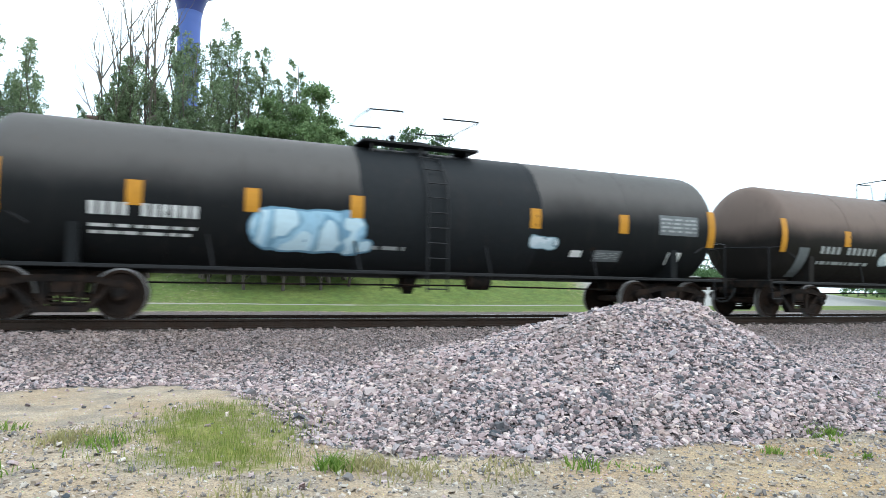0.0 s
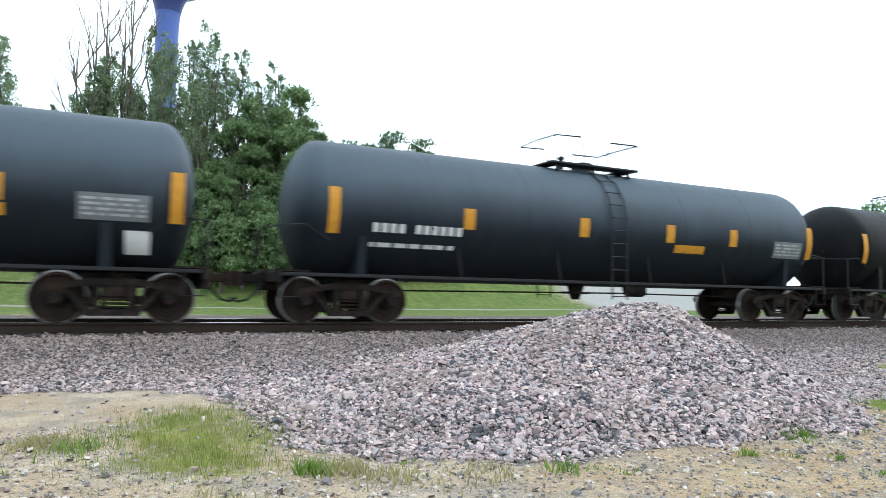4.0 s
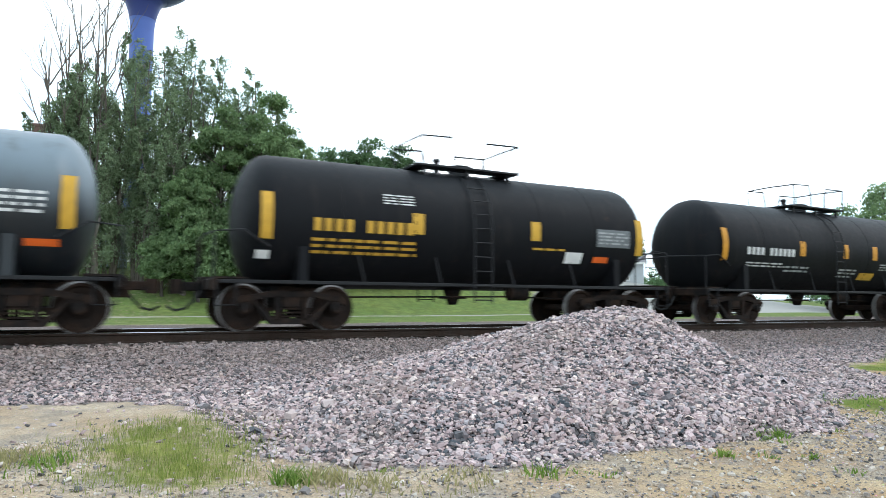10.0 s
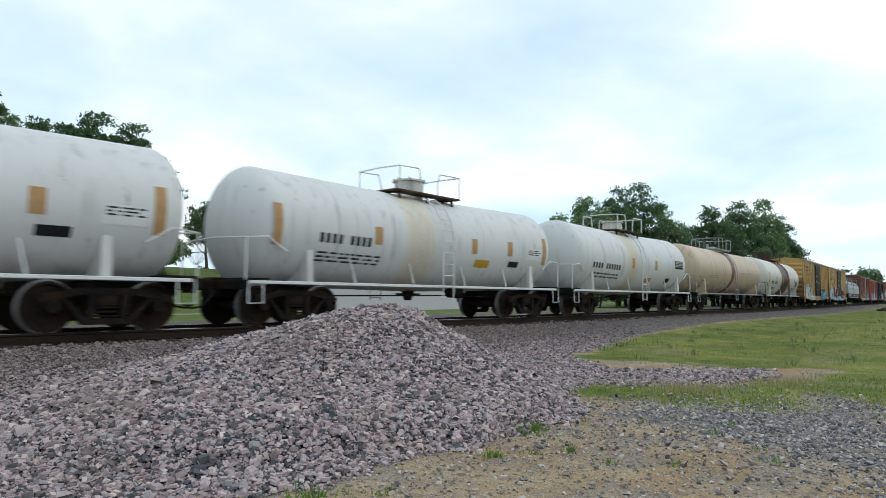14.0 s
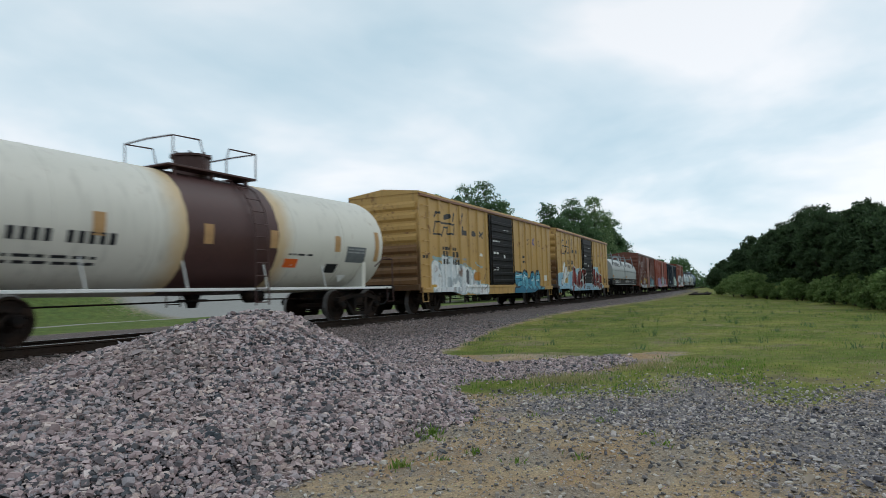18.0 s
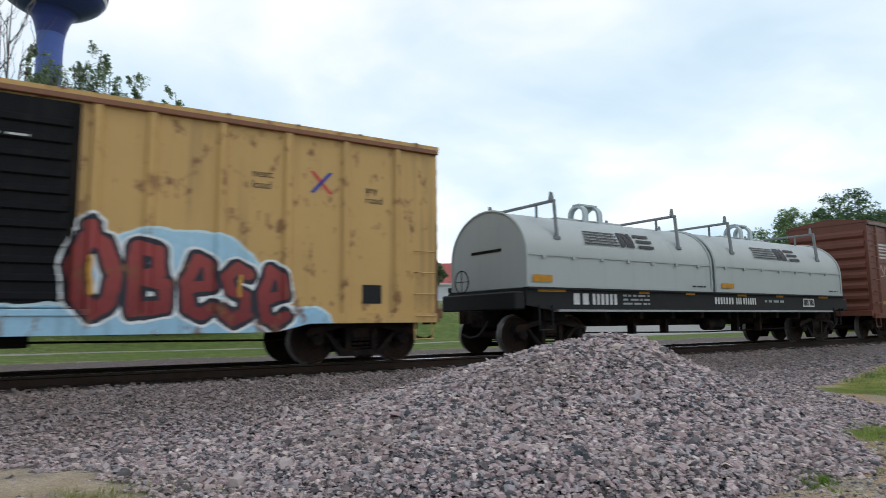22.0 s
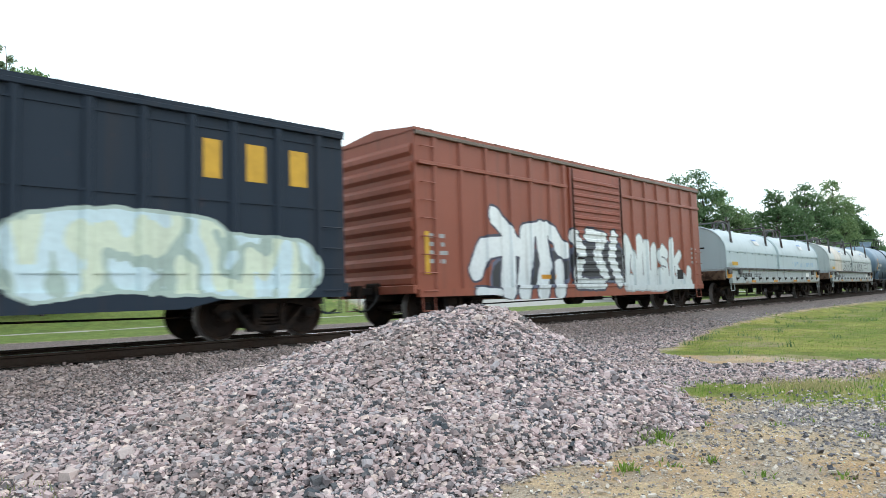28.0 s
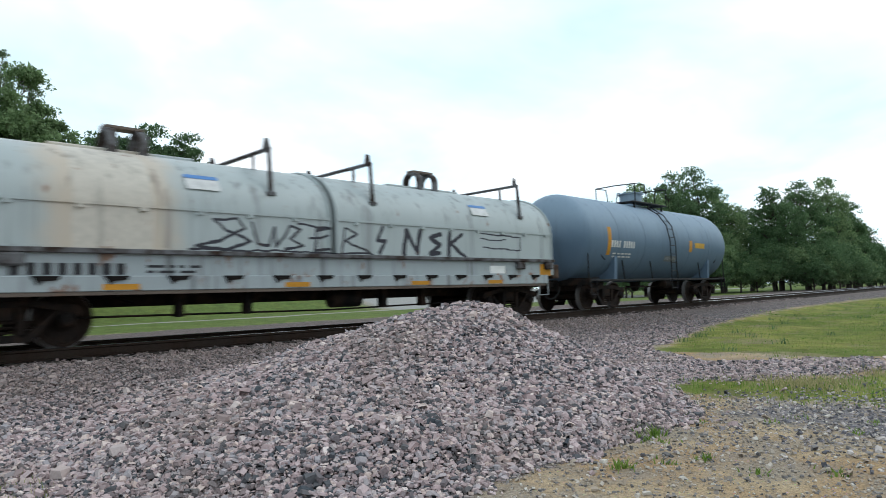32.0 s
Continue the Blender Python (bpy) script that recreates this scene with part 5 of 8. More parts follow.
for place, sp in ((-22.63, 4.47), (-9.51, 4.64)):
    tank_car(place, sp, 1.35, 2.24, 6.0, T_WHITE, "white tank car with rust stains and black lettering", letter=BLACK_LETTER, stripes=(-2.45, 1.4, 3.2), tall=(-5.4, 5.2), stripe_c=STRIPE_FADED, ladder_x=0.1,
             main=(-4.3, -2.66, 1.9, 2.12, 9, (4,)), lines=((-4.28, -2.3, 1.45, 1.72, 3),), panels=((1.5, 2.2, 1.6, 1.82, YELLOWP), (3.2, 3.75, 1.64, 1.82, BLACKP), (4.2, 5.0, 1.9, 2.25, WHITEP)), dome=DOMEW, funnel=0.09, fit=WHITEP, sill_line=WHITEP, saddle=DOMEW, walk_mat=WALKR)
tank_car(3.79, 4.66, 1.37, 2.26, 5.9, T_WHITE, "white tank car with rust-streaked dome and black lettering", letter=BLACK_LETTER, stripes=(-0.9, 1.6), tall=(), stripe_c=STRIPE_FADED, ladder_x=0.0,
         main=(-4.6, -2.1, 1.84, 2.05, 11, (4,)), lines=((-4.4, -2.1, 1.45, 1.7, 2),), panels=((0.65, 1.34, 1.44, 1.64, STRIPE_FADED), (3.05, 3.55, 1.44, 1.64, BLACKP), (3.95, 5.0, 2.1, 2.48, BLACKP)), dome=DOMEW, funnel=0.09, fit=WHITEP, sill_line=WHITEP, saddle=DOMEW, walk_mat=WALKR)
tank_car(18.2, 5.8, 1.33, 2.28, 7.3, T_BEIGE, "beige rust-tinted tank car with brown middle band", letter=GREY_LETTER, stripes=(), lines=((-5.0, -3.2, 1.8, 2.0, 2), (1.5, 4.0, 2.2, 2.3, 1)), fit=STEEL, frame_c=DARK, dome=None)
tank_car(33.58, 5.45, 1.43, 2.3, 6.75, T_CREAM, "cream tank car with dark brown band and dome", letter=BLACK_LETTER, stripes=(-3.36, 3.9, -0.77, 1.3), tall=(-5.9, 5.9), stripe_c=STRIPE_FADED, ladder_x=0.75,
         main=(-5.0, -2.95, 1.82, 2.04, 10, (4,)), lines=((-4.96, -3.3, 1.4, 1.62, 2), (1.9, 2.9, 1.8, 1.9, 1)), panels=((1.79, 2.3, 1.52, 1.74, ORANGE), (3.54, 4.05, 1.4, 1.64, BLACKP), (4.36, 5.3, 1.7, 2.15, GREYP)), dome=BROWNP, funnel=0.05, fit=BROWNP, sill_line=WHITEP)
part("placard", Geo().add([(4.3, -1.045, 1.3), (4.5, -0.94, 1.1), (4.7, -1.045, 1.3), (4.5, -1.15, 1.5)], [(0, 1, 2, 3)]), WHITEP, CARS[-1][0], "white diamond placard")


# boxcars
def boxcar(place, half, material, label, posts, top=4.25, bottom=0.72, door=(-1.4, 1.5), door_mat=None, door_ribs=10, roof_mat=None, side_ribs=0, end_ribs=8, spread=None, belt=None, low_end=None):
    car = new("boxcar")
    tagged(car, label, "boxcar", "freight train cars")
    w = 1.42
    spread = spread or half - 1.5
    body = Geo()
    body.prism([(-w, bottom + 0.12), (w, bottom + 0.12), (w, top), (-w, top)], -half, half, 'x')
    bod = part("body", body, material, car, smooth=0)
    roof = Geo()
    roof.prism([(-w - 0.05, top - 0.02), (w + 0.05, top - 0.02), (w + 0.05, top + 0.05), (0, top + 0.22), (-w - 0.05, top + 0.05)], -half - 0.03, half + 0.03, 'x')
    rf = part("roof", roof, material, car, smooth=0)
    seam_me = Geo().prism([(-w - 0.07, top + 0.03), (w + 0.07, top + 0.03), (w + 0.07, top + 0.062), (0, top + 0.238), (-w - 0.07, top + 0.062)], -0.025, 0.025, 'x').mesh("roof_seam", roof_mat or material, 0)
    n = 13
    for k in range(n):
        part("roof_seam", seam_me, None, rf, at=pose(-half + 0.5 + (2 * half - 1.0) * k / (n - 1), 0, 0))
    for x in posts:
        for s in (-1, 1):
            y = s * (w - 0.002)
            part("side_post", Geo().prism([(x - 0.09, y), (x - 0.05, y + s * 0.065), (x + 0.05, y + s * 0.065), (x + 0.09, y)], bottom + 0.16, top - 0.04, 'z'), material, bod, smooth=0)
    for s in (-1, 1):
        sill = Geo()
        y0, y1 = sorted((s * (w - 0.05), s * (w + 0.07)))
        sill.prism([(-half, bottom + 0.2), (-half, bottom + 0.02), (-spread + 1.2, bottom + 0.02), (-spread + 1.8, bottom - 0.12), (spread - 1.8, bottom - 0.12), (spread - 1.2, bottom + 0.02), (half, bottom + 0.02), (half, bottom + 0.2)], y0, y1)
        part("side_sill", sill, material, car, smooth=0)
        y0, y1 = sorted((s * (w + 0.0), s * (w + 0.085)))
        part("top_chord", Geo().box(-half, half, y0, y1, top - 0.12, top - 0.03, 0.01), roof_mat or material, car)
        # sliding door with its ribs and lock rods
        dm = door_mat or material
        d0, d1 = door
        y0, y1 = sorted((s * (w - 0.02), s * (w + 0.06)))
        dr = part("door", Geo().box(d0, d1, y0, y1, bottom + 0.28, top - 0.16, 0.012), dm, car)
        span = (top - 0.5) - (bottom + 0.45)
        for k in range(door_ribs):
            z = bottom + 0.45 + span * k / max(door_ribs - 1, 1)
            part("door_rib", Geo().box(d0 + 0.12, d1 - 0.12, *sorted((s * (w + 0.055), s * (w + 0.105))), z - span / door_ribs * 0.26, z + span / door_ribs * 0.26, 0.02), dm, dr)
        for x in (d0 + 0.06, d1 - 0.06):
            part("lock_rod", Geo().tube([(x, s * (w + 0.12), bottom + 0.3), (x, s * (w + 0.12), top - 0.2)], 0.022, 5), DARK, dr)
        part("door_handle", Geo().box(d0 + 0.2, d0 + 0.5, *sorted((s * (w + 0.1), s * (w + 0.14))), bottom + 1.0, bottom + 1.06), DARK, dr)
        part("door_track", Geo().box(d0 - 2.6, d1 + 0.2, *sorted((s * (w + 0.02), s * (w + 0.1))), bottom + 0.16, bottom + 0.26, 0.01), material, car)
        # ladders at the corners
        for e in (-1, 1):
            x = e * (half - 0.34)
            ld = Geo().tube([(x - 0.2, s * w, bottom + 0.1), (x - 0.2, s * (w + 0.02), bottom - 0.3), (x + 0.2, s * (w + 0.02), bottom - 0.3), (x + 0.2, s * w, bottom + 0.1)], 0.018, 5)
            ld = part("ladder", ld, material, car)
            hgt = top - 0.3 if e * s > 0 else bottom + 1.6
            z = bottom + 0.15
            while z < hgt:
                part("rung", Geo().tube([(x - 0.2, s * (w + 0.02), z), (x - 0.2, s * (w + 0.11), z), (x + 0.2, s * (w + 0.11), z), (x + 0.2, s * (w + 0.02), z)], 0.014, 5), material, ld)
                z += 0.42
        if belt:
            part("belt_rail", Geo().box(door[1] + 0.1, half - 0.05, *sorted((s * w, s * (w + 0.08))), belt, belt + 0.09, 0.01), material, car)
            part("belt_rail", Geo().box(-half + 0.05, door[0] - 0.1, *sorted((s * w, s * (w + 0.08))), belt + 0.0, belt + 0.09, 0.01), material, car)
        if side_ribs:
            for k in range(side_ribs):
                z = bottom + 0.5 + (top - bottom - 0.8) * k / (side_ribs - 1)
                for a, b in ((-half + 0.05, d0 - 0.1), (d1 + 0.1, half - 0.05)):
                    part("side_rib", Geo().box(a, b, *sorted((s * (w - 0.01), s * (w + 0.022))), z - 0.02, z + 0.02), material, bod, smooth=0)
    for e in (-1, 1):
        rib_me, rib_low = (Geo().prism([(0, -0.16), (0.075, -0.06), (0.075, 0.06), (0, 0.16)], -w + 0.1, w - 0.1, 'y').mesh("end_rib", mt, 0) for mt in (material, low_end or material))
        for k in range(end_ribs):
            z = bottom + 0.4 + (top - bottom - 0.85) * k / (end_ribs - 1)
            part("end_rib", rib_me if k > 3 else rib_low, None, bod, at=pose(e * (half - 0.002), 0, z, 0, 0, 0 if e > 0 else 180))
        part("end_sill", Geo().box(*sorted((e * half, e * (half + 0.12))), -w, w, bottom + 0.1, bottom + 0.3, 0.015), material, car)
    und = Geo().box(-half - 0.25, half + 0.25, -0.2, 0.2, 0.6, 0.98, 0.02)
    for x in np.linspace(-spread + 1.5, spread - 1.5, 7):
        und.box(x - 0.05, x + 0.05, -w + 0.1, w - 0.1, bottom - 0.02, bottom + 0.12)
    for s in (-1, 1):
        und.box(s * spread - 0.3, s * spread + 0.3, -1.2, 1.2, 0.74, bottom + 0.12, 0.02)
    part("underframe", und, DARK, car)
    rg = Geo().lathe([(-0.8, 0.1), (-0.75, 0.18), (-0.1, 0.18), (-0.05, 0.1)], 12, 'x', (0, -0.8, 0.5)).tube([(-spread + 0.9, -0.5, 0.44), (0.5, -0.6, 0.5), (spread - 0.9, -0.5, 0.44)], 0.02, 5)
    rg.box(0.4, 1.0, -1.0, -0.5, 0.42, 0.62, 0.03)
    part("brake_gear", rg, DARK, car)
    brake_wheel(car, half + 0.16, -0.5, 2.4)
    for s in (-1, 1):
        add_truck(car, s * spread)
    ends(car, half + 0.75)
    CARS.append((car, place))
    return car, bod


def decals(parent, items, y=-1.427):
    """items: (kind, x0, x1, z0, z1, material, extra)."""
    for k, (kind, x0, x1, z0, z1, mt, extra) in enumerate(items):
        g = Geo()
        put = lambda a, b, c, d: on_side(g, a, b, c, d, y)
        if kind == "bars" and extra > 1:
            decals(parent, [("bars", x0 + (x1 - x0) * q / extra, x0 + (x1 - x0) * (q + 1) / extra, z0, z1, mt, 1) for q in range(extra)], y)
            continue
        if kind == "bars":
            bars(put, x0, x1, z0, z1, 1)
        elif kind == "lines":
            fine_lines(put, x0, x1, z0, z1, extra, int(x0 * 31 + z0 * 17) + k)
        elif kind == "stripes":
            for j in range(extra):
                h = (z1 - z0) / (extra * 2 - 1)
                put(x0, x1, z0 + 2 * j * h, z0 + (2 * j + 1) * h)
        elif kind == "slant":
            s = extra
            g.add([(x0, y, z0), (x1, y, z0), (x1 + s, y, z1), (x0 + s, y, z1)], [(0, 1, 2, 3)])
        else:
            put(x0, x1, z0, z1)
        ob = part({"bars": "lettering", "lines": "lettering", "stripes": "emblem", "slant": "emblem"}.get(kind, "panel"), g, mt, parent, smooth=0)
        if kind in ("lines", "stripes"):
            tagged(ob, kind="stuff")


def words(parent, text, x, z, size, material, y=-1.43, bold=0.0):
    cu = bpy.data.curves.new("lettering", 'FONT')
    cu.body, cu.size, cu.offset, cu.resolution_u = text, size, bold, 3
    tmp = bpy.data.objects.new("lettering", cu)
    me = bpy.data.meshes.new_from_object(tmp)
    bpy.data.objects.remove(tmp)
    me.materials.clear()
    me.materials.append(material)
    return part("lettering", me, None, parent, at=pose(x, y, z, 90, 0, 0))


SKYB = (0.30, 0.50, 0.64)


def fitted(shape, x, z, w, h):
    """A unit shape put into a box on the car's side."""
    return [(x + w * a, z + h * b) for a, b in shape]


RING = [(0.5, 0.0), (0.12, 0.2), (0.0, 0.6), (0.3, 1.0), (0.75, 0.92), (1.0, 0.5), (0.85, 0.12), (0.5, 0.0)]
BEE = [(0.0, 0.0), (0.05, 1.0), (0.7, 0.95), (0.75, 0.62), (0.1, 0.52), (0.9, 0.42), (0.9, 0.08), (0.0, 0.0)]
EE = [(0.12, 0.48), (0.9, 0.52), (0.8, 0.9), (0.4, 1.0), (0.05, 0.6), (0.15, 0.1), (0.55, 0.0), (0.95, 0.12)]
ESS = [(0.95, 0.85), (0.5, 1.0), (0.08, 0.8), (0.3, 0.55), (0.85, 0.42), (0.9, 0.12), (0.45, 0.0), (0.0, 0.12)]
BLACKS, WHITES = (0.02, 0.02, 0.03), (0.72, 0.74, 0.74)
MARK = (0.025, 0.025, 0.028)
# slanted strokes and a bent outline of the emblem
EMBLEM = [(0.035, [(-6.55, 3.33), (-4.9, 3.33), (-4.97, 2.95), (-5.6, 2.95), (-5.5, 3.18), (-5.85, 3.18), (-6.0, 2.86), (-6.72, 2.86), (-6.55, 3.33)]),
          (0.05, [(-6.57, 3.52), (-6.48, 3.68), (-6.25, 3.70)]), (0.1, [(-5.72, 3.55), (-5.42, 3.60)]), (0.055, [(-5.02, 3.5), (-4.93, 3.74)]),
          (0.055, [(-4.25, 3.46), (-4.12, 3.82)]), (0.055, [(-4.2, 3.0), (-4.1, 3.3)]), (0.06, [(-4.08, 3.04), (-3.8, 3.04), (-3.77, 3.14), (-4.05, 3.14)]),
          (0.1, [(-3.15, 3.08), (-2.92, 3.1)]), (0.05, [(-2.45, 3.0), (-2.08, 3.2)]), (0.05, [(-2.4, 3.2), (-2.12, 3.0)])]
EMBLEM_PAINT = (EMBLEM, MARK, MARK, MARK, 0, 0, 1)
Y1_TAGS = [
    ([(0.55, [(-6.4, 1.15), (-5.2, 1.3), (-4.2, 1.2)]), (0.4, [(-6.6, 1.5), (-6.5, 0.9)]), (0.45, [(-4.2, 1.2), (-3.0, 1.1)]), (0.2, [(-3.1, 1.4), (-2.6, 0.8), (-1.9, 0.8)]), (0.2, [(-5.9, 1.9), (-5.0, 1.75)])],
     (0.66, 0.69, 0.71), (0.76, 0.77, 0.77), (0.36, 0.50, 0.54), 0.04, 0.6, 2.0, (0.40, 0.44, 0.47), 1.3, 0.35),
    ([(0.06, [(-6.8, 2.0), (-6.2, 1.95)]), (0.04, [(-3.9, 1.8), (-3.4, 1.65), (-2.7, 1.05)]), (0.03, [(-2.9, 1.9), (-2.5, 1.7), (-2.2, 1.75)])], (0.24, 0.36, 0.38), (0.30, 0.42, 0.44), BLACKS, 0, 0.6, 2.0),
    ([(0.13, [(-3.75, 1.5), (-3.75, 1.15)])], (0.10, 0.10, 0.11), (0.08, 0.08, 0.09), (0.7, 0.72, 0.72), 0.1, 0.6, 2),
    ([(0.16, [(-2.95, 1.35), (-2.7, 1.35)])], (0.46, 0.19, 0.03), (0.52, 0.24, 0.05), (0.4, 0.2, 0.05), 0.03, 0.6, 2),
    ([(0.16, [(1.75, 0.68), (6.2, 0.64)]), (0.3, [(1.95, 1.3), (2.7, 1.25), (2.6, 0.9)]), (0.36, [(3.25, 1.3), (3.3, 0.95)]), (0.3, [(3.9, 1.0), (4.2, 0.9)]), (0.36, [(4.5, 1.28), (4.55, 0.92)]), (0.38, [(5.35, 1.3), (5.3, 0.9)])], (0.03, 0.17, 0.28), (0.05, 0.27, 0.40), (0.012, 0.02, 0.04), 0.08, 0.7, 1.6),
    ([(0.09, [(1.9, 1.4), (2.75, 1.38), (2.75, 1.1), (2.3, 1.0)]), (0.09, fitted(RING, 3.08, 0.82, 0.4, 0.62)), (0.08, [(3.8, 0.95), (4.1, 0.85)]), (0.09, fitted(RING, 4.34, 0.8, 0.4, 0.62)), (0.09, fitted(RING, 5.12, 0.8, 0.42, 0.62)), (0.05, [(5.8, 0.75), (6.2, 0.85)])], (0.10, 0.34, 0.46), (0.20, 0.50, 0.62), (0.012, 0.02, 0.04), 0.03, 0.7, 1.5),
    ([(0.022, [(1.9, 1.46), (2.6, 1.48)]), (0.025, [(3.05, 1.25), (3.2, 1.48), (3.45, 1.4)]), (0.025, [(4.3, 1.2), (4.5, 1.36)]), (0.025, [(5.1, 1.2), (5.5, 1.25)])], (0.62, 0.74, 0.78), (0.7, 0.8, 0.82), BLACKS, 0, 0, 1),
    ([(0.02, [(-7.4, 2.2), (-7.3, 1.95), (-7.15, 2.15)]), (0.025, [(-2.1, 1.2), (-1.85, 1.5), (-1.9, 1.0), (-2.2, 0.8)]), (0.02, [(6.2, 2.9), (6.5, 3.05), (6.7, 2.85)])], (0.16, 0.08, 0.05), (0.16, 0.08, 0.05), BLACKS, 0, 0, 1),
    EMBLEM_PAINT]
Y2_TAGS = [
    ([(0.26, [(-7.7, 0.82), (-4.0, 0.8), (0.0, 0.78), (5.3, 0.74)]), (0.42, [(-7.6, 1.2), (-6.6, 1.3)]), (0.5, [(-4.9, 1.25), (-2.2, 1.55)]), (0.95, [(2.6, 1.3), (3.4, 1.3)])], SKYB, (0.36, 0.57, 0.70), (0.55, 0.68, 0.72), 0.04, 0.5, 2.2),
    ([(0.16, [(-6.9, 1.1), (-6.6, 1.9), (-6.2, 2.2)]), (0.14, [(-6.4, 1.2), (-5.9, 1.9)]), (0.1, [(-6.2, 1.4), (-5.2, 1.75)])], WHITES, (0.78, 0.78, 0.76), (0.15, 0.16, 0.18), 0.03, 0.6, 2.2),
    ([(0.14, [(-4.35, 0.72), (-3.85, 1.95), (-3.55, 1.1)]), (0.09, [(-4.05, 1.25), (-3.6, 1.2)]), (0.12, [(-3.3, 1.55), (-3.25, 1.0), (-2.8, 0.95), (-2.75, 1.4)]), (0.12, fitted(EE, -2.55, 0.95, 0.7, 1.0)),
      (0.12, [(-1.55, 1.85), (-0.75, 1.8)]), (0.13, [(-1.2, 1.75), (-1.2, 0.9)]),
      (0.115, fitted(RING, 1.5, 0.95, 0.55, 1.1)), (0.1, [(1.75, 2.0), (1.7, 2.25)]), (0.1, fitted(BEE, 2.32, 0.95, 0.5, 1.0)), (0.09, fitted(EE, 3.08, 0.9, 0.42, 0.9)), (0.09, fitted(ESS, 3.68, 0.82, 0.42, 0.88)), (0.09, fitted(EE, 4.3, 0.76, 0.42, 0.88))],
     (0.17, 0.02, 0.022), (0.30, 0.05, 0.045), WHITES, 0.115, 0.6, 2.0)]
Y2_TAGS.append((Y2_TAGS[2][0], (0.17, 0.02, 0.022), (0.30, 0.05, 0.045), BLACKS, 0.07, 0.6, 2.0))
Y2_TAGS += [([(0.035, [(1.72, 1.25), (1.72, 1.75)]), (0.035, [(3.95, 1.2), (3.95, 1.55)])], (0.55, 0.28, 0.03), (0.55, 0.28, 0.03), BLACKS, 0, 0, 1), EMBLEM_PAINT,
            ([(0.03, [(-0.35, 0.82), (-0.2, 0.86), (-0.35, 0.68), (-0.18, 0.68)]), (0.03, fitted(RING, -0.08, 0.68, 0.14, 0.18)), (0.03, [(0.16, 0.68), (0.18, 0.86)]), (0.03, [(0.28, 0.82), (0.42, 0.86), (0.28, 0.68), (0.46, 0.68)])], BLACKS, BLACKS, BLACKS, 0, 0, 1)]
B3_TAGS = [
    ([(0.2, [(-5.7, 0.75), (-4.0, 0.72)]), (0.13, [(-6.2, 1.35), (-6.0, 0.95)]), (0.1, [(-4.75, 1.45), (-4.7, 1.0)]), (0.16, [(-3.1, 1.4), (-3.2, 0.85), (-2.9, 0.7)]), (0.2, [(-2.3, 1.3), (-1.9, 0.75)]), (0.18, [(-1.9, 1.35), (-2.5, 0.7)])],
     (0.48, 0.52, 0.56), (0.66, 0.70, 0.70), (0.05, 0.05, 0.06), 0.04, 0.6, 1.5),
    ([(0.12, [(-3.1, 1.62), (-2.7, 1.55)]), (0.12, [(-1.75, 1.5), (-1.2, 1.15), (-0.9, 0.7)]), (0.1, [(-6.4, 1.15), (-5.9, 1.3)])], (0.50, 0.28, 0.03), (0.58, 0.36, 0.05), (0.1, 0.06, 0.03), 0.02, 0.6, 1.6),
    ([(0.16, [(-0.9, 1.75), (-0.85, 1.1), (0.2, 1.05)]), (0.12, [(0.1, 1.75), (0.5, 1.2)]), (0.12, [(0.9, 1.75), (0.8, 1.15), (1.4, 1.1)])], (0.16, 0.02, 0.02), (0.26, 0.04, 0.035), (0.40, 0.34, 0.32), 0.025, 0.6, 2.0, (0.03, 0.02, 0.025), 1.6, 0.6),
    ([(0.03, [(-0.95, 1.7), (-0.6, 2.05), (0.1, 1.75), (0.5, 2.0), (1.5, 1.85)]), (0.022, [(-0.9, 2.5), (-0.6, 2.75), (-0.3, 2.45), (0.0, 2.7), (0.3, 2.45), (0.8, 2.65), (1.3, 2.5)])], (0.50, 0.46, 0.43), (0.46, 0.36, 0.32), BLACKS, 0, 0, 1),
    ([(0.2, [(1.85, 2.0), (2.45, 1.95)]), (0.22, [(2.9, 2.15), (3.5, 2.1)]), (0.2, [(4.05, 2.0), (4.6, 1.95)]), (0.2, [(5.15, 1.9), (5.7, 1.85)])], (0.30, 0.17, 0.15), (0.34, 0.22, 0.20), BLACKS, 0, 0, 1),
    ([(0.17, [(1.87, 1.6), (1.87, 0.85), (2.42, 0.85), (2.42, 1.55), (1.87, 1.6), (2.42, 1.2)]), (0.18, [(2.95, 1.8), (2.95, 0.9), (3.5, 0.9), (3.5, 1.75), (2.95, 1.8), (3.5, 1.3)]), (0.17, [(4.05, 1.65), (4.05, 0.88), (4.6, 0.88), (4.6, 1.6), (4.05, 1.65), (4.6, 1.2)]),
      (0.17, [(5.15, 1.55), (5.15, 0.8), (5.7, 0.8), (5.7, 1.5), (5.15, 1.55)])], (0.26, 0.44, 0.52), (0.40, 0.57, 0.63), (0.08, 0.15, 0.19), 0.03, 0.6, 1.8, (0.12, 0.22, 0.28), 1.9, 0.5),
    ([(0.025, [(-6.9, 2.4), (-6.7, 2.7), (-6.5, 2.35), (-6.35, 2.65), (-6.1, 2.4), (-6.0, 2.6)]), (0.02, [(-6.8, 2.3), (-6.0, 2.3)]), (0.025, [(-4.0, 2.5), (-3.7, 2.75), (-3.3, 2.45)]), (0.025, [(-3.95, 2.3), (-3.4, 2.35)])], (0.42, 0.30, 0.27), (0.42, 0.30, 0.27), BLACKS, 0, 0, 1)]
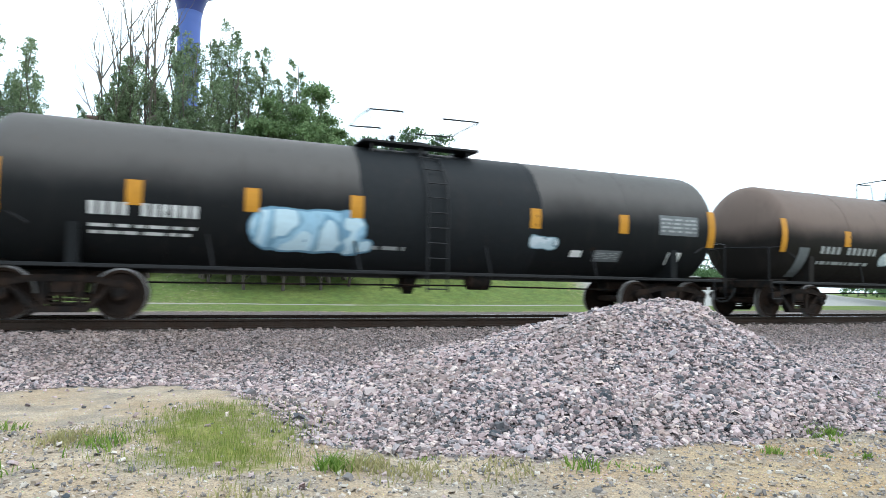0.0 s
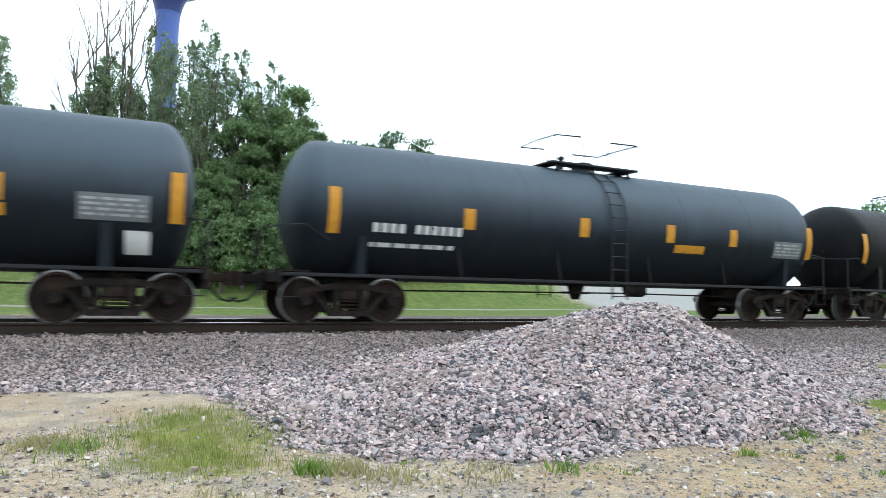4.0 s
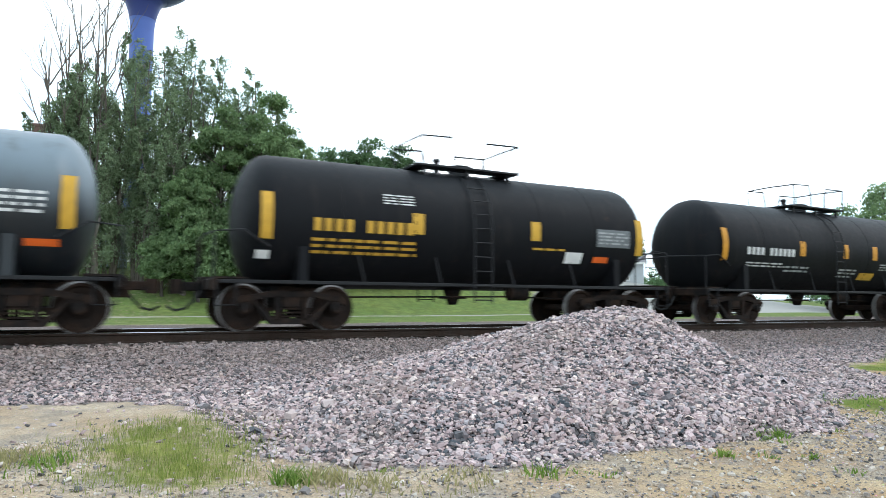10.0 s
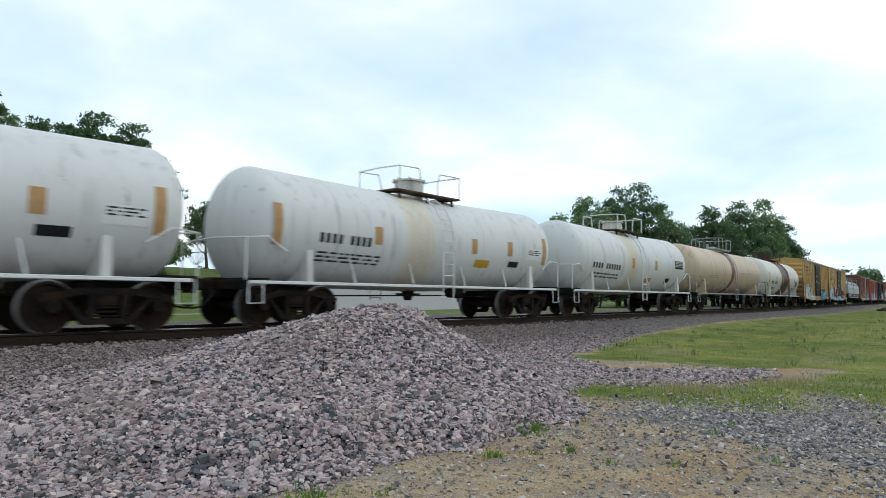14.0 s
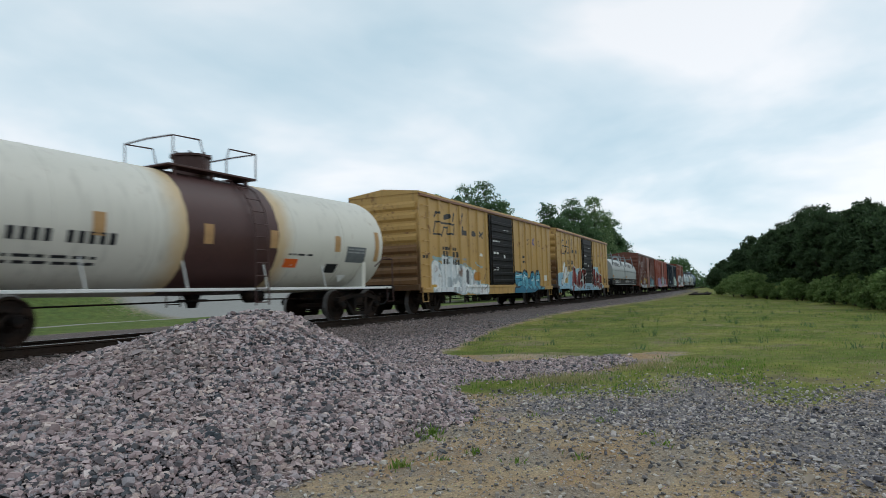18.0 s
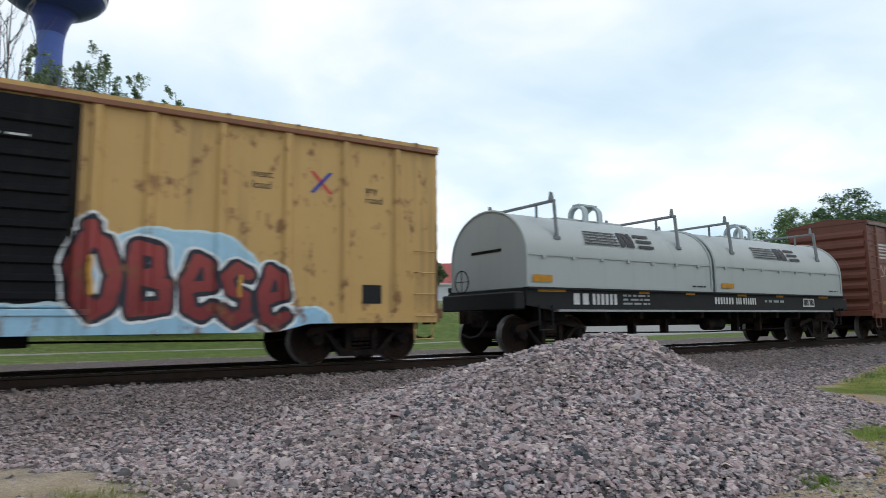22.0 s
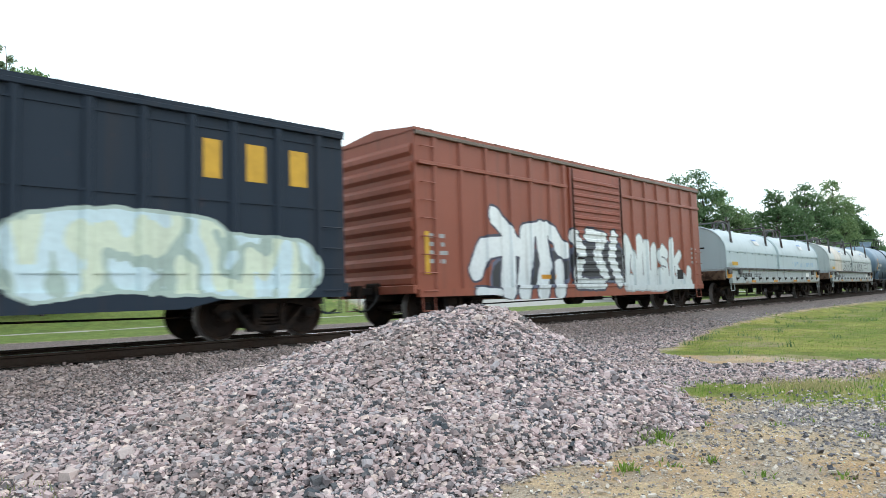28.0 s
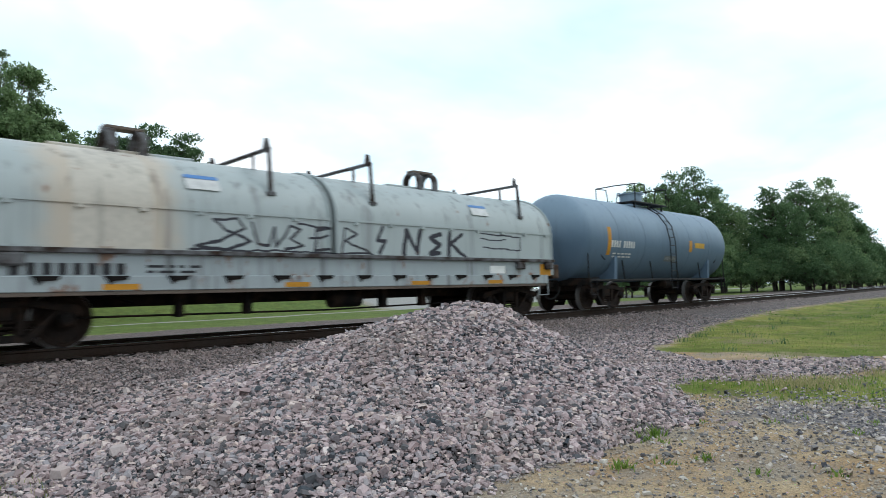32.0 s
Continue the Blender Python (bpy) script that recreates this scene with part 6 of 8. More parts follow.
B4_TAGS = [
    ([(0.48, [(-5.0, 1.3), (-4.0, 1.38), (-3.0, 1.3), (-2.4, 1.1)]), (0.2, [(-4.7, 0.75), (-1.9, 0.72)])], (0.20, 0.20, 0.42), (0.54, 0.34, 0.48), (0.45, 0.34, 0.40), 0.06, 0.7, 1.6, (0.30, 0.26, 0.40), 0.9, 0.5),
    ([(0.5, [(-0.95, 1.5), (0.9, 1.45)]), (0.2, [(-1.2, 1.0), (1.2, 0.95)])], (0.34, 0.46, 0.50), (0.58, 0.60, 0.60), (0.10, 0.16, 0.17), 0.05, 0.9, 1.9, (0.02, 0.03, 0.04), 1.0, 0.6),
    ([(0.42, [(2.0, 1.2), (3.4, 1.25), (5.0, 1.05)])], (0.10, 0.34, 0.30), (0.34, 0.20, 0.16), BLACKS, 0, 0.9, 1.7),
    ([(0.18, [(1.75, 0.85), (2.05, 1.75), (2.4, 0.85)]), (0.17, [(2.75, 0.85), (2.85, 1.75), (3.1, 1.2), (3.35, 1.75), (3.4, 0.85)]), (0.17, [(4.3, 1.7), (4.25, 0.95), (3.85, 0.9)]), (0.17, [(4.95, 1.6), (4.95, 0.85), (5.5, 0.85)])],
     (0.54, 0.28, 0.42), (0.60, 0.36, 0.42), (0.04, 0.09, 0.10), 0.06, 0.8, 1.7, (0.42, 0.18, 0.32), 1.2, 0.3)]
B5_TAGS = [
    ([(0.65, [(2.2, 1.45), (3.2, 1.6), (4.6, 1.5)]), (0.55, [(5.0, 1.35), (6.4, 1.3)])], (0.56, 0.62, 0.50), (0.50, 0.62, 0.66), (0.36, 0.44, 0.40), 0.06, 0.7, 2.1, (0.34, 0.42, 0.38), 1.0, 0.4),
    ([(0.18, [(-5.0, 1.3), (-4.5, 1.35), (-3.9, 1.25)]), (0.14, [(-3.2, 1.15), (-3.1, 1.6)])], (0.42, 0.50, 0.56), (0.55, 0.6, 0.64), (0.1, 0.14, 0.2), 0.02, 1, 1.6, (0.06, 0.08, 0.12), 2.2, 0.9),
    ([(0.35, [(-0.6, 1.3), (0.5, 1.6)])], (0.10, 0.13, 0.17), (0.26, 0.3, 0.33), (0.02, 0.02, 0.03), 0.05, 1, 2, (0.02, 0.02, 0.03), 1.3, 0.5)]
B6_TAGS = [
    # large leaning silver shapes with black gaps
    ([(0.45, [(-4.6, 1.1), (-3.4, 1.35), (-2.0, 1.4)]), (0.55, [(-0.9, 1.6), (1.0, 1.6)])], (0.03, 0.032, 0.036), (0.04, 0.042, 0.05), (0.10, 0.11, 0.16), 0.1, 0.6, 2.4),
    ([(0.22, [(-4.9, 2.75), (-4.3, 2.3), (-3.9, 1.9)]), (0.25, [(-5.6, 1.3), (-5.3, 1.85), (-4.6, 1.95), (-3.9, 1.95)]), (0.28, [(-4.4, 0.8), (-4.3, 1.7)]), (0.26, [(-3.5, 2.3), (-3.6, 1.4), (-3.75, 0.75)]), (0.26, [(-2.85, 2.45), (-2.7, 1.5), (-2.9, 0.75)]),
      (0.2, [(-3.4, 2.4), (-2.6, 2.5)]), (0.24, [(-2.3, 2.35), (-2.0, 2.0), (-1.75, 1.9)]), (0.26, [(-2.05, 1.4), (-2.1, 0.75)]), (0.12, [(-5.6, 0.75), (-4.8, 0.72)]),
      (0.2, [(-1.3, 2.35), (-0.9, 1.9), (-1.2, 1.2)]), (0.2, [(-0.55, 2.4), (0.3, 2.35), (-0.1, 1.8), (0.35, 1.2)]), (0.2, [(0.95, 2.4), (0.75, 1.7), (1.2, 1.0)]), (0.16, [(-1.2, 0.95), (0.2, 0.9)])],
     (0.52, 0.56, 0.58), (0.66, 0.69, 0.70), (0.045, 0.048, 0.075), 0.06, 0.6, 2.2),
    # paler upright strokes over the far half
    ([(0.25, [(1.7, 0.95), (3.6, 0.92), (5.4, 0.9), (6.5, 0.85)]), (0.24, [(1.75, 1.0), (1.8, 2.3)]), (0.2, [(1.85, 2.3), (2.5, 1.2)]), (0.22, [(2.65, 1.0), (2.75, 2.35)]), (0.2, [(3.15, 2.2), (3.2, 1.2), (3.7, 1.15), (3.75, 2.1)]),
      (0.19, fitted(ESS, 4.15, 1.15, 0.5, 0.95)), (0.18, [(5.05, 1.0), (5.15, 2.35)]), (0.16, [(5.2, 1.5), (5.75, 1.95)]), (0.16, [(5.4, 1.5), (6.0, 1.0)]), (0.18, [(6.4, 0.9), (6.5, 1.35)])],
     (0.44, 0.48, 0.50), (0.60, 0.64, 0.65), (0.26, 0.28, 0.29), 0.05, 0.6, 2.2),
    ([(0.02, [(1.62, 1.2), (1.65, 2.2)]), (0.025, [(2.05, 1.5), (2.15, 1.9)]), (0.03, [(3.4, 1.45), (3.45, 2.0)]), (0.03, [(4.2, 1.55), (4.6, 1.5)]), (0.03, [(4.3, 1.85), (4.6, 1.8)]), (0.025, [(5.3, 1.25), (5.35, 1.5)])], (0.16, 0.17, 0.19), (0.16, 0.17, 0.19), BLACKS, 0, 0, 1)]
K2_TAGS = [([(0.026, [(-3.1, 1.62), (-2.6, 1.72), (-2.15, 1.95), (-2.3, 2.12), (-2.75, 2.1), (-2.5, 1.88), (-2.05, 1.74), (-2.5, 1.58), (-3.0, 1.6)]), (0.026, [(-2.0, 2.08), (-1.9, 1.68), (-1.65, 1.66), (-1.55, 2.02), (-1.5, 1.64), (-1.2, 2.06), (-0.95, 1.98), (-1.2, 1.82), (-0.9, 1.68), (-1.3, 1.6)]),
                 (0.024, [(-1.0, 2.1), (-0.2, 2.04), (-0.6, 2.02), (-0.65, 1.6), (-0.3, 1.62)]), (0.024, [(-0.75, 1.84), (-0.35, 1.9)]), (0.024, [(0.0, 1.58), (0.1, 2.08), (0.4, 1.96), (0.1, 1.8), (0.75, 1.56)]), (0.02, [(-3.2, 1.57), (0.8, 1.55)])], BLACKS, BLACKS, BLACKS, 0, 0, 1),
           ([(0.045, [(1.1, 2.14), (0.95, 1.85), (1.2, 1.88), (1.02, 1.58)]), (0.06, [(1.72, 1.58), (1.8, 2.12), (2.12, 1.62), (2.22, 2.12)]), (0.055, [(2.9, 2.08), (2.55, 1.98), (2.88, 1.82), (2.52, 1.6), (2.85, 1.62)]),
             (0.055, [(3.2, 2.12), (3.12, 1.58)]), (0.05, [(3.6, 2.1), (3.2, 1.85), (3.7, 1.56)]), (0.018, [(4.3, 2.15), (5.9, 2.12), (5.9, 1.75), (4.4, 1.8)]), (0.018, [(4.3, 2.0), (5.3, 2.02)])], BLACKS, BLACKS, BLACKS, 0, 0, 1)]
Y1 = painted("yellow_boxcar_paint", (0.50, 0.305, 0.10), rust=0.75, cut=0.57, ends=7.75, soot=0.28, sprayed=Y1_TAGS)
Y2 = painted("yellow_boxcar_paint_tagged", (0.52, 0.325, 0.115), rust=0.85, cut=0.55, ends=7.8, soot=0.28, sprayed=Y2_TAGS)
NSB = painted("brown_boxcar_paint", (0.148, 0.048, 0.030), rust=0.2, soot=0.35, sprayed=B3_TAGS)
NSD = painted("orange_brown_door_paint", (0.24, 0.062, 0.03), rust=0.2, soot=0.35, sprayed=B3_TAGS)
RED = painted("red_boxcar_paint", (0.285, 0.066, 0.038), rust=0.06, soot=0.15, fade=0.15, sprayed=B4_TAGS)
REDD = painted("red_door_paint", (0.285, 0.068, 0.038), rust=0.06, soot=0.15, fade=0.15, sprayed=B4_TAGS)
CSB = painted("dark_blue_boxcar_paint", (0.019, 0.028, 0.042), spec=0.12, rust=0.12, soot=0.3, sprayed=B5_TAGS)
CSD = painted("dark_blue_door_paint", (0.024, 0.036, 0.055), spec=0.12, rust=0.2, soot=0.4, sprayed=B5_TAGS)
BRB = painted("rust_brown_boxcar_paint", (0.22, 0.064, 0.038), rust=0.15, soot=0.3, sprayed=B6_TAGS)
BRD = painted("rust_brown_door_paint", (0.22, 0.055, 0.032), rust=0.15, soot=0.3, sprayed=B6_TAGS)
DOOR_BLACK = painted("black_door_paint", (0.010, 0.0105, 0.012), spec=0.08, rust=0.15, soot=0.3)
DOOR_BLACK2 = painted("black_door_paint_tagged", (0.009, 0.0095, 0.011), spec=0.08, rust=0.1, soot=0.3, sprayed=Y2_TAGS)
END_RUST = painted("rust_stained_yellow_paint", (0.20, 0.105, 0.045), rust=0.9, soot=0.6)
RUSTY_EDGE = painted("rusty_roof_edge", (0.22, 0.095, 0.05), rust=0.6, soot=0.4)
RUSTY_ROOF = painted("rusty_roof", (0.12, 0.09, 0.07), rust=0.6, soot=0.4)

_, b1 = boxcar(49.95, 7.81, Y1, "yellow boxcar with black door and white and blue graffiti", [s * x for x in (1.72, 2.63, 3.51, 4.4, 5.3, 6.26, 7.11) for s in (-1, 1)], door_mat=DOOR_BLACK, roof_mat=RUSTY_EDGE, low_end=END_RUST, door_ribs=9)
decals(b1, [("lines", -5.6, -3.8, 1.75, 2.1, GREY_LETTER, 2), ("lines", -6.0, -4.8, 2.25, 2.5, BLACK_LETTER, 1), ("lines", 3.0, 3.45, 2.0, 2.5, BLACK_LETTER, 2), ("panel", 6.45, 6.95, 1.2, 1.5, WHITEP, 0), ("bars", -6.0, -5.5, 2.07, 2.27, BLACK_LETTER, 2), ("bars", -6.0, -5.5, 1.78, 1.98, BLACK_LETTER, 2), ("bars", -5.2, -4.55, 2.07, 2.27, BLACK_LETTER, 2), ("bars", -5.2, -4.5, 1.78, 1.98, BLACK_LETTER, 3), ("panel", -7.0, -6.55, 0.86, 1.02, YELLOWP, 0), ("panel", -3.4, -2.9, 0.86, 1.0, YELLOWP, 0), ("panel", -2.5, -2.15, 2.2, 2.32, WHITEP, 0), ("lines", -7.6, -7.2, 1.9, 2.1, BLACK_LETTER, 1)])
words(b1, "next\nload", 3.66, 3.22, 0.2, BLACK_LETTER)
words(b1, "any\nroad", 5.5, 3.22, 0.2, BLACK_LETTER)
DL = [("lines", -1.15, -0.35, 2.85, 3.0, WHITE_LETTER, 1), ("lines", -1.1, -0.4, 2.3, 2.5, WHITEP, 1), ("lines", -1.15, -0.5, 1.6, 1.8, WHITE_LETTER, 2), ("panel", 0.15, 0.32, 2.2, 2.36, WHITEP, 0), ("lines", 0.2, 0.9, 3.45, 3.52, WHITE_LETTER, 1)]
decals(b1, DL, -1.529)
XB, XR = plain("blue_emblem_paint", (0.05, 0.07, 0.3), 0.5), plain("red_emblem_paint", (0.5, 0.08, 0.06), 0.5)
for b in (b1,):
    decals(b, [("slant", 4.52, 4.62, 3.0, 3.42, XB, 0.36), ("slant", 4.88, 4.98, 3.0, 3.42, XB, -0.36)])
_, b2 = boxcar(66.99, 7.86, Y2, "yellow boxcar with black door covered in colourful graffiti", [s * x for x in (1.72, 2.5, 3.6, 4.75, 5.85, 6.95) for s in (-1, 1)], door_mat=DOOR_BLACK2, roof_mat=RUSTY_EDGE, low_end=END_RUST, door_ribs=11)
decals(b2, [("bars", -5.4, -4.9, 2.25, 2.5, BLACK_LETTER, 2), ("bars", -4.5, -4.0, 2.25, 2.5, BLACK_LETTER, 2), ("bars", -5.3, -4.9, 1.9, 2.12, BLACK_LETTER, 2), ("bars", -4.5, -3.95, 1.9, 2.12, BLACK_LETTER, 3), ("panel", 6.2, 6.6, 1.1, 1.45, BLACKP, 0)])
words(b2, "next\nload", 4.1, 3.28, 0.2, BLACK_LETTER)
words(b2, "any\nroad", 6.25, 3.2, 0.2, BLACK_LETTER)
decals(b2, [("slant", 5.15, 5.24, 3.1, 3.5, XB, 0.36), ("slant", 5.51, 5.6, 3.1, 3.5, XR, -0.36)])
decals(b2, DL, -1.529)
_, b3 = boxcar(101.36, 7.69, NSB, "brown boxcar with orange-brown door and faded graffiti", [s * x for x in (1.65, 2.63, 3.76, 4.86, 5.93, 7.0) for s in (-1, 1)], top=4.28, door_mat=NSD, door_ribs=3, side_ribs=8, roof_mat=RUSTY_ROOF)
decals(b3, [("stripes", -6.9, -5.97, 2.95, 3.5, WHITE_LETTER, 5), ("slant", -5.6, -5.35, 2.92, 3.48, WHITE_LETTER, 0.1), ("slant", -5.2, -4.95, 2.92, 3.48, WHITE_LETTER, 0.05), ("slant", -4.75, -4.05, 2.92, 3.08, WHITE_LETTER, 0.02), ("slant", -4.7, -4.05, 3.16, 3.28, WHITE_LETTER, 0.02), ("slant", -4.68, -4.0, 3.36, 3.5, WHITE_LETTER, 0.02),
            ("bars", -5.8, -5.25, 2.2, 2.46, WHITE_LETTER, 2), ("bars", -5.82, -5.05, 1.8, 2.02, WHITE_LETTER, 3), ("bars", -4.65, -3.85, 1.8, 2.02, WHITE_LETTER, 3), ("lines", -5.8, -5.1, 1.1, 1.6, GREY_LETTER, 4), ("lines", -4.6, -4.0, 1.1, 1.6, GREY_LETTER, 4), ("lines", -3.5, -2.8, 1.7, 2.2, GREY_LETTER, 3), ("panel", -6.85, -6.1, 1.24, 1.36, YELLOW, 0),
            ("panel", 5.95, 6.7, 1.24, 1.36, YELLOW, 0), ("lines", 6.0, 6.8, 1.5, 2.0, GREY_LETTER, 3), ("panel", -2.2, -1.8, 2.3, 2.5, WHITEP, 0)])
_, b4 = boxcar(118.4, 7.7, RED, "bright red-orange boxcar with pink and blue graffiti", [s * x for x in (1.65, 2.56, 3.78, 4.91, 6.04, 7.0) for s in (-1, 1)], top=4.2, door_mat=REDD, door_ribs=13, roof_mat=RED)
decals(b4, [("bars", -6.67, -6.1, 2.0, 2.16, WHITE_LETTER, 3), ("bars", -5.85, -5.2, 2.0, 2.16, WHITE_LETTER, 3), ("bars", -6.6, -6.1, 1.66, 1.82, WHITE_LETTER, 3), ("bars", -5.8, -5.4, 1.62, 1.78, WHITE_LETTER, 2), ("lines", -6.6, -6.1, 1.1, 1.5, GREY_LETTER, 3), ("lines", -5.8, -5.3, 1.1, 1.5, GREY_LETTER, 3), ("lines", -2.4, -1.85, 2.0, 2.7, WHITE_LETTER, 4), ("panel", -7.0, -6.8, 1.1, 1.9, YELLOWP, 0),
            ("lines", 6.2, 6.9, 1.3, 2.0, GREY_LETTER, 4)])
_, b5 = boxcar(135.48, 7.6, CSB, "dark blue boxcar with yellow lettering and white graffiti", [s * x for x in (1.81, 2.8, 3.63, 4.44, 5.2, 6.1, 7.0) for s in (-1, 1)], top=4.1, door_mat=CSD, door_ribs=4, side_ribs=3)
decals(b5, [("bars", 4.55, 5.05, 2.9, 3.6, YELLOWP, 1), ("bars", 5.35, 5.95, 2.9, 3.6, YELLOWP, 1), ("bars", 6.25, 6.85, 2.9, 3.6, YELLOWP, 1), ("bars", -6.7, -6.2, 2.2, 2.42, YELLOWP, 2), ("bars", -5.95, -5.35, 2.2, 2.42, YELLOWP, 2), ("bars", -6.7, -6.2, 1.74, 1.92, YELLOWP, 2), ("bars", -5.95, -5.35, 1.74, 1.92, YELLOWP, 2), ("lines", -6.7, -6.2, 1.2, 1.5, YELLOWP, 2), ("lines", -5.95, -5.3, 1.2, 1.5, YELLOWP, 2),
            ("panel", -7.5, -7.1, 1.15, 1.35, YELLOW, 0), ("panel", -7.45, -7.15, 1.5, 1.75, YELLOW, 0), ("panel", -3.2, -2.95, 2.4, 2.55, WHITEP, 0)])
_, b6 = boxcar(152.65, 7.6, BRB, "rust-brown boxcar with large silver graffiti letters", [s * x for x in (1.65, 2.37, 3.27, 4.15, 5.12, 6.07, 6.98) for s in (-1, 1)], top=4.55, bottom=0.66, door_mat=BRD, door_ribs=14, belt=3.75, roof_mat=RUSTY_ROOF)
decals(b6, [("panel", -2.9, -2.2, 1.08, 1.2, YELLOW, 0), ("panel", 5.5, 6.0, 1.05, 1.4, BLACKP, 0), ("lines", -7.2, -6.6, 1.4, 2.2, GREY_LETTER, 4), ("panel", -7.35, -7.2, 1.2, 2.2, YELLOWP, 0), ("lines", 6.75, 7.2, 1.6, 2.3, GREY_LETTER, 4)])


# coil cars
GUIDE_GREY = plain("grey_guide_steel", (0.2, 0.215, 0.22), 0.6)
GUIDE = rusty("weathered_guide_steel", (0.13, 0.13, 0.135))


def coil_car(place, spread, half, hood_mat, sill_mat, label, stake=False, halfw=1.42, tag=()):
    car = new("coil_car")
    tagged(car, label, "coil car", "freight train cars")
    z0, ze, za = 1.5, 2.25, 3.36
    for x0, x1 in ((-half + 0.05, -0.3), (-0.12, half - 0.05)):
        prof = [(-halfw, z0), (-halfw, ze)] + [(-halfw * math.cos(a), ze + (za - ze) * math.sin(a)) for a in np.linspace(0.12, math.pi - 0.12, 17)] + [(halfw, ze), (halfw, z0)]
        hood = part("hood", Geo().prism(prof, x0, x1, 'x'), hood_mat, car, smooth=30)
        trim = Geo()
        for s in (-1, 1):
            trim.box(x0 - 0.01, x1 + 0.01, *sorted((s * (halfw - 0.02), s * (halfw + 0.025))), ze - 0.03, ze + 0.02)
            trim.box(x0 - 0.01, x1 + 0.01, *sorted((s * (halfw - 0.02), s * (halfw + 0.03))), z0, z0 + 0.07)
            for x in np.arange(x0 + 0.5, x1 - 0.2, 0.95):
                trim.box(x - 0.05, x + 0.05, *sorted((s * halfw, s * (halfw + 0.05))), ze - 0.09, ze - 0.02)
        part("hood_seam", trim, hood_mat, hood)
        for x in (x0, x1):
            rim = Geo()
            ring = [(x, -1.01 * halfw * math.cos(a), ze + 1.01 * (za - ze) * math.sin(a)) for a in np.linspace(0.0, math.pi, 19)]
            rim.tube([(x, -1.01 * halfw, z0)] + ring + [(x, 1.01 * halfw, z0)], 0.035, 5)
            part("hood_rim", rim, hood_mat, hood)
        xc = (x0 + x1) / 2
        ridge = Geo().box(xc - 1.25, xc + 1.25, -0.16, 0.16, za - 0.03, za + 0.06, 0.02)
        part("ridge_plate", ridge, hood_mat, hood)
        for s in (-0.27, 0.27):
            ang = np.linspace(0, math.pi, 10)
            outer = [(-0.3, za - 0.04)] + [(-0.3 * math.cos(a), za + 0.2 + 0.27 * math.sin(a)) for a in ang] + [(0.3, za - 0.04)]
            inner = [(0.23, za - 0.04)] + [(0.23 * math.cos(a), za + 0.2 + 0.2 * math.sin(a)) for a in ang] + [(-0.23, za - 0.04)]
            lift = Geo()
            n = len(outer)
            inner = inner[::-1]
            for e in (-0.08, 0.08):
                lift.v += [(xc + s + e, y, z) for y, z in outer] + [(xc + s + e, y, z) for y, z in inner]
            for k in range(n - 1):
                for a, b in ((0, n), (3 * n, 2 * n), (2 * n, 0), (n, 3 * n)):
                    lift.f.append((a + k, a + k + 1, b + k + 1, b + k))
            part("lifting_arch", lift, GUIDE if stake else GREYP, hood)
        part("lifting_plate", Geo().box(xc - 0.35, xc + 0.35, -0.13, 0.13, za + 0.44, za + 0.5, 0.01), RUSTY_ROOF if stake else GREYP, hood)
        xe, e = (x0, -1) if x0 < -1 else (x1, 1)
        # raised dark plate stands for a slot and the shade in it
        part("end_slot", Geo().box(*sorted((xe, xe + e * 0.012)), -0.55, 0.6, ze + 0.12, ze + 0.19), DARK, hood)
        for x in (x0 + 1.05, x1 - 1.25):
            gd = Geo().box(x - 0.05, x + 0.05, -halfw * 0.9, halfw * 0.9, za + 0.17, za + 0.23, 0.01)
            for s in (-1, 1):
                gd.tube([(x, s * halfw * 0.93, ze + 0.42), (x, s * halfw * 0.88, za + 0.2)], 0.05, 6, 0.045)
                gd.tube([(x, s * halfw * 0.45, za - 0.16), (x, s * halfw * 0.45, za + 0.2)], 0.035, 5)
                gd.box(x - 0.09, x + 0.09, *sorted((s * halfw * 0.86, s * halfw * 0.96)), ze + 0.38, ze + 0.46, 0.01)
                gd.prism([(x - 0.09, za + 0.2), (x + 0.09, za + 0.2), (x + 0.04, za + 0.42), (x - 0.04, za + 0.42)], s * halfw * 0.82 - 0.015, s * halfw * 0.82 + 0.015)
            part("stacking_guide", gd, GUIDE if stake else GUIDE_GREY, hood)
    dk = Geo().box(-half, half, -halfw, halfw, 1.34, 1.49, 0.01)
    part("deck", dk, sill_mat, car)
    for s in (-1, 1):
        sill = Geo()
        ya, yb = sorted((s * (halfw - 0.06), s * (halfw + 0.02)))
        zb = 0.98
        sill.prism([(-half, 1.5), (-half, 1.1), (-spread - 0.3, zb), (spread + 0.3, zb), (half, 1.1), (half, 1.5)], ya, yb)
        sill.box(-half, half, *sorted((s * (halfw - 0.06), s * (halfw + 0.1))), 1.46, 1.5)
        part("side_sill", sill, sill_mat, car, smooth=0)
        fl = Geo().box(-spread - 0.2, spread + 0.2, *sorted((s * (halfw - 0.1), s * (halfw + 0.1))), zb - 0.03, zb + 0.02, 0.005)
        part("sill_flange", fl, STEEL if not stake else sill_mat, car)
        if stake:
            # dark plates on the chord imitate the shade inside the pocket openings
            pk = Geo().prism([(-0.2, 0.08), (0.2, 0.08), (0.16, 0.015), (-0.02, 0.0), (-0.1, -0.06), (-0.14, 0.01)], -0.012, 0.012).mesh("stake_pocket", DARK)
            for x in np.linspace(-half + 1.0, half - 1.0, 14):
                part("stake_pocket", pk, None, car, at=pose(float(x), s * (halfw + 0.128), 1.02))
            low = Geo().box(-half + 0.4, half - 0.4, *sorted((s * (halfw - 0.04), s * (halfw + 0.12))), 0.86, 1.1, 0.01)
            part("lower_chord", low, sill_mat, car)
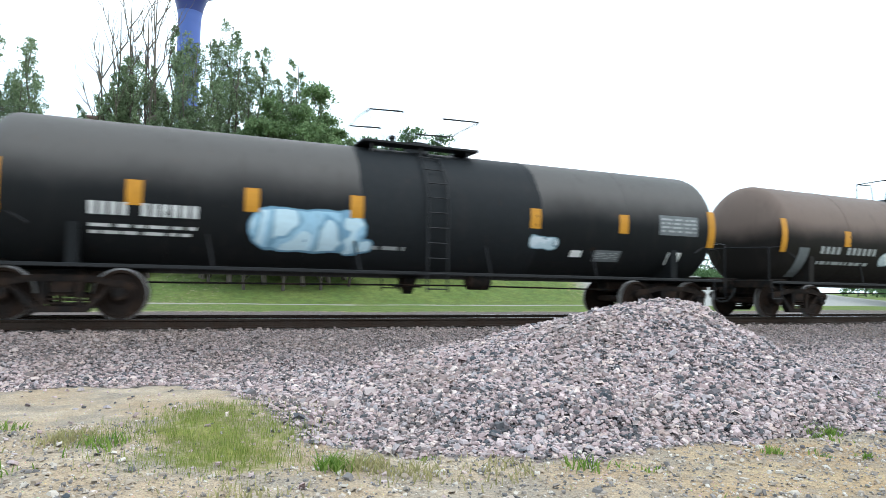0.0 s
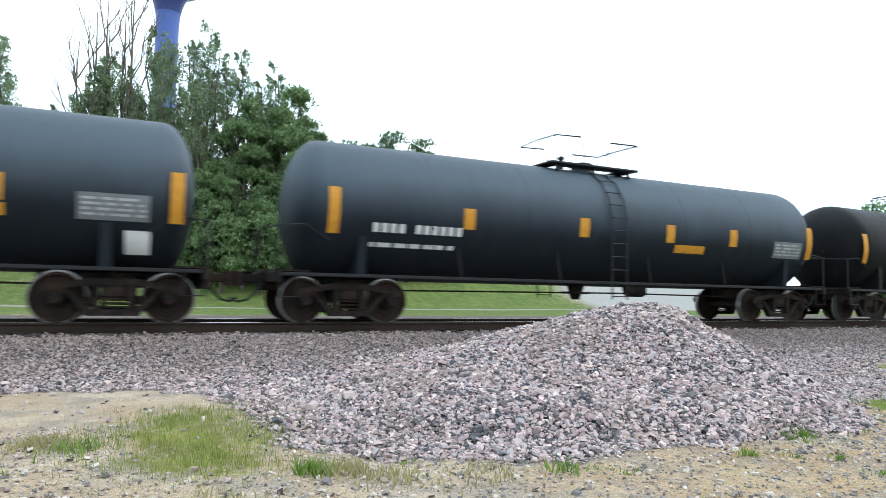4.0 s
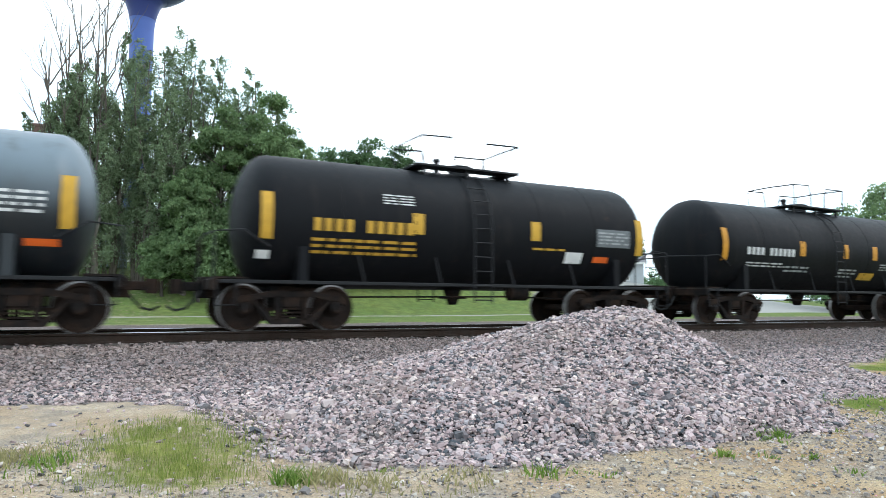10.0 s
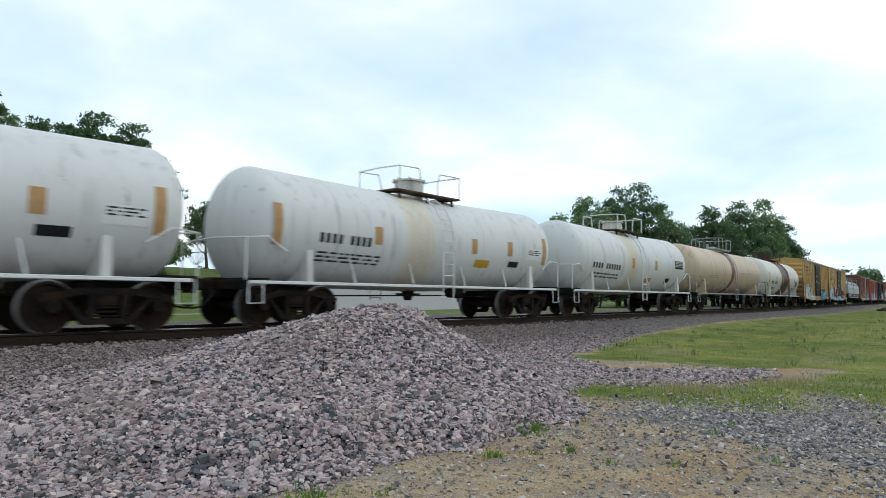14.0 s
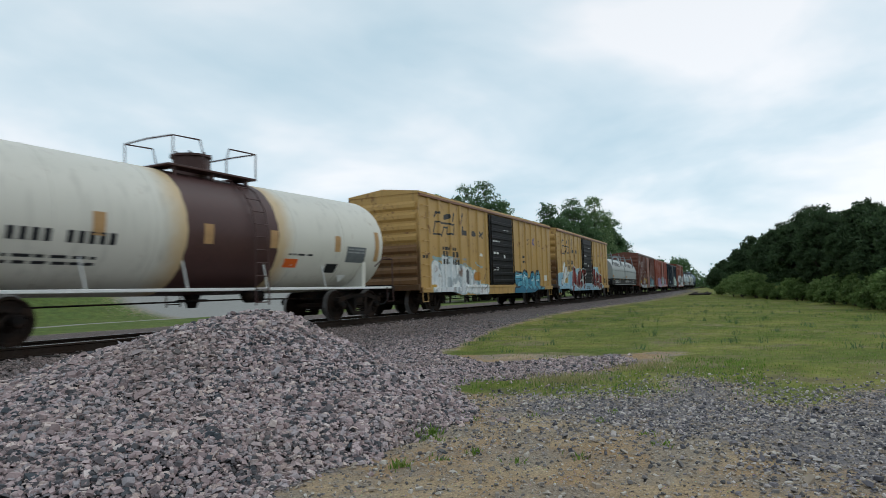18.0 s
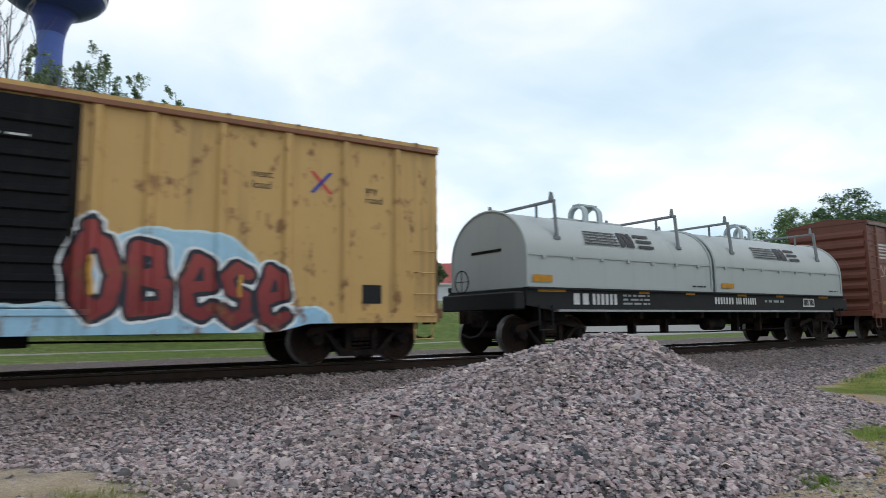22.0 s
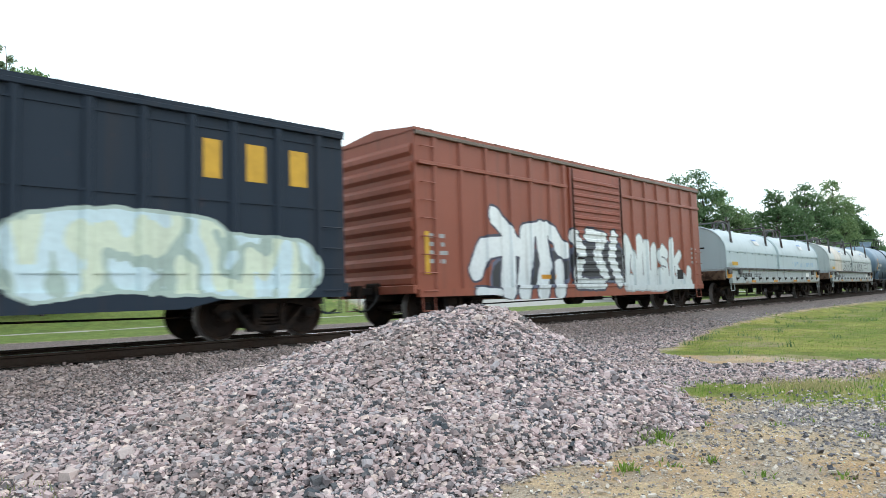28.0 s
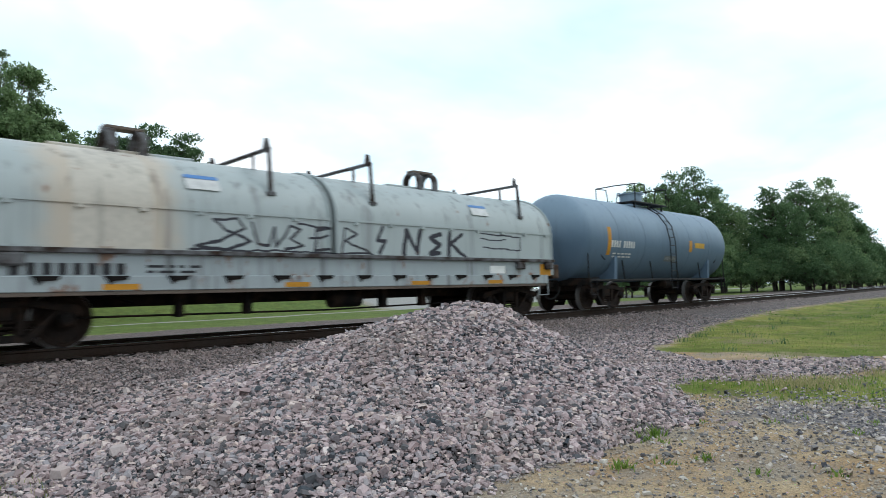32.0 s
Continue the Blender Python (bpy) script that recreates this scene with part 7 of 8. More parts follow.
            part("rusty_edge", Geo().box(-half + 0.5, half - 0.5, *sorted((s * (halfw - 0.04), s * (halfw + 0.1))), 0.8, 0.86, 0.005), RUSTY_ROOF, car)
            # dark rusty strip in place of the shaded gap under the hoods
            part("hood_seat", Geo().box(-half + 0.02, half - 0.02, *sorted((s * (halfw - 0.02), s * (halfw + 0.11))), 1.452, 1.53, 0.008), GUIDE, car)
            for x in (-half + 1.55, half - 1.55, -half + 0.3, half - 0.3):
                part("bracket", Geo().box(x - 0.17, x + 0.17, *sorted((s * (halfw + 0.02), s * (halfw + 0.12))), 1.25, 1.45, 0.03), GUIDE, car)
    und = Geo().box(-half - 0.3, half + 0.3, -0.22, 0.22, 0.6, 1.0, 0.02).prism([(-spread + 1.3, 0.95), (-spread + 2.2, 0.62), (spread - 2.2, 0.62), (spread - 1.3, 0.95)], -0.5, 0.5)
    for x in np.linspace(-spread + 1.6, spread - 1.6, 8):
        part("crossbearer", Geo().box(x - 0.07, x + 0.07, -halfw + 0.1, halfw - 0.1, 0.78, 1.35), DARK, car)
    for s in (-1, 1):
        und.box(s * spread - 0.35, s * spread + 0.35, -1.2, 1.2, 0.74, 1.35, 0.02)
    part("underframe", und, DARK, car)
    rg = Geo().lathe([(-0.6, 0.1), (-0.55, 0.18), (0.2, 0.18), (0.25, 0.1)], 12, 'x', (0.6, -0.9, 0.62)).tube([(-spread + 0.9, -0.9, 0.46), (0, -0.9, 0.4), (spread - 0.9, -0.9, 0.46)], 0.02, 5)
    for x in (-3.2, -1.9, 1.4, 2.6):
        rg.box(x - 0.06, x + 0.06, -1.1, -0.9, 0.4, 0.98)
    part("brake_gear", rg, DARK, car)
    for e in (-1, 1):
        st = Geo().tube([(e * (half - 0.35), -halfw - 0.05, 1.1), (e * (half - 0.35), -halfw - 0.06, 0.55), (e * (half - 0.75), -halfw - 0.06, 0.55), (e * (half - 0.75), -halfw - 0.05, 1.1)], 0.02, 5)
        part("step", st, sill_mat, car)
        part("end_beam", Geo().box(*sorted((e * half, e * (half + 0.3))), -halfw, halfw, 1.0, 1.4, 0.03), WALKR if stake else sill_mat, car)
    brake_wheel(car, -half - 0.34, 0.5, 1.7)
    for s in (-1, 1):
        add_truck(car, s * spread)
    ends(car, half + 0.7)
    CARS.append((car, place))
    return car


HOOD_NS = painted("grey_hood_paint", (0.375, 0.40, 0.39), rust=0.04, soot=0.08, fade=0.1)
HOOD_K1 = painted("pale_grey_hood_paint", (0.36, 0.43, 0.46), rust=0.15, soot=0.16, fade=0.15, sprayed=[([(0.12, [(2.4, 1.82), (4.2, 1.78), (6.2, 1.82)])], (0.27, 0.38, 0.49), (0.36, 0.43, 0.46), (0.36, 0.43, 0.46), 0.0, 0, 1, (0.20, 0.32, 0.46), 2.0, 1.2)])
HOOD_K2 = painted("weathered_grey_hood_paint", (0.36, 0.40, 0.40), rust=0.85, soot=0.45, fade=0.2, bands=[(-5.0, -3.8, (0.48, 0.44, 0.38), (0.5, 0.40, 0.3))], sprayed=K2_TAGS)
SILL_GREY = painted("grey_sill_paint", (0.31, 0.345, 0.355), rust=0.85, soot=0.7, cut=0.56)
c1 = coil_car(84.26, 6.05, 7.15, HOOD_NS, BLACKP, "coil car with grey hoods on a black frame")


decals(c1, [("bars", -5.75, -5.15, 1.12, 1.38, WHITE_LETTER, 2), ("bars", -5.1, -4.2, 1.12, 1.38, WHITE_LETTER, 6), ("lines", -4.0, -3.0, 1.1, 1.4, GREY_LETTER, 3), ("bars", -0.23, 0.7, 1.17, 1.36, WHITE_LETTER, 7), ("bars", 0.8, 1.1, 1.17, 1.36, WHITE_LETTER, 3), ("bars", 1.15, 1.85, 1.17, 1.36, WHITE_LETTER, 6), ("lines", 2.3, 3.4, 1.2, 1.34, GREY_LETTER, 1),
            ("panel", 4.5, 5.2, 1.12, 1.38, WHITE_LETTER, 0), ("panel", 4.54, 4.84, 1.16, 1.34, BLACKP, 0), ("panel", 4.9, 5.16, 1.16, 1.34, BLACKP, 0)] + [("panel", x, x + w, 1.4, 1.47, YELLOW, 0) for x, w in ((-6.8, 0.85), (-3.4, 0.4), (-1.5, 0.4), (0.9, 0.45), (2.95, 0.4), (5.5, 0.6))], -1.446)
decals(c1, [("panel", -6.94, -6.35, 1.62, 1.78, YELLOW, 0), ("panel", 0.15, 0.75, 1.62, 1.76, YELLOW, 0), ("lines", -1.2, -0.6, 1.6, 1.68, BLACK_LETTER, 1), ("lines", 6.2, 6.8, 1.6, 1.68, BLACK_LETTER, 1)], -1.452)


def on_hood(car, x0, x1, a0, a1, slant, material):
    """A slanted emblem bar on the round upper side of a hood; a0, a1: heights."""
    g = Geo()
    n = 4
    vs = []
    for k in range(n + 1):
        z = a0 + (a1 - a0) * k / n
        q = (z - 2.25) / 1.11
        y = -1.42 * math.sqrt(max(1 - q * q, 0.0)) - 0.03
        d = slant * k / n
        vs += [(x0 + d, y, z), (x1 + d, y, z)]
    g.add(vs, [(2 * k, 2 * k + 1, 2 * k + 3, 2 * k + 2) for k in range(n)])
    part("emblem", g, material, car, smooth=0)


for x, w in ((-5.2, 1.25), (2.0, 1.3)):
    for k in range(5):
        on_hood(c1, x + 0.03 * k, x + w, 2.58 + k * 0.078, 2.615 + k * 0.078, 0.0, BLACK_LETTER)
    for dx, ww, sl in ((w + 0.05, 0.16, 0.05), (w + 0.28, 0.16, -0.02), (w + 0.42, 0.14, 0.05)):
        on_hood(c1, x + dx, x + dx + ww, 2.57, 2.96, sl, BLACK_LETTER)
    for k in range(3):
        on_hood(c1, x + w + 0.7, x + w + 1.3, 2.57 + k * 0.15, 2.65 + k * 0.15, 0.03, BLACK_LETTER)
c2 = coil_car(170.12, 6.06, 7.35, HOOD_K1, SILL_GREY, "pale blue-grey coil car with stake pockets", True)
c3 = coil_car(187.48, 5.84, 7.35, HOOD_K2, SILL_GREY, "weathered grey coil car with rust and black scrawls", True)
for c in (c2, c3):
    decals(c, [("bars", -5.85, -4.2, 1.12, 1.3, BLACK_LETTER, 8), ("lines", -3.9, -3.0, 1.12, 1.3, BLACK_LETTER, 2), ("panel", -7.3, -6.7, 1.08, 1.4, YELLOW, 0), ("panel", 6.7, 7.2, 1.08, 1.4, YELLOW, 0), ("panel", 4.6, 5.2, 1.14, 1.34, WHITEP, 0)], -1.446)
    decals(c, [("panel", x, x + 0.55, 0.88, 0.97, YELLOW, 0) for x in (-4.6, -1.4, 1.8, 4.4)] + [("panel", -6.9, -6.2, 1.62, 1.78, YELLOWP, 0)], -1.545)
BLUEM = plain("blue_emblem", (0.08, 0.2, 0.45), 0.5)
for c, x in ((c2, -3.3), (c2, 4.0), (c3, -3.2), (c3, 4.1)):
    on_hood(c, x, x + 0.62, 2.62, 2.82, 0, WHITE_LETTER)
    on_hood(c, x, x + 0.62, 2.83, 2.9, 0, BLUEM)
# lit top and darker underside painted into the blue-grey
T_LAST = painted("blue_grey_tank_paint_dull", (0.11, 0.16, 0.22), dust_and_light=(0.25, 0.325, 0.40), dust_and_light_z=(2.0, 3.2), **BLK)
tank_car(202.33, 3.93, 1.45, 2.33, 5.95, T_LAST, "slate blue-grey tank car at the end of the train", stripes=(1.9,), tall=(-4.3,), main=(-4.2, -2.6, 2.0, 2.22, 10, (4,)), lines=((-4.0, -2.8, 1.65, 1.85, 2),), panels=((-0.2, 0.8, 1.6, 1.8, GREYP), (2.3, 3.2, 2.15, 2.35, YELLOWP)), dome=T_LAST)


# ---- water tower ----
TOWER_BLUE = plain("blue_tower_paint", (0.075, 0.125, 0.38), 0.45, vary=0.08, scale=0.4)
TOWER_NAVY = plain("navy_tower_paint", (0.035, 0.05, 0.19), 0.45, vary=0.08, scale=0.4)
TOWER_WHITE = plain("white_tower_paint", (0.78, 0.78, 0.77), 0.45, vary=0.06, scale=0.4)
TX, TY = 0.55, 73.0
tower = tagged(new("water_tower"), "tall blue water tower with white banded bulb", "water tower")
tower.matrix_basis = pose(TX, TY, float(ground_z(np.array(TX), np.array(TY))) - 0.2)
tz = -tower.matrix_basis.translation.z


BULB = [(29.0, 1.17), (30.0, 1.22), (31.0, 1.42), (31.8, 1.68), (32.4, 2.05), (32.7, 2.6), (33.2, 3.5), (33.8, 4.3), (34.5, 4.82), (35.2, 5.0), (36.2, 5.05), (37.2, 4.8), (38.2, 4.1), (39.1, 2.8), (39.8, 1.2), (40.0, 0.3)]


def bulb_r(z):
    return float(np.interp(z, [q[0] for q in BULB], [q[1] for q in BULB]))


part("stem", Geo().lathe([(0, 2.2), (1.5, 1.5), (4, 1.18), (29.1 + tz, 1.16)], 36, 'z'), TOWER_BLUE, tower, "blue stem")
for z0, z1, mt, nm, lb in ((29.0, 30.3, TOWER_BLUE, "flare", ""), (30.3, 32.55, TOWER_NAVY, "flare", ""), (32.55, 34.3, TOWER_NAVY, "bulb", "navy blue bowl"), (34.3, 34.65, TOWER_WHITE, "bulb", ""), (34.65, 35.0, TOWER_NAVY, "bulb", ""), (35.0, 40.0, TOWER_WHITE, "bulb", "white upper bulb")):
    n = 12
    part(nm, Geo().lathe([(z0 + (z1 - z0) * k / n + tz, bulb_r(z0 + (z1 - z0) * k / n)) for k in range(n + 1)], 48, 'z'), mt, tower, lb, smooth=50)
for ch, az in (("O", -86.5), ("N", -77.5)):
    a = radians(az)
    rr = bulb_r(35.8) + 0.04
    o = words(tower, ch, 0, 0, 1.5, TOWER_NAVY, 0, 0.03)
    o.matrix_basis = pose(rr * math.cos(a), rr * math.sin(a), 35.4 + tz, 90 - 6, 0, az + 90)
a = radians(-66)
part("emblem", Geo().add([(0, 0, 0), (0.45, 0.02, 0.3), (0.6, 0, 0.8), (0.2, -0.03, 1.15), (-0.3, 0, 0.9), (-0.4, 0, 0.35)], [(0, 1, 2, 3, 4, 5)]), plain("red_emblem", (0.5, 0.04, 0.05), 0.5), tower,
     at=pose((bulb_r(35.8) + 0.06) * math.cos(a), (bulb_r(35.8) + 0.06) * math.sin(a), 35.4 + tz, -8, 0, 24))

# ---- houses ----
def siding_material(name, c):
    m = Mat(name)
    lap = (m.z * 7.0).fract()
    n = m.noise(4.0, 4)
    return m.done(m.scaled(c, n * 0.2 + 0.88), 0.6, 0, lap, 0.5, 0.02)


def shingle_material(name, c):
    m = Mat(name)
    v = m.voronoi(5.0, out=0)
    n = m.noise(1.5, 4)
    return m.done(m.scaled(c, v * 0.5 + n * 0.6 + 0.5), 0.9, 0, v, 0.4, 0.02)


SID_BLUE = siding_material("pale_blue_siding", (0.42, 0.50, 0.55))
SID_WHITE = siding_material("white_siding", (0.70, 0.71, 0.71))
SID_GREY = siding_material("grey_siding", (0.45, 0.48, 0.5))
ROOF_GREY = shingle_material("grey_shingles", (0.17, 0.17, 0.175))
ROOF_RED = shingle_material("red_shingles", (0.36, 0.09, 0.08))
BRICK = plain("chimney_brick", (0.16, 0.10, 0.085), 0.9, vary=0.35, scale=5)


def pane_material():
    m = Mat("window_glass")
    m.done((0.03, 0.035, 0.04), 0.05, 0, spec=0.8)
    return m.m


PANE = pane_material()


def house(x, y, turn, w, d, h, rise, siding, roof_mat, label, windows=(), chimney=None, name="house", sink=0.4):
    """Gabled house; w along its ridge. windows: (x, z, width, height) on the front."""
    hs = tagged(new(name), label, name)
    zb = float(ground_z(np.array(x), np.array(y)))
    hs.matrix_basis = pose(x, y, zb - 0.05, 0, 0, turn)
    t = 0.2
    wall = Geo()
    # front wall with openings cut as strips
    xs = sorted({-w / 2, w / 2} | {v for q in windows for v in (q[0] - q[2] / 2, q[0] + q[2] / 2)})
    zs = sorted({-sink, h} | {v for q in windows for v in (q[1], q[1] + q[3])})
    for x0, x1 in zip(xs, xs[1:]):
        for z0, z1 in zip(zs, zs[1:]):
            cx, cz = (x0 + x1) / 2, (z0 + z1) / 2
            if not any(abs(cx - q[0]) < q[2] / 2 and q[1] < cz < q[1] + q[3] for q in windows):
                wall.box(x0, x1, -d / 2, -d / 2 + t, z0, z1)
    wall.box(-w / 2, w / 2, d / 2 - t, d / 2, -sink, h)
    for s in (-1, 1):
        a, b = sorted((s * w / 2, s * (w / 2 - t)))
        wall.prism([(-d / 2 + t, -sink), (d / 2 - t, -sink), (d / 2 - t, h), (0, h + rise - 0.1), (-d / 2 + t, h)], a, b, 'x')
    part("wall", wall, siding, hs, smooth=0)
    r = Geo()
    o = 0.35
    for s in (-1, 1):
        k = rise / (d / 2)
        r.prism([(0, h + rise), (s * (d / 2 + o), h - o * k), (s * (d / 2 + o), h - o * k + 0.16), (0, h + rise + 0.18)], -w / 2 - o, w / 2 + o, 'x')
    part("roof", r, roof_mat, hs, smooth=0)
    part("eave_trim", Geo().box(-w / 2 - o, w / 2 + o, -d / 2 - o - 0.06, -d / 2 - o, h - o * rise / (d / 2) - 0.08, h - o * rise / (d / 2) + 0.14), WHITEP, hs)
    for wx, wz, ww, wh in windows:
        fr = Geo()
        for a, b, c, e in ((-ww / 2 - 0.1, ww / 2 + 0.1, -0.1, 0.0), (-ww / 2 - 0.1, ww / 2 + 0.1, wh, wh + 0.12), (-ww / 2 - 0.1, -ww / 2, 0.0, wh), (ww / 2, ww / 2 + 0.1, 0.0, wh), (-ww / 2, ww / 2, wh / 2 - 0.03, wh / 2 + 0.03)):
            fr.box(wx + a, wx + b, -d / 2 - 0.05, -d / 2 + 0.08, wz + c, wz + e)
        win = part("window", fr, WHITEP, hs)
        part("pane", Geo().box(wx - ww / 2, wx + ww / 2, -d / 2 + 0.09, -d / 2 + 0.11, wz, wz + wh), PANE, win)
    if chimney is not None:
        part("chimney", Geo().box(chimney - 0.4, chimney + 0.4, 0.2, 1.0, h, h + rise + 1.5, 0.02).box(chimney - 0.46, chimney + 0.46, 0.14, 1.06, h + rise + 1.3, h + rise + 1.42), BRICK, hs)
    return hs


house(-9.6, 52, 0, 9.5, 7.5, 6.0, 2.2, SID_BLUE, ROOF_GREY, "pale blue two-storey house with grey shingle roof", ((1.8, 3.9, 1.0, 1.6), (-1.8, 3.9, 1.0, 1.6), (1.4, 0.9, 1.2, 1.6), (-2.4, 0.9, 1.2, 1.6)), 3.6)
house(-2.3, 51, 0, 4.6, 5.0, 2.5, 1.2, SID_BLUE, ROOF_GREY, "low pale blue house extension with grey roof", (), None, "garage")
house(1.9, 58, 0, 4.2, 6, 2.6, 1.3, SID_WHITE, ROOF_GREY, "small white garage behind trees", (), None, "garage")
house(46, 66, -35, 9, 7, 3.0, 2.4, SID_WHITE, ROOF_RED, "white house with red shingle roof", ((2.0, 1.0, 1.2, 1.3), (-2.0, 1.0, 1.2, 1.3)))
house(56, 66, -40, 10, 7, 3.2, 1.8, SID_GREY, ROOF_GREY, "grey bungalow with low grey roof", ((2.5, 1.0, 1.4, 1.2), (-2.5, 1.0, 1.4, 1.2)))


# ---- trees ----
def leaf_cloud(centres, radii, per, size, seed, flat=0.7):
    """Many small leaves in tufts round the given centres."""
    r = np.random.default_rng(seed)
    c = np.repeat(centres, per, 0)
    rad = np.repeat(radii, per)
    d = r.normal(size=(len(c), 3))
    d /= np.linalg.norm(d, axis=1)[:, None]
    p = c + d * (rad * r.uniform(0.05, 1.0, len(c)) ** 0.5)[:, None] * np.array([1, 1, flat])
    s = size * r.uniform(0.55, 1.4, len(c))
    u = r.normal(size=(len(c), 3)) + d * 0.6
    u /= np.linalg.norm(u, axis=1)[:, None]
    w = np.cross(u, r.normal(size=(len(c), 3)))
    w /= np.linalg.norm(w, axis=1)[:, None] + 1e-9
    lo = p - u * (s * 0.55)[:, None]
    w = w * (s * 0.62)[:, None]
    v = np.stack([lo - w, lo + w, p + u * (s * 1.05)[:, None]], 1)
    f = np.arange(len(c) * 3).reshape(-1, 3)
    return v.reshape(-1, 3), f.reshape(-1, 3)


def crooked(r, a, b, n, wild):
    """A crooked way from a to b."""
    pts = [Vector(a).lerp(Vector(b), k / n) for k in range(n + 1)]
    span = (Vector(b) - Vector(a)).length
    for q in pts[1:-1]:
        q += Vector((r.uniform(-1, 1), r.uniform(-1, 1), r.uniform(-0.3, 0.8))) * span * wild
    return pts


def round_lobes(r, tall, cr, low, count):
    """Lobes of foliage over a rounded crown: centre, radius."""
    zlo = low * tall
    zc, rz = (tall + zlo) / 2, (tall - zlo) / 2
    out = []
    for k in range(count):
        h = -0.75 + 1.72 * (k + 0.5) / count
        a = k * 2.39996 + r.uniform(-0.5, 0.5)
        q = math.sqrt(max(1 - h * h, 0))
        lr = cr * r.uniform(0.24, 0.46)
        far = r.uniform(0.5, 1.0)
        reach = max(1 - lr / cr, 0.3) * far
        up_ = (rz - lr * 0.75) * (0.55 + 0.45 * far) * r.uniform(0.82, 1.0)
        out.append((Vector((q * reach * cr * math.cos(a), q * reach * cr * math.sin(a), zc + h * up_)), lr))
    out.append((Vector((r.uniform(-0.2, 0.2) * cr, r.uniform(-0.2, 0.2) * cr, tall - cr * 0.27)), cr * 0.34))
    return out


def plant(name, x, y, label, leaf, bark, trunk, lobes, stems, tufts, per, size, seed, category="tree", fork=0.3, tuft_r=0.36, flat=0.7, plume=False):
    """Trunk or stems, limbs to the lobes of foliage, twigs to tufts of leaves."""
    r = random.Random(seed)
    nr = np.random.default_rng(seed + 1)
    ob = tagged(new(name), label, category)
    ob.matrix_basis = pose(x, y, float(ground_z(np.array(float(x)), np.array(float(y)))) - 0.1)
    wood = Geo()
    ways = []
    for top in stems:
        pts = crooked(r, (r.uniform(-0.3, 0.3) * (len(stems) > 1), r.uniform(-0.3, 0.3) * (len(stems) > 1), -0.2), top, 6, 0.02)
        wood.tube(pts, trunk, 9, trunk * 0.12)
        ways.append(pts)
    cs, rs = [], []
    for c, lr in lobes:
        near = min(((q - c).length + max(0.0, q.z - c.z + lr) * 1.5, n, k) for n, w in enumerate(ways) for k, q in enumerate(w[1:]))
        root = ways[near[1]][near[2] + 1]
        pts = crooked(r, root, c, 4, 0.07)
        wood.tube(pts, trunk * fork, 5, trunk * fork * 0.35, caps=False)
        d = nr.normal(size=(tufts, 3))
        d /= np.linalg.norm(d, axis=1)[:, None]
        d[:, 2] = np.where(d[:, 2] < -0.45, -d[:, 2], d[:, 2])
        q = np.array(c) + d * (lr * nr.uniform(0.15, 1.0, tufts) ** 0.55)[:, None] * np.array([1, 1, 0.85])
        grow = 1.0
        if plume:           # leaves along a slender upward spray
            way = np.array([c.x - root.x, c.y - root.y, 0.0])
            way = way / (np.linalg.norm(way) + 1e-6) * 0.42 + np.array([0, 0, 0.9])
            u = nr.uniform(-0.35, 1.0, tufts)
            q = np.array(c) + way * (u * lr * 1.9)[:, None] + nr.normal(0, 0.40, (tufts, 3)) * (lr * (1.15 - u * 0.75))[:, None]
            grow = 1.1 - 0.5 * u
        cs.append(q)
        rs.append(nr.uniform(0.7, 1.35, tufts) * lr * tuft_r * grow)
        for k in range(0, tufts, 4):
            wood.tube([pts[3], (pts[3] + Vector(q[k])) * 0.5 + Vector((0, 0, r.uniform(-0.1, 0.15))), Vector(q[k])], trunk * fork * 0.3, 3, trunk * 0.03, caps=False)
    part("trunk", wood, bark, ob)
    v, f = leaf_cloud(np.concatenate(cs), np.concatenate(rs), per, size, seed + 2, flat)
    tagged(part("crown", raw_mesh(name + "_crown", v, f, leaf), None, ob), kind="stuff")
    return ob


def above(x, y, top):
    return top - float(ground_z(np.array(float(x)), np.array(float(y))))


def tree(name, x, y, tall, cr, seed, leaf, trunk, label, count=20, tufts=34, per=20, size=0.13, low=0.2, category="tree", bark=BARK_DARK):
    r = random.Random(seed)
    return plant(name, x, y, label, leaf, bark, trunk, round_lobes(r, tall, cr, low, count), [(r.uniform(-0.1, 0.1) * cr, r.uniform(-0.1, 0.1) * cr, tall * 0.8)], tufts, per, size, seed, category)


def poplar(x, y, tall, cr, seed, label, stems=5, tufts=22, per=11, size=0.07, low=0.12):
    """Several upright stems, each clothed with airy sprays."""
    r = random.Random(seed)
    tops, lobes = [], []
    for k in range(stems):
        a = k * 6.283 / stems + r.uniform(-0.5, 0.5)
        out = cr * r.uniform(0.35, 0.75) if k else cr * 0.12
        h = tall * (1.0 if k == 0 else r.uniform(0.66, 0.93))
        top = Vector((out * math.cos(a), out * math.sin(a), h))
        tops.append(tuple(top - Vector((0, 0, 0.3))))
        n = int(h * 2.4)
        for j in range(n):
            f = low + (0.985 - low) * (j + 0.5) / n
            if r.random() < (0.6 if f < 0.3 else 0.12):
                continue
            b = r.uniform(0, 6.283)
            lr = cr * (0.30 - 0.14 * f) * r.uniform(0.5, 1.4)
            lobes.append((Vector((top.x * f + math.cos(b) * lr * 1.15, top.y * f + math.sin(b) * lr * 1.15, h * f)), lr))
    return plant("poplar", x, y, label, LEAF_POPLAR, BARK, 0.15, lobes, tops, tufts, per, size, seed, fork=0.2, tuft_r=0.42, flat=1.1, plume=True)


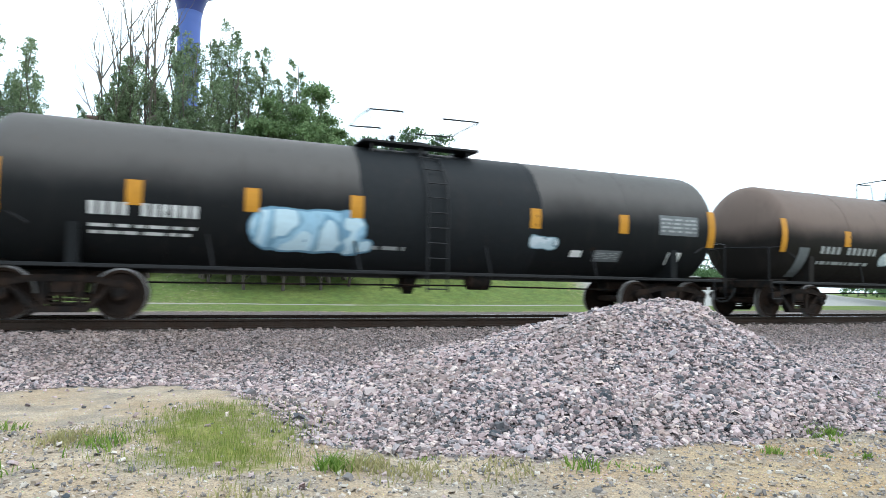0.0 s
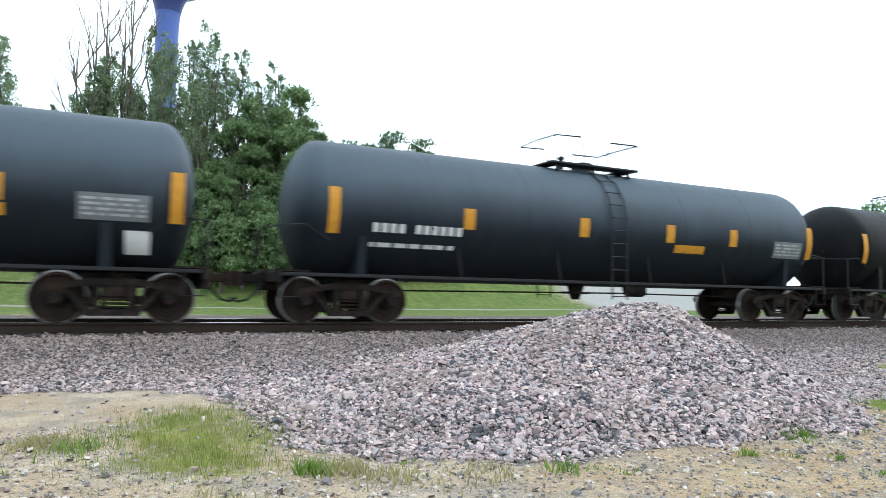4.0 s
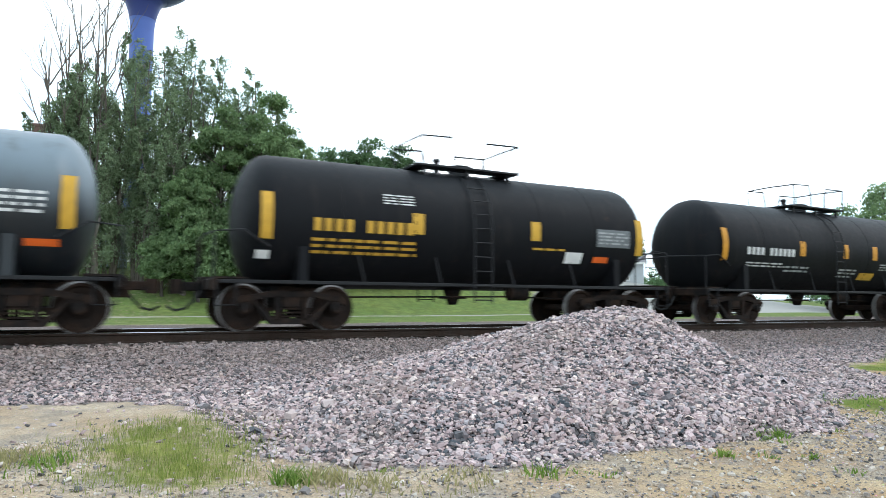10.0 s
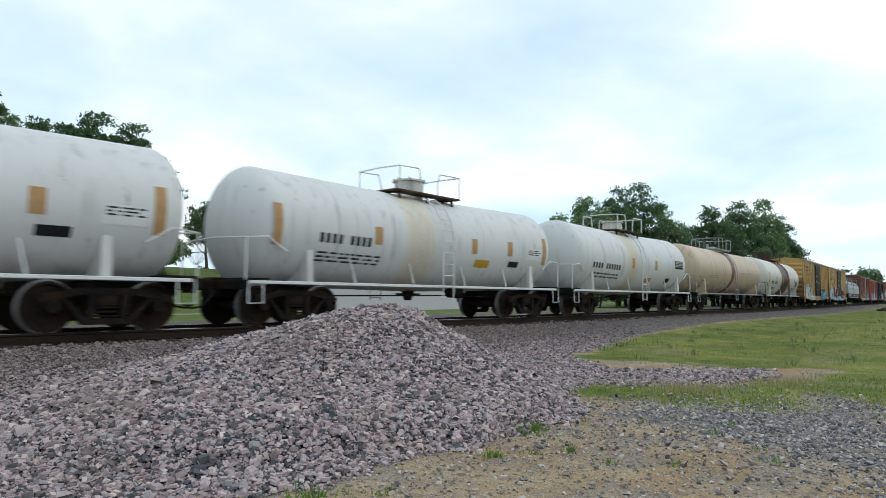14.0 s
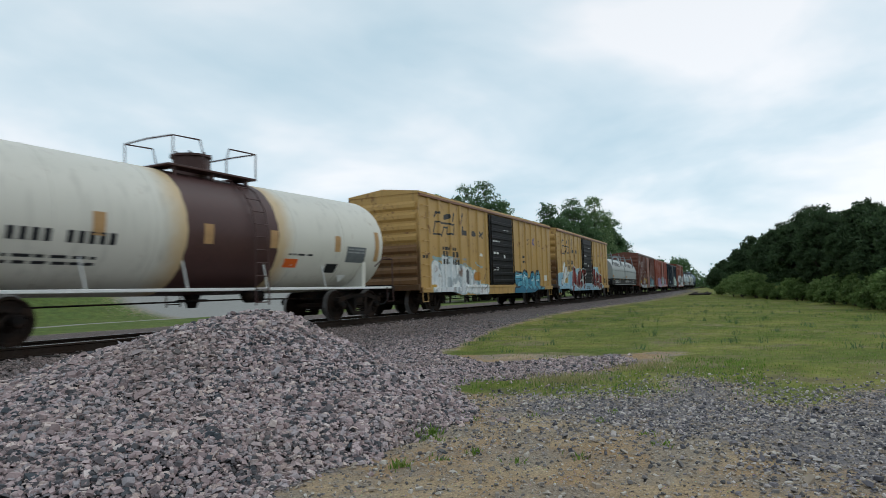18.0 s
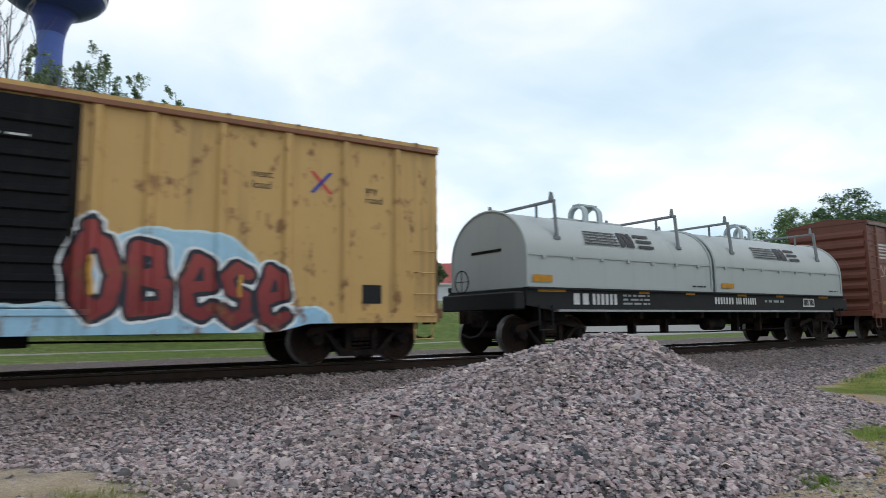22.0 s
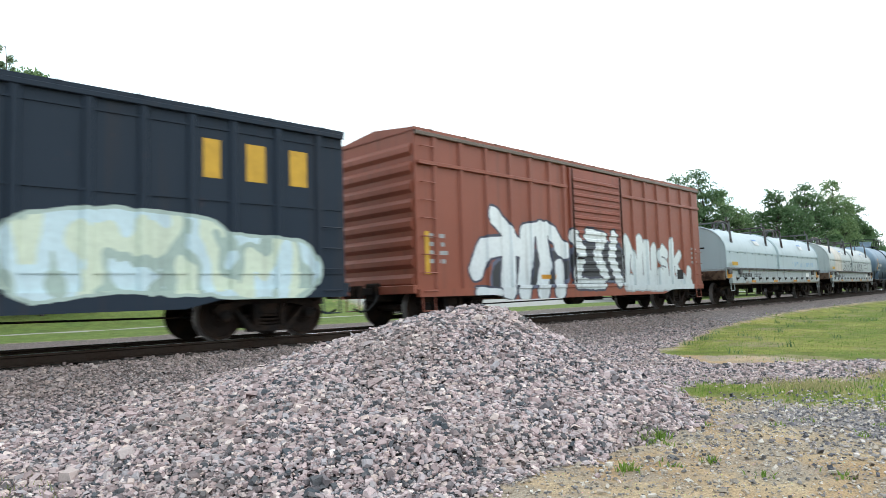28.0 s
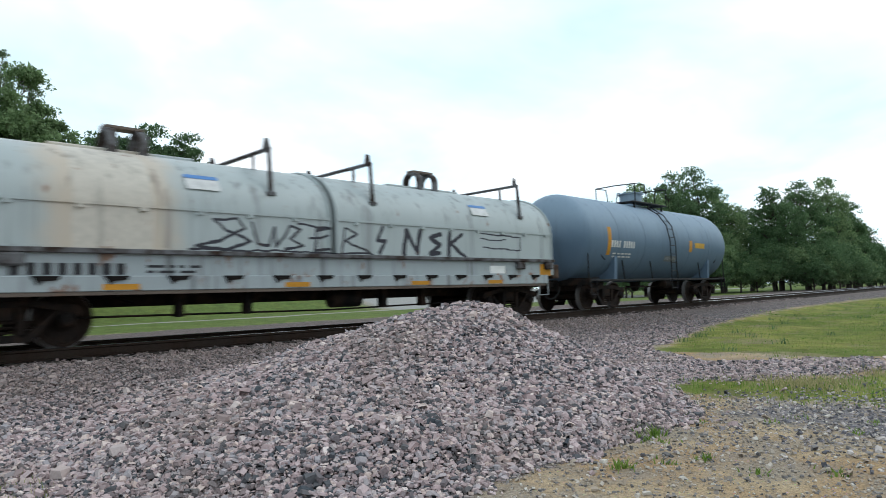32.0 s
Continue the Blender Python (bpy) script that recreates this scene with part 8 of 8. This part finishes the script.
def bare_limb(g, r, p, d, length, rad, depth):
    q = p + d.normalized() * length
    pts = crooked(r, p, q, 4, 0.05)
    g.tube(pts, rad, 5, rad * 0.3, caps=False)
    if depth:
        for k in range(3):
            nd = (d.normalized() + Vector((r.uniform(-1, 1), r.uniform(-1, 1), r.uniform(0.0, 0.8))) * 0.5).normalized()
            bare_limb(g, r, pts[r.choice([2, 3])].copy(), nd, length * r.uniform(0.45, 0.7), rad * 0.5, depth - 1)


def bare_tree(x, y, tall, seed, label):
    r = random.Random(seed)
    tr_ = tagged(new("dead_tree"), label, "tree")
    tr_.matrix_basis = pose(x, y, float(ground_z(np.array(float(x)), np.array(float(y)))) - 0.1)
    g = Geo()
    g.tube(crooked(r, (0, 0, 0), (r.uniform(-0.6, 0.6), 0, tall), 6, 0.012), 0.17, 8, 0.02)
    for k in range(9):
        f = 0.35 + 0.55 * k / 9
        a = k * 2.4
        bare_limb(g, r, Vector((0, 0, tall * f)), Vector((math.cos(a) * 0.5, math.sin(a) * 0.5, 1.25)), tall * 0.24 * r.uniform(0.7, 1.1), 0.05, 1)
    part("trunk", g, BARK, tr_)


POP = "poplar with silvery green leaves and thin upright branches"
# the poplars before the tower
for k, (x, y, top, cr) in enumerate([(2.9, 46, 18.6, 2.3), (-0.9, 45, 17.6, 2.3), (0.6, 44.5, 16.6, 2.2), (4.9, 46, 17.4, 2.2), (-3.1, 44.6, 14.6, 2.2), (-4.8, 45, 12.0, 1.6), (7.3, 45, 16.3, 2.3), (1.6, 43.6, 13.0, 2.2), (-1.8, 43.6, 14.2, 2.0), (-3.4, 44.3, 15.2, 1.8), (6.2, 44.6, 14.6, 2.2), (9.0, 44.8, 14.4, 2.0)]):
    poplar(x, y, above(x, y, top) + 1.0, cr, 100 + k, POP)
for k, (x, y, top) in enumerate([(-3.8, 44, 18.4), (-3.0, 44.5, 19.6), (-2.1, 44.4, 19.2), (-4.7, 44.5, 16.5), (-1.7, 44, 21.0)]):
    bare_tree(x, y, above(x, y, top), 130 + k, "bare dead tree with thin grey branches")
for k, (x, y, top, cr) in enumerate([(-9.0, 45, 15.8, 2.4), (-11.4, 45.5, 16.8, 2.6), (-14.5, 46, 17.0, 2.6)]):
    poplar(x, y, above(x, y, top) + 0.3, cr, 140 + k, POP, low=0.3)
BROAD = "broadleaf tree with a full green crown"
for k, (x, y, top, cr) in enumerate([(5.4, 42.6, 13.6, 2.8), (7.9, 42.4, 14.9, 3.0), (9.8, 43.4, 13.2, 2.6), (3.2, 42.8, 9.5, 2.2), (11.0, 44.0, 9.2, 2.0)]):
    tree("tree", x, y, above(x, y, top), cr, 160 + k, LEAF_GREEN, 0.2, BROAD, 22, 36, 26, 0.105, 0.12, bark=BARK)
DARKT = "dark green maple with a rounded airy crown"
for k, (x, y, top, cr) in enumerate([(14.2, 50, 13.4, 3.0), (17.2, 50, 14.6, 3.3), (20.2, 50.5, 14.4, 3.2), (22.6, 51, 12.4, 2.9)]):
    tree("maple", x, y, above(x, y, top), cr, 170 + k, LEAF_DARK, 0.26, DARKT, 24, 30, 22, 0.115, 0.25)
for k, (x, y, top, cr) in enumerate([(16.4, 46.5, 8.8, 2.7), (19.4, 47, 7.6, 2.6), (13.4, 47, 6.6, 2.4), (22.4, 48, 6.2, 2.3), (10.9, 46.5, 6.0, 2.2), (4.0, 41.4, 6.6, 2.3), (6.4, 41.3, 7.2, 2.4), (8.9, 41.6, 6.8, 2.3), (11.0, 42.6, 6.0, 2.2), (2.0, 42.4, 5.4, 1.8)]):
    tree("tall_shrub", x, y, above(x, y, top), cr, 210 + k, LEAF_GREEN if k != 1 else LEAF_DARK, 0.12, "dense leafy green shrub below taller trees", 24, 34, 18, 0.12, 0.0, "bush")
for k, (x, y, h) in enumerate([(14.8, 44.6, 3.4), (17.6, 44.8, 3.6), (20.2, 45.4, 3.2)]):
    b_ = tree("flowering_shrub", x, y, h, 1.9, 216 + k, LEAF_POPLAR, 0.07, "pale flowering shrub in front of green shrubs", 16, 24, 18, 0.1, 0.0, "bush")
for k, (x, y, top, cr) in enumerate([(45.8, 52, 10.2, 2.7), (49.0, 54, 9.2, 2.6), (35.6, 66, 11.5, 2.8), (30.5, 51, 7.6, 2.2)]):
    tree("tree", x, y, above(x, y, top), cr, 176 + k, LEAF_DARK, 0.2, DARKT.replace("maple", "tree"), 20, 28, 18, 0.12, 0.2)
for k, (x, y, top, cr) in enumerate([(75, 41, 14.6, 5.0), (82.5, 41, 16.8, 5.0), (89.7, 41, 18.0, 5.4), (96, 40, 15.6, 4.8), (92.5, 31, 14.2, 4.6), (103, 31, 16.2, 4.8), (113, 30.5, 17.4, 5.2), (122, 30.5, 14.4, 4.6), (130, 31, 12.4, 4.6), (70, 43, 11.5, 4.4), (101, 38, 12.6, 4.6),
                                     (140, 36, 11.5, 5.0), (86, 36, 8.0, 3.6), (96, 33, 8.0, 3.6), (106, 29, 8.0, 3.6), (79, 38, 7.5, 3.6), (116, 28, 8.5, 3.8), (124, 28, 8.0, 3.6)]):
    tree("tree", x, y, above(x, y, top), cr, 180 + k, LEAF_DARK if k % 3 else LEAF_GREEN, 0.38, DARKT.replace("maple", "tree") if k % 3 else BROAD, 28, 28, 20, 0.16, -0.02)
for k in range(32):
    x = 64 + k * 2.55 + (k % 3) * 0.8
    y = (37.5 if x < 90 else 26.5) + (k % 2) * 1.2
    h = 4.6 + (k * 7 % 5) * 0.6
    tree("tall_shrub", x, y, h, h * 0.72, 320 + k, LEAF_GREEN if k % 2 else LEAF_DARK, 0.12, "dense leafy green shrub below taller trees", 16, 20, 18, 0.14, -0.1, "bush")
for k in range(9):
    x, y, h = 79 + k * 2.0, 37.5 - k * 1.35, 4.8 + (k * 3 % 4) * 0.6
    tree("tall_shrub", x, y, h, h * 0.7, 360 + k, LEAF_DARK if k % 2 else LEAF_GREEN, 0.12, "dense leafy green shrub below taller trees", 16, 20, 18, 0.14, -0.1, "bush")
# woods on the near side of the line, behind a hem of bushes
rw = random.Random(5)


def hem(a):
    """Distance of the wood's edge in the direction a (degrees from the line of the meadow)."""
    return float(np.interp(a, [-9, -6.2, -4.5, -1.9, 0.05, 2.4, 4.4, 6.0, 7.0], [24, 30, 35.5, 43, 50.5, 60, 71.5, 87, 110]))


def rise(a):
    return float(np.interp(a, [-9, -4.5, -1.9, 0.05, 2.4, 4.4, 6.0, 7.5], [0.114, 0.114, 0.112, 0.104, 0.076, 0.042, 0.02, 0.012]))


for k in range(24):
    a = 5.5 - 14.7 * k / 23 + rw.uniform(-0.3, 0.3)
    d = hem(a) + 9 + (k % 3) * 9 + rw.uniform(-2, 2)
    h = 1.3 + d * rise(a) * (0.86, 1.04, 0.95)[k % 3] * rw.uniform(0.8, 1.08)
    tree("tree", d * math.cos(radians(a)), d * math.sin(radians(a)), h, max(h * 0.42, 2.0), 220 + k, LEAF_WOOD, 0.2, "dark woodland tree at the edge of the meadow", 26, 26, 24, 0.115, 0.0)
for k in range(27):
    a = 5.1 - 13.2 * k / 26 + rw.uniform(-0.25, 0.25)
    d = hem(a) + rw.uniform(0.5, 5.0)
    h = rw.uniform(0.7, 2.5) * (0.7 + d / 170)
    tree("bush", d * math.cos(radians(a)), d * math.sin(radians(a)), h, h * 0.78, 260 + k, LEAF_BUSH, 0.05, "leafy green bush at the edge of the woods", 13, 18, 20, 0.085, -0.1, "bush")
# unseen trees, added to close off the wood and for reflections
for k, (x, y, h) in enumerate([(40, -14, 9), (46, -22, 10), (30, -16, 8), (34, -26, 10)]):
    tree("tree", x, y, h, h * 0.45, 250 + k, LEAF_WOOD, 0.2, "dark woodland tree at the edge of the meadow", 22, 24, 18, 0.12, 0.0)
# far woods
fw = np.random.default_rng(9)
cs, rs = [], []
for k in range(190):
    a = fw.uniform(-1.2, 1.9) if k < 150 else fw.uniform(-0.02, 0.22)
    rad_ = fw.uniform(190, 330)
    x, y = 30 + rad_ * math.cos(a), rad_ * math.sin(a)
    gap = abs(y - float(track_y(np.array(x))))
    if gap < 6:
        continue
    h = fw.uniform(8, 15) * min(1.0, 0.5 + gap / 40)
    z = float(ground_z(np.array(x), np.array(y)))
    for j in range(9):
        cs.append((x + fw.normal(0, 3.5), y + fw.normal(0, 3.5), z + h * fw.uniform(0.1, 0.95)))
        rs.append(fw.uniform(2.0, 3.8))
v_, f_ = leaf_cloud(np.array(cs), np.array(rs), 90, 0.5, 10)
tagged(new("far_woods", raw_mesh("far_woods", v_, f_, LEAF_DARK)), "distant dark green woods along the horizon", "woods", kind="stuff")

# stored track panel beside the line
pn = tagged(new("track_panel"), "short stored track panel of rails on ties", "track panel")
pn.matrix_basis = pose(99, 12.0, float(ground_z(np.array(99.0), np.array(12.0))), 0, 0, 5)
for k in range(24):
    part("tie", tie_me, None, pn, at=pose(-7 + k * 0.6, 0, 0.16, 0, 0, 0))
for s in (-1, 1):
    part("rail", Geo().prism([(s * 0.75 + a, 0.16 + b) for a, b in rail_profile], -8, 8, 'x'), RAIL_SIDE, pn)


# ---- what moves ----
def along(t):
    """Metres that the train has gone since 16 s."""
    u = t - 16
    return 11.4003 * u - 0.009287 * u * u - 0.0000975 * u ** 3


def car_pose(s):
    k = (2 * BEND) ** 2
    bent = BEND_END + k * BEND_END ** 3 / 6
    slope = 2 * BEND * min(max(s, -BEND_END), BEND_END)
    if abs(s) > bent:
        x = math.copysign(BEND_END + (abs(s) - bent) / math.hypot(1, slope), s)
    else:
        x = s
        for _ in range(6):
            x = s - k * x ** 3 / 6
    return pose(x, float(track_y(np.array(x))), RAIL_Z, 0, 0, math.degrees(math.atan(2 * BEND * min(max(x, -BEND_END), BEND_END))))


def motions():
    for car, place in CARS:
        walk(car, [(t, car_pose(place - along(t))) for t in range(0, 33)])
    for s in (-1, 1):
        lead = WHEELSETS[s][0]
        rows = [(k / FPS, pose(s * 0.885, 0, WR - 0.46) @ Matrix.Rotation(-along(k / FPS) / WR, 4, 'Y')) for k in range(32 * FPS + 1)]
        walk(lead, rows)
        keys = lead.animation_data
        for other in WHEELSETS[s][1:]:
            other.rotation_mode = 'QUATERNION'
            data = other.animation_data_create()
            data.action = keys.action
            data.action_slot = keys.action_slot


motions()
